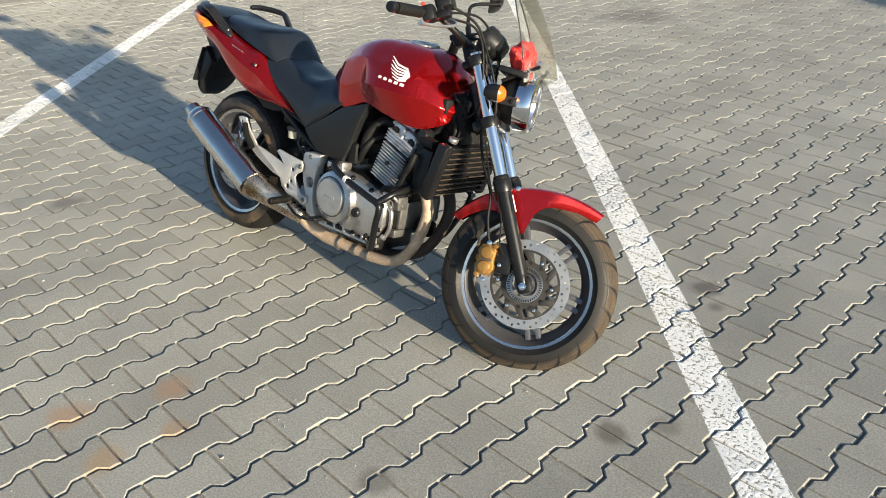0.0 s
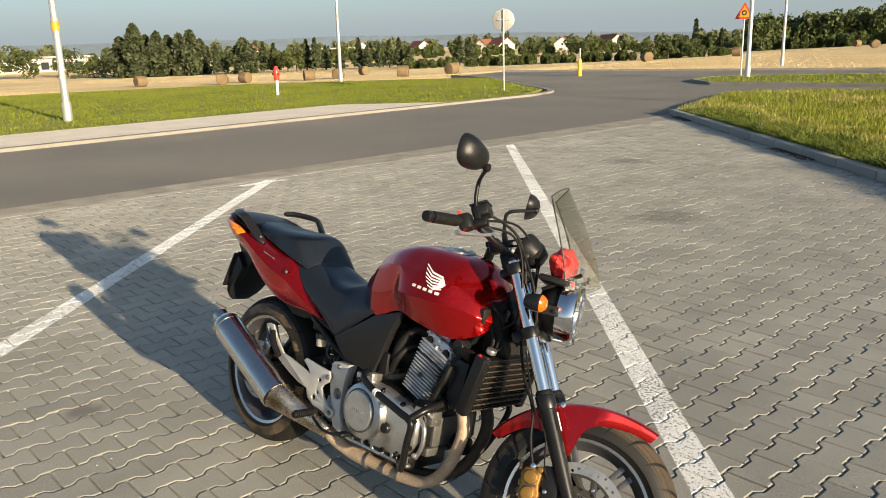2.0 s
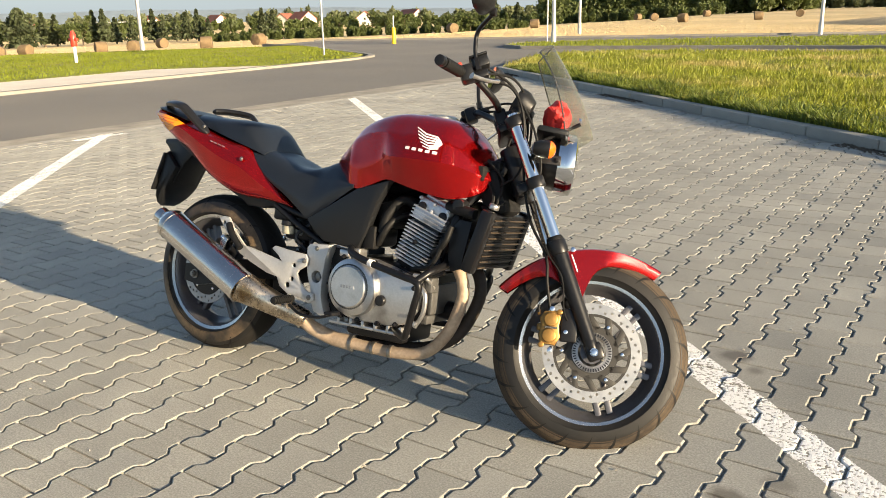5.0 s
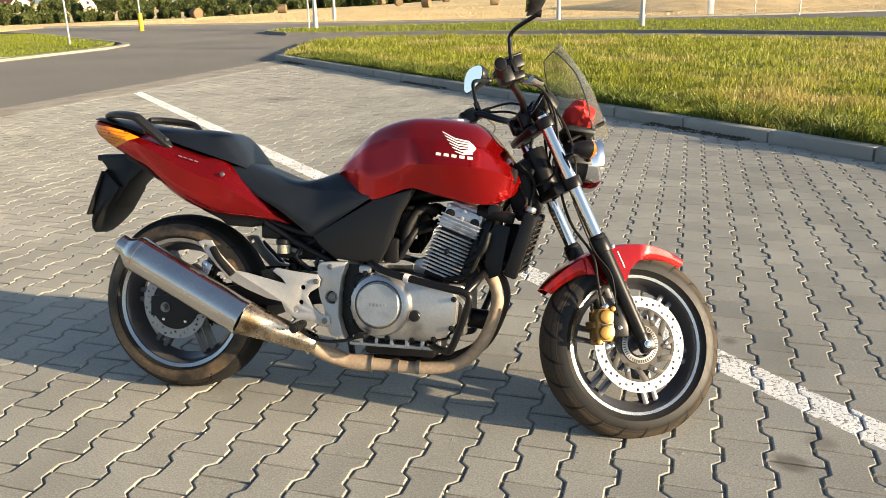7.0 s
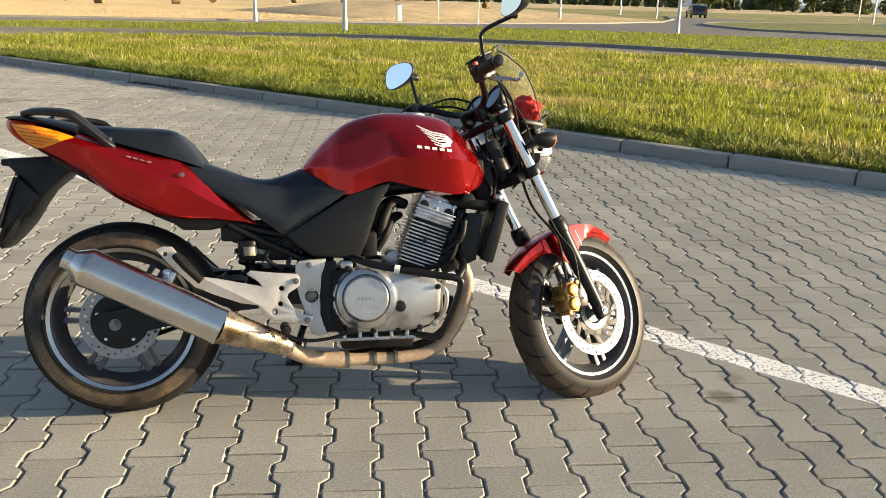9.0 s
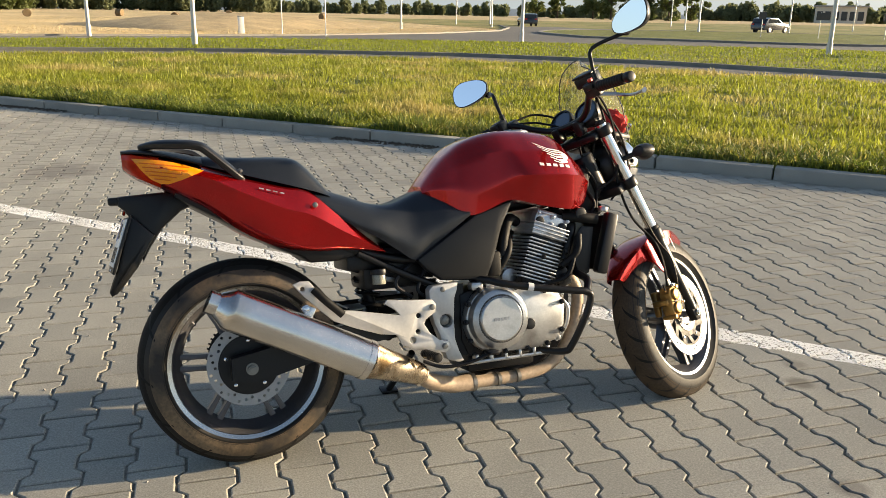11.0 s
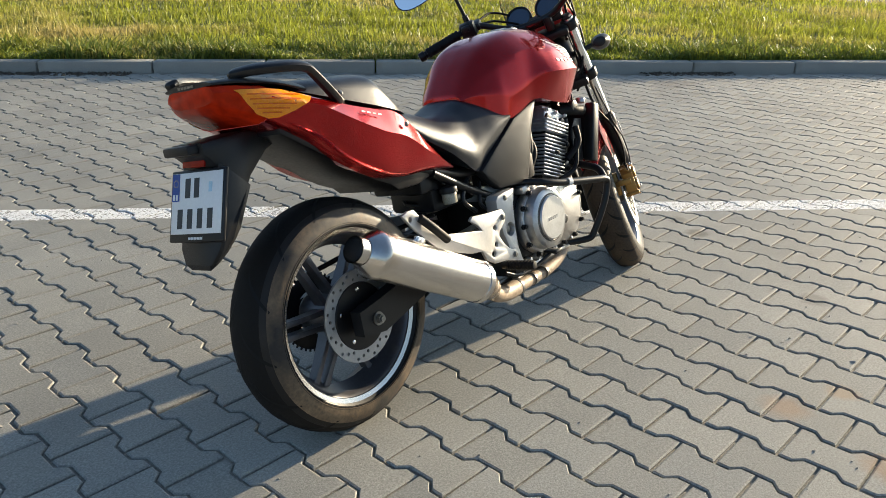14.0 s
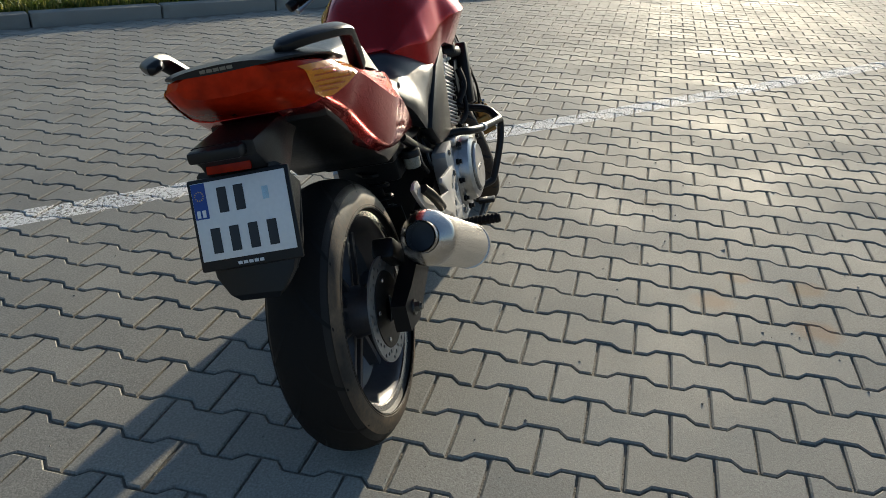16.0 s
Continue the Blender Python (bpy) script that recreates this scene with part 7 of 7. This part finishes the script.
both(lambda: join(slab([(1.075, 0.59), (1.105, 0.625), (1.150, 0.62), (1.125, 0.47), (1.09, 0.455), (1.075, 0.50)], -0.128, -0.118, 0.003), rod((1.10, -0.14, 0.668), (1.10, -0.095, 0.668), 0.021, 0.021, 16, 0.004)), "radiator_shroud", M_BLACKP, bike)
# the tilted box is an added dark filler between tank and fork
part("ignition_coil", join(box(0.06, 0.06, 0.05, (1.13, -0.075, 0.775), 0.01), box(0.05, 0.10, 0.04, (1.165, 0, 0.80), 0.01), box(0.085, 0.13, 0.15, (1.172, 0, 0.715), 0.02, rot=(0, -22, 0)), tube([(1.16, -0.065, 0.76), (1.19, -0.075, 0.70), (1.17, -0.08, 0.66)], 0.006, 8), tube([(1.16, -0.08, 0.82), (1.21, -0.06, 0.76), (1.20, -0.07, 0.68)], 0.005, 8), tube([(1.15, -0.07, 0.67), (1.19, -0.08, 0.665), (1.22, -0.06, 0.69)], 0.006, 8)), M_RUBBERB, bike, "black coils, wiring and a dark filler block behind the fork")

# exhaust
ex = part("exhaust_header", join(tube([(1.015, -0.060, 0.500), (1.075, -0.060, 0.470), (1.110, -0.062, 0.400), (1.098, -0.062, 0.320), (1.060, -0.062, 0.235), (0.990, -0.062, 0.168), (0.895, -0.066, 0.148), (0.78, -0.070, 0.146), (0.667, -0.078, 0.150)], 0.0205, 16)), M_HEADER, bike, "tan heat-stained exhaust header pipe")
part("header_left", tube([(1.015, 0.060, 0.500), (1.080, 0.060, 0.465), (1.115, 0.055, 0.395), (1.10, 0.045, 0.310), (1.055, 0.025, 0.225), (0.98, 0.0, 0.178), (0.89, -0.010, 0.158), (0.78, -0.02, 0.152), (0.667, -0.05, 0.152)], 0.0215, 14), M_HEADER_SHADED, ex)
part("collector", tube([(0.70, -0.072, 0.148), (0.62, -0.082, 0.154), (0.54, -0.105, 0.182), (0.505, -0.116, 0.210)], lambda t: 0.028 - 0.004 * t, 16), M_HEADER, ex)
for x, z, r in ((0.86, 0.1475, 0.023), (0.79, 0.146, 0.023), (0.70, 0.148, 0.030)):
    part("exhaust_clamp", tube([(x - 0.006, -0.072, z), (x + 0.006, -0.071, z)], r, 16, smooth=False), M_DULL, ex)
mA, mB = Vector((-0.056, -0.240, 0.487)), Vector((0.316, -0.229, 0.298))
md = (mB - mA).normalized()
muff = part("muffler", tube([mA, mA.lerp(mB, 0.02), mA.lerp(mB, 0.5), mA.lerp(mB, 0.98), mB], 0.058, 40, n=2, smooth=False), M_STEEL, bike, "brushed stainless muffler")
part("end_cap", tube([mA - md * 0.036, mA - md * 0.033, mA - md * 0.008, mA, mA + md * 0.010], lambda t: (0.0335, 0.037, 0.0535, 0.0588, 0.0588)[round(t * 4)], 40, smooth=False, caps=False), M_STEEL, muff, "stepped steel end cap")
part("outlet", join(tube([mA - md * 0.062, mA - md * 0.060, mA - md * 0.032], 0.0325, 30, smooth=False, caps=False), tube([mA - md * 0.062, mA - md * 0.010], 0.0295, 30, smooth=False, caps=False)), M_STEEL, muff, "round steel outlet")
# black disc in place of the unlit depth of the pipe
part("outlet_core", tube([mA - md * 0.016, mA - md * 0.008], 0.0300, 24, smooth=False), M_INK, muff)
part("band", join(*[tube([mA.lerp(mB, t) - md * 0.005, mA.lerp(mB, t) + md * 0.005], 0.0590, 40, smooth=False) for t in (0.032,)]), M_STEEL, muff)
part("front_band", tube([mB - md * 0.012, mB + md * 0.006], 0.0598, 40, smooth=False), M_STEEL, muff)
cone = [mB - md * 0.01, mB.lerp(Vector((0.50, -0.120, 0.214)), 0.35), Vector((0.50, -0.120, 0.214)), Vector((0.525, -0.112, 0.203))]
part("cone", tube(cone, lambda t: 0.0575 - 0.0315 * min(1, t * 1.05), 30, n=6), M_HEAT, muff, "gold heat-tinted cone")
part("cone_clamp", join(tube([Vector((0.492, -0.122, 0.217)), Vector((0.512, -0.116, 0.209))], 0.029, 24, smooth=False), rod((0.50, -0.128, 0.180), (0.50, -0.09, 0.182), 0.007, 0.007, 8)), M_HEAT, muff)
part("muffler_strap", join(box(0.03, 0.040, 0.05, (0.165, -0.172, 0.440), 0.003, rot=(0, 24, 0))), M_STEEL, muff)

# engine guard, stand
both(lambda: tube([(0.700, -0.120, 0.490), (0.735, -0.180, 0.484), (0.765, -0.205, 0.474), (0.845, -0.225, 0.456), (0.99, -0.248, 0.432), (1.035, -0.252, 0.424), (1.052, -0.250, 0.405), (1.035, -0.240, 0.345), (0.998, -0.208, 0.252), (0.975, -0.190, 0.232), (0.90, -0.13, 0.238)], 0.0115, 12), "engine_guard", M_SATIN, bike, "black tubular engine guard")
both(lambda: tube([(1.040, -0.250, 0.422), (1.066, -0.21, 0.455), (1.072, -0.13, 0.475), (1.06, -0.09, 0.50)], 0.0125, 12), "guard_stay", M_SATIN, bike)
part("guard_label", tube([(0.845, -0.2255, 0.4562), (0.862, -0.2279, 0.4530)], 0.0135, 12, smooth=False), M_DECAL, bike, "small pale sticker on the guard")
part("side_stand", join(tube([(0.56, 0.110, 0.235), (0.545, 0.165, 0.185), (0.52, 0.285, 0.082)], 0.012, 10), box(0.06, 0.05, 0.012, (0.52, 0.292, 0.0795), 0.004, rot=(-14 + 28, 0, 0))), M_SATIN, bike, "extended side stand")

# crumpled cloth behind the screen
bm = bmesh.new()
bmesh.ops.create_icosphere(bm, subdivisions=4, radius=1.0)
for v in bm.verts:
    d = v.co.normalized()
    k = 1 + 0.25 * noise.noise(d * 1.7) + 0.16 * abs(noise.noise(d * 4.1)) - 0.1 * abs(noise.noise(d * 8.0))
    v.co = Vector((d.x * 0.044 * k, d.y * 0.078 * k, d.z * 0.050 * k))
cloth = thing("cloth", bm, M_CLOTH, "crumpled red cloth tucked behind the windscreen", "cloth")
cloth.matrix_world = bikem @ FORK @ pose(0.172, -0.035, -0.010, 0, 12, 0)


# ---- pavers ----
def paver_material():
    """Concrete pavers with worn white bay lines, oil spots and rust marks lying across them in world space."""
    m = M_PAVER
    nt = m.node_tree
    n, l = nt.nodes, nt.links
    b = n["Principled BSDF"]
    base = b.inputs["Base Color"].links[0].from_socket
    geo = n.new("ShaderNodeNewGeometry")
    pos = geo.outputs["Position"]
    for node in list(n):
        if node.type == 'TEX_NOISE':
            l.new(pos, node.inputs["Vector"])

    def math_node(op, a, c=None, d=None):
        x = n.new("ShaderNodeMath")
        x.operation = op
        for i, s in enumerate((a, c, d)):
            if s is None:
                continue
            if isinstance(s, (int, float)):
                x.inputs[i].default_value = s
            else:
                l.new(s, x.inputs[i])
        return x.outputs[0]

    def dot(vec):
        x = n.new("ShaderNodeVectorMath")
        x.operation = 'DOT_PRODUCT'
        l.new(pos, x.inputs[0])
        x.inputs[1].default_value = vec
        return x.outputs["Value"]

    # coarse sandy grain of the concrete face
    grit = n.new("ShaderNodeTexNoise")
    grit.inputs["Scale"].default_value, grit.inputs["Detail"].default_value, grit.inputs["Roughness"].default_value = 170, 4, 0.75
    l.new(pos, grit.inputs["Vector"])
    gr = n.new("ShaderNodeMapRange")
    l.new(grit.outputs[0], gr.inputs[0])
    gr.inputs[1].default_value, gr.inputs[2].default_value, gr.inputs[3].default_value, gr.inputs[4].default_value = 0.32, 0.68, 0.78, 1.22
    wash = n.new("ShaderNodeTexNoise")
    wash.inputs["Scale"].default_value, wash.inputs["Detail"].default_value = 0.9, 6
    l.new(pos, wash.inputs["Vector"])
    wr = n.new("ShaderNodeMapRange")
    l.new(wash.outputs[0], wr.inputs[0])
    wr.inputs[1].default_value, wr.inputs[2].default_value, wr.inputs[3].default_value, wr.inputs[4].default_value = 0.3, 0.7, 0.88, 1.1
    gm = n.new("ShaderNodeVectorMath")
    gm.operation = 'MULTIPLY'
    l.new(base, gm.inputs[0])
    l.new(math_node('MULTIPLY', gr.outputs[0], wr.outputs[0]), gm.inputs[1])
    base = gm.outputs[0]
    chip = n.new("ShaderNodeTexNoise")
    chip.inputs["Scale"].default_value, chip.inputs["Detail"].default_value, chip.inputs["Roughness"].default_value = 72, 4, 0.65
    l.new(pos, chip.inputs["Vector"])
    soft = n.new("ShaderNodeTexNoise")
    soft.inputs["Scale"].default_value, soft.inputs["Detail"].default_value = 2.2, 3
    l.new(pos, soft.inputs["Vector"])
    edge = math_node('MULTIPLY_ADD', chip.outputs[0], 0.03, -0.015)

    def bar(vec, at, half):
        d = math_node('ABSOLUTE', math_node('SUBTRACT', dot(vec), at))
        return math_node('LESS_THAN', math_node('ADD', d, edge), half)

    na = N
    nb = Vector((0.7648, 0.6443, 0)).normalized()
    inroad = math_node('GREATER_THAN', dot(E5), -6.28)
    lines = math_node('MAXIMUM', bar(na, 1.745, 0.073), bar(nb, nb.dot(Vector((-2.075, -0.36, 0))), 0.073))
    for c in (Vector((-5.58, 8.70, 0)), Vector((-5.72, 3.98, 0))):
        t = math_node('MULTIPLY', bar(E5, E5.dot(c) - 0.03, 0.06), bar(R5, R5.dot(c), 0.33))
        lines = math_node('MAXIMUM', lines, t)
    worn = math_node('GREATER_THAN', math_node('MULTIPLY_ADD', soft.outputs[0], 0.22, chip.outputs[0]), 0.545)
    mask = math_node('MULTIPLY', math_node('MULTIPLY', lines, worn), inroad)
    mx = n.new("ShaderNodeMix")
    mx.data_type = 'RGBA'
    l.new(mask, mx.inputs[0])
    l.new(base, mx.inputs[6])
    mx.inputs[7].default_value = (0.84, 0.84, 0.82, 1)
    out = mx.outputs[2]
    blot = n.new("ShaderNodeTexNoise")
    blot.inputs["Scale"].default_value, blot.inputs["Detail"].default_value = 9, 5
    l.new(pos, blot.inputs["Vector"])
    for x, y, r, col, k in ((0.81, -0.87, 0.068, (0.36, 0.20, 0.09), 0.52), (0.67, -1.16, 0.068, (0.36, 0.20, 0.09), 0.52), (0.95, -1.19, 0.060, (0.38, 0.24, 0.11), 0.52), (0.98, -0.98, 0.05, (0.36, 0.22, 0.10), 0.52),
                            (1.84, 0.82, 0.06, (0.10, 0.09, 0.08), 0.8), (1.93, 0.72, 0.04, (0.11, 0.10, 0.09), 0.7), (2.0, -0.14, 0.055, (0.12, 0.11, 0.09), 0.8), (-0.88, -0.40, 0.09, (0.11, 0.10, 0.09), 0.7),
                            (-0.8, 5.05, 0.35, (0.13, 0.12, 0.11), 0.6), (-2.95, 7.95, 0.30, (0.12, 0.11, 0.10), 0.7), (2.1, -0.0, 0.05, (0.13, 0.12, 0.10), 0.6), (1.6, -0.74, 0.05, (0.12, 0.11, 0.10), 0.6),
                            (-4.1, 1.35, 0.05, (0.08, 0.08, 0.07), 0.8), (5.5, 1.43, 0.2, (0.13, 0.12, 0.11), 0.5)):
        dv = n.new("ShaderNodeVectorMath")
        dv.operation = 'DISTANCE'
        l.new(pos, dv.inputs[0])
        dv.inputs[1].default_value = (x, y, 0)
        dd = math_node('MULTIPLY_ADD', blot.outputs[0], r * 1.6, dv.outputs["Value"])
        fr = n.new("ShaderNodeMapRange")
        l.new(dd, fr.inputs[0])
        fr.inputs[1].default_value, fr.inputs[2].default_value = r * 2.0, r * 1.3
        fr.inputs[3].default_value, fr.inputs[4].default_value = 0, k
        mx = n.new("ShaderNodeMix")
        mx.data_type = 'RGBA'
        l.new(fr.outputs[0], mx.inputs[0])
        l.new(out, mx.inputs[6])
        mx.inputs[7].default_value = (*col, 1)
        out = mx.outputs[2]
    l.new(out, b.inputs["Base Color"])
    rough_paint = n.new("ShaderNodeBump")
    rough_paint.inputs["Distance"].default_value = 0.009
    rough_paint.inputs["Strength"].default_value = 1.0
    l.new(math_node('MULTIPLY', mask, chip.outputs[0]), rough_paint.inputs["Height"])
    l.new(b.inputs["Normal"].links[0].from_socket, rough_paint.inputs["Normal"])
    l.new(rough_paint.outputs[0], b.inputs["Normal"])


paver_material()
PITCH, LONG = 0.1435, 0.2
ORIG_E, ORIG_R = 0.579, -0.366
GAP = 0.0035


def paver_outline(shrink):
    w1, w0, L2 = 0.084 - shrink, 0.0585 - shrink, 0.1 - shrink
    half = [(-L2, w1), (-0.062, w1), (-0.038, w0), (0.038, w0), (0.062, w1), (L2, w1)]
    return half + [(-s, -w) for s, w in half]


def paver_mesh(chamfer):
    if chamfer:
        rings = [(paver_outline(GAP), -0.03), (paver_outline(GAP), -0.0035), (paver_outline(GAP + 0.0045), 0.0)]
    else:
        rings = [(paver_outline(GAP + 0.001), -0.02), (paver_outline(GAP + 0.001), 0.0)]
    verts, faces = [], []
    for ring, z in rings:
        verts += [(R5.x * s + E5.x * w, R5.y * s + E5.y * w, z) for s, w in ring]
    for k in range(len(rings) - 1):
        for i in range(12):
            j = (i + 1) % 12
            faces.append((12 * k + i, 12 * k + j, 12 * k + 12 + j, 12 * k + 12 + i))
    o = 12 * (len(rings) - 1)
    # ends are wide, the waist is narrow: three level faces
    faces += [(o + 0, o + 1, o + 10, o + 11), (o + 1, o + 2, o + 9, o + 10), (o + 2, o + 3, o + 8, o + 9), (o + 3, o + 4, o + 7, o + 8), (o + 4, o + 5, o + 6, o + 7)]
    faces = [f[::-1] if k < o else f for k, f in enumerate(faces)]
    return np.array(verts), faces


pavement = thing("pavement", sheet([tuple((E5 * -6.28 + R5 * -26)[:2]), tuple((E5 * 26 + R5 * -26)[:2]), tuple((D * -15 + N * (KERB_V + 0.02))[:2]), tuple((D * 14.9 + N * (KERB_V + 0.02))[:2])], -0.0085, 0.05),
                 M_JOINT, "grey interlocking concrete pavers with sandy joints and painted bay lines", "pavement", kind="structure", angle=20)
near_list, mid_list, far_list = [], [], []
for j in range(-48, 160):
    e = ORIG_E + j * PITCH
    for i in range(-95, 92):
        r = ORIG_R + (i + 0.5) * LONG + (0.1 if j % 2 else 0.0)
        c = E5 * e + R5 * r
        if e < -6.2 or c.dot(N) > KERB_V - 0.07 or c.length > 21:
            continue
        if c.x > 14 or c.dot(N) < -9:
            continue
        if abs(c.x - 0.55) < 1.15 and -1.65 < c.y < 0.55 and len(near_list) < 175:
            near_list.append(c)
        elif c.length < 6.5:
            mid_list.append(c)
        else:
            far_list.append(c)


def joined_pavers(name, cs, chamfer, label):
    v, f = paver_mesh(chamfer)
    rng = np.random.default_rng(9)
    n = len(cs)
    pos = np.array([(c.x, c.y, 0.0) for c in cs])
    pos[:, 2] += rng.uniform(-0.0016, 0.0010, n)
    allv = (v[None] + pos[:, None]).copy()
    tilt = rng.normal(size=(n, 1, 2)) * 0.008
    allv[:, :, 2] += (v[None, :, :2] * tilt).sum(2)
    k = len(v)
    faces = [tuple(a + k * i for a in fc) for i in range(n) for fc in f]
    me = bpy.data.meshes.new(name)
    me.from_pydata(allv.reshape(-1, 3).tolist(), [], faces)
    me.materials.append(M_PAVER_REST)
    ob = new(name, me)
    ob.parent = pavement
    return tagged(ob, label, kind="stuff")


M_PAVER_REST = M_PAVER.copy()
for node in list(M_PAVER_REST.node_tree.nodes):
    if node.type == 'OBJECT_INFO':
        g = M_PAVER_REST.node_tree.nodes.new("ShaderNodeNewGeometry")
        M_PAVER_REST.node_tree.links.new(g.outputs["Random Per Island"], node.outputs["Random"].links[0].to_socket)
        M_PAVER_REST.node_tree.nodes.remove(node)
joined_pavers("pavers", mid_list, True, "grey interlocking concrete pavers round the motorcycle")
joined_pavers("pavers", far_list, False, "grey interlocking concrete pavers farther off")
v, f = paver_mesh(True)
me = bpy.data.meshes.new("paver")
me.from_pydata(v.tolist(), [], f)
me.materials.append(M_PAVER)
rngp = np.random.default_rng(3)
for c in near_list:
    ob = new("paver", me)
    ob.parent = pavement
    ob.matrix_local = pose(c.x, c.y, rngp.uniform(-0.0016, 0.001), rngp.normal() * 0.4, rngp.normal() * 0.4, 0)
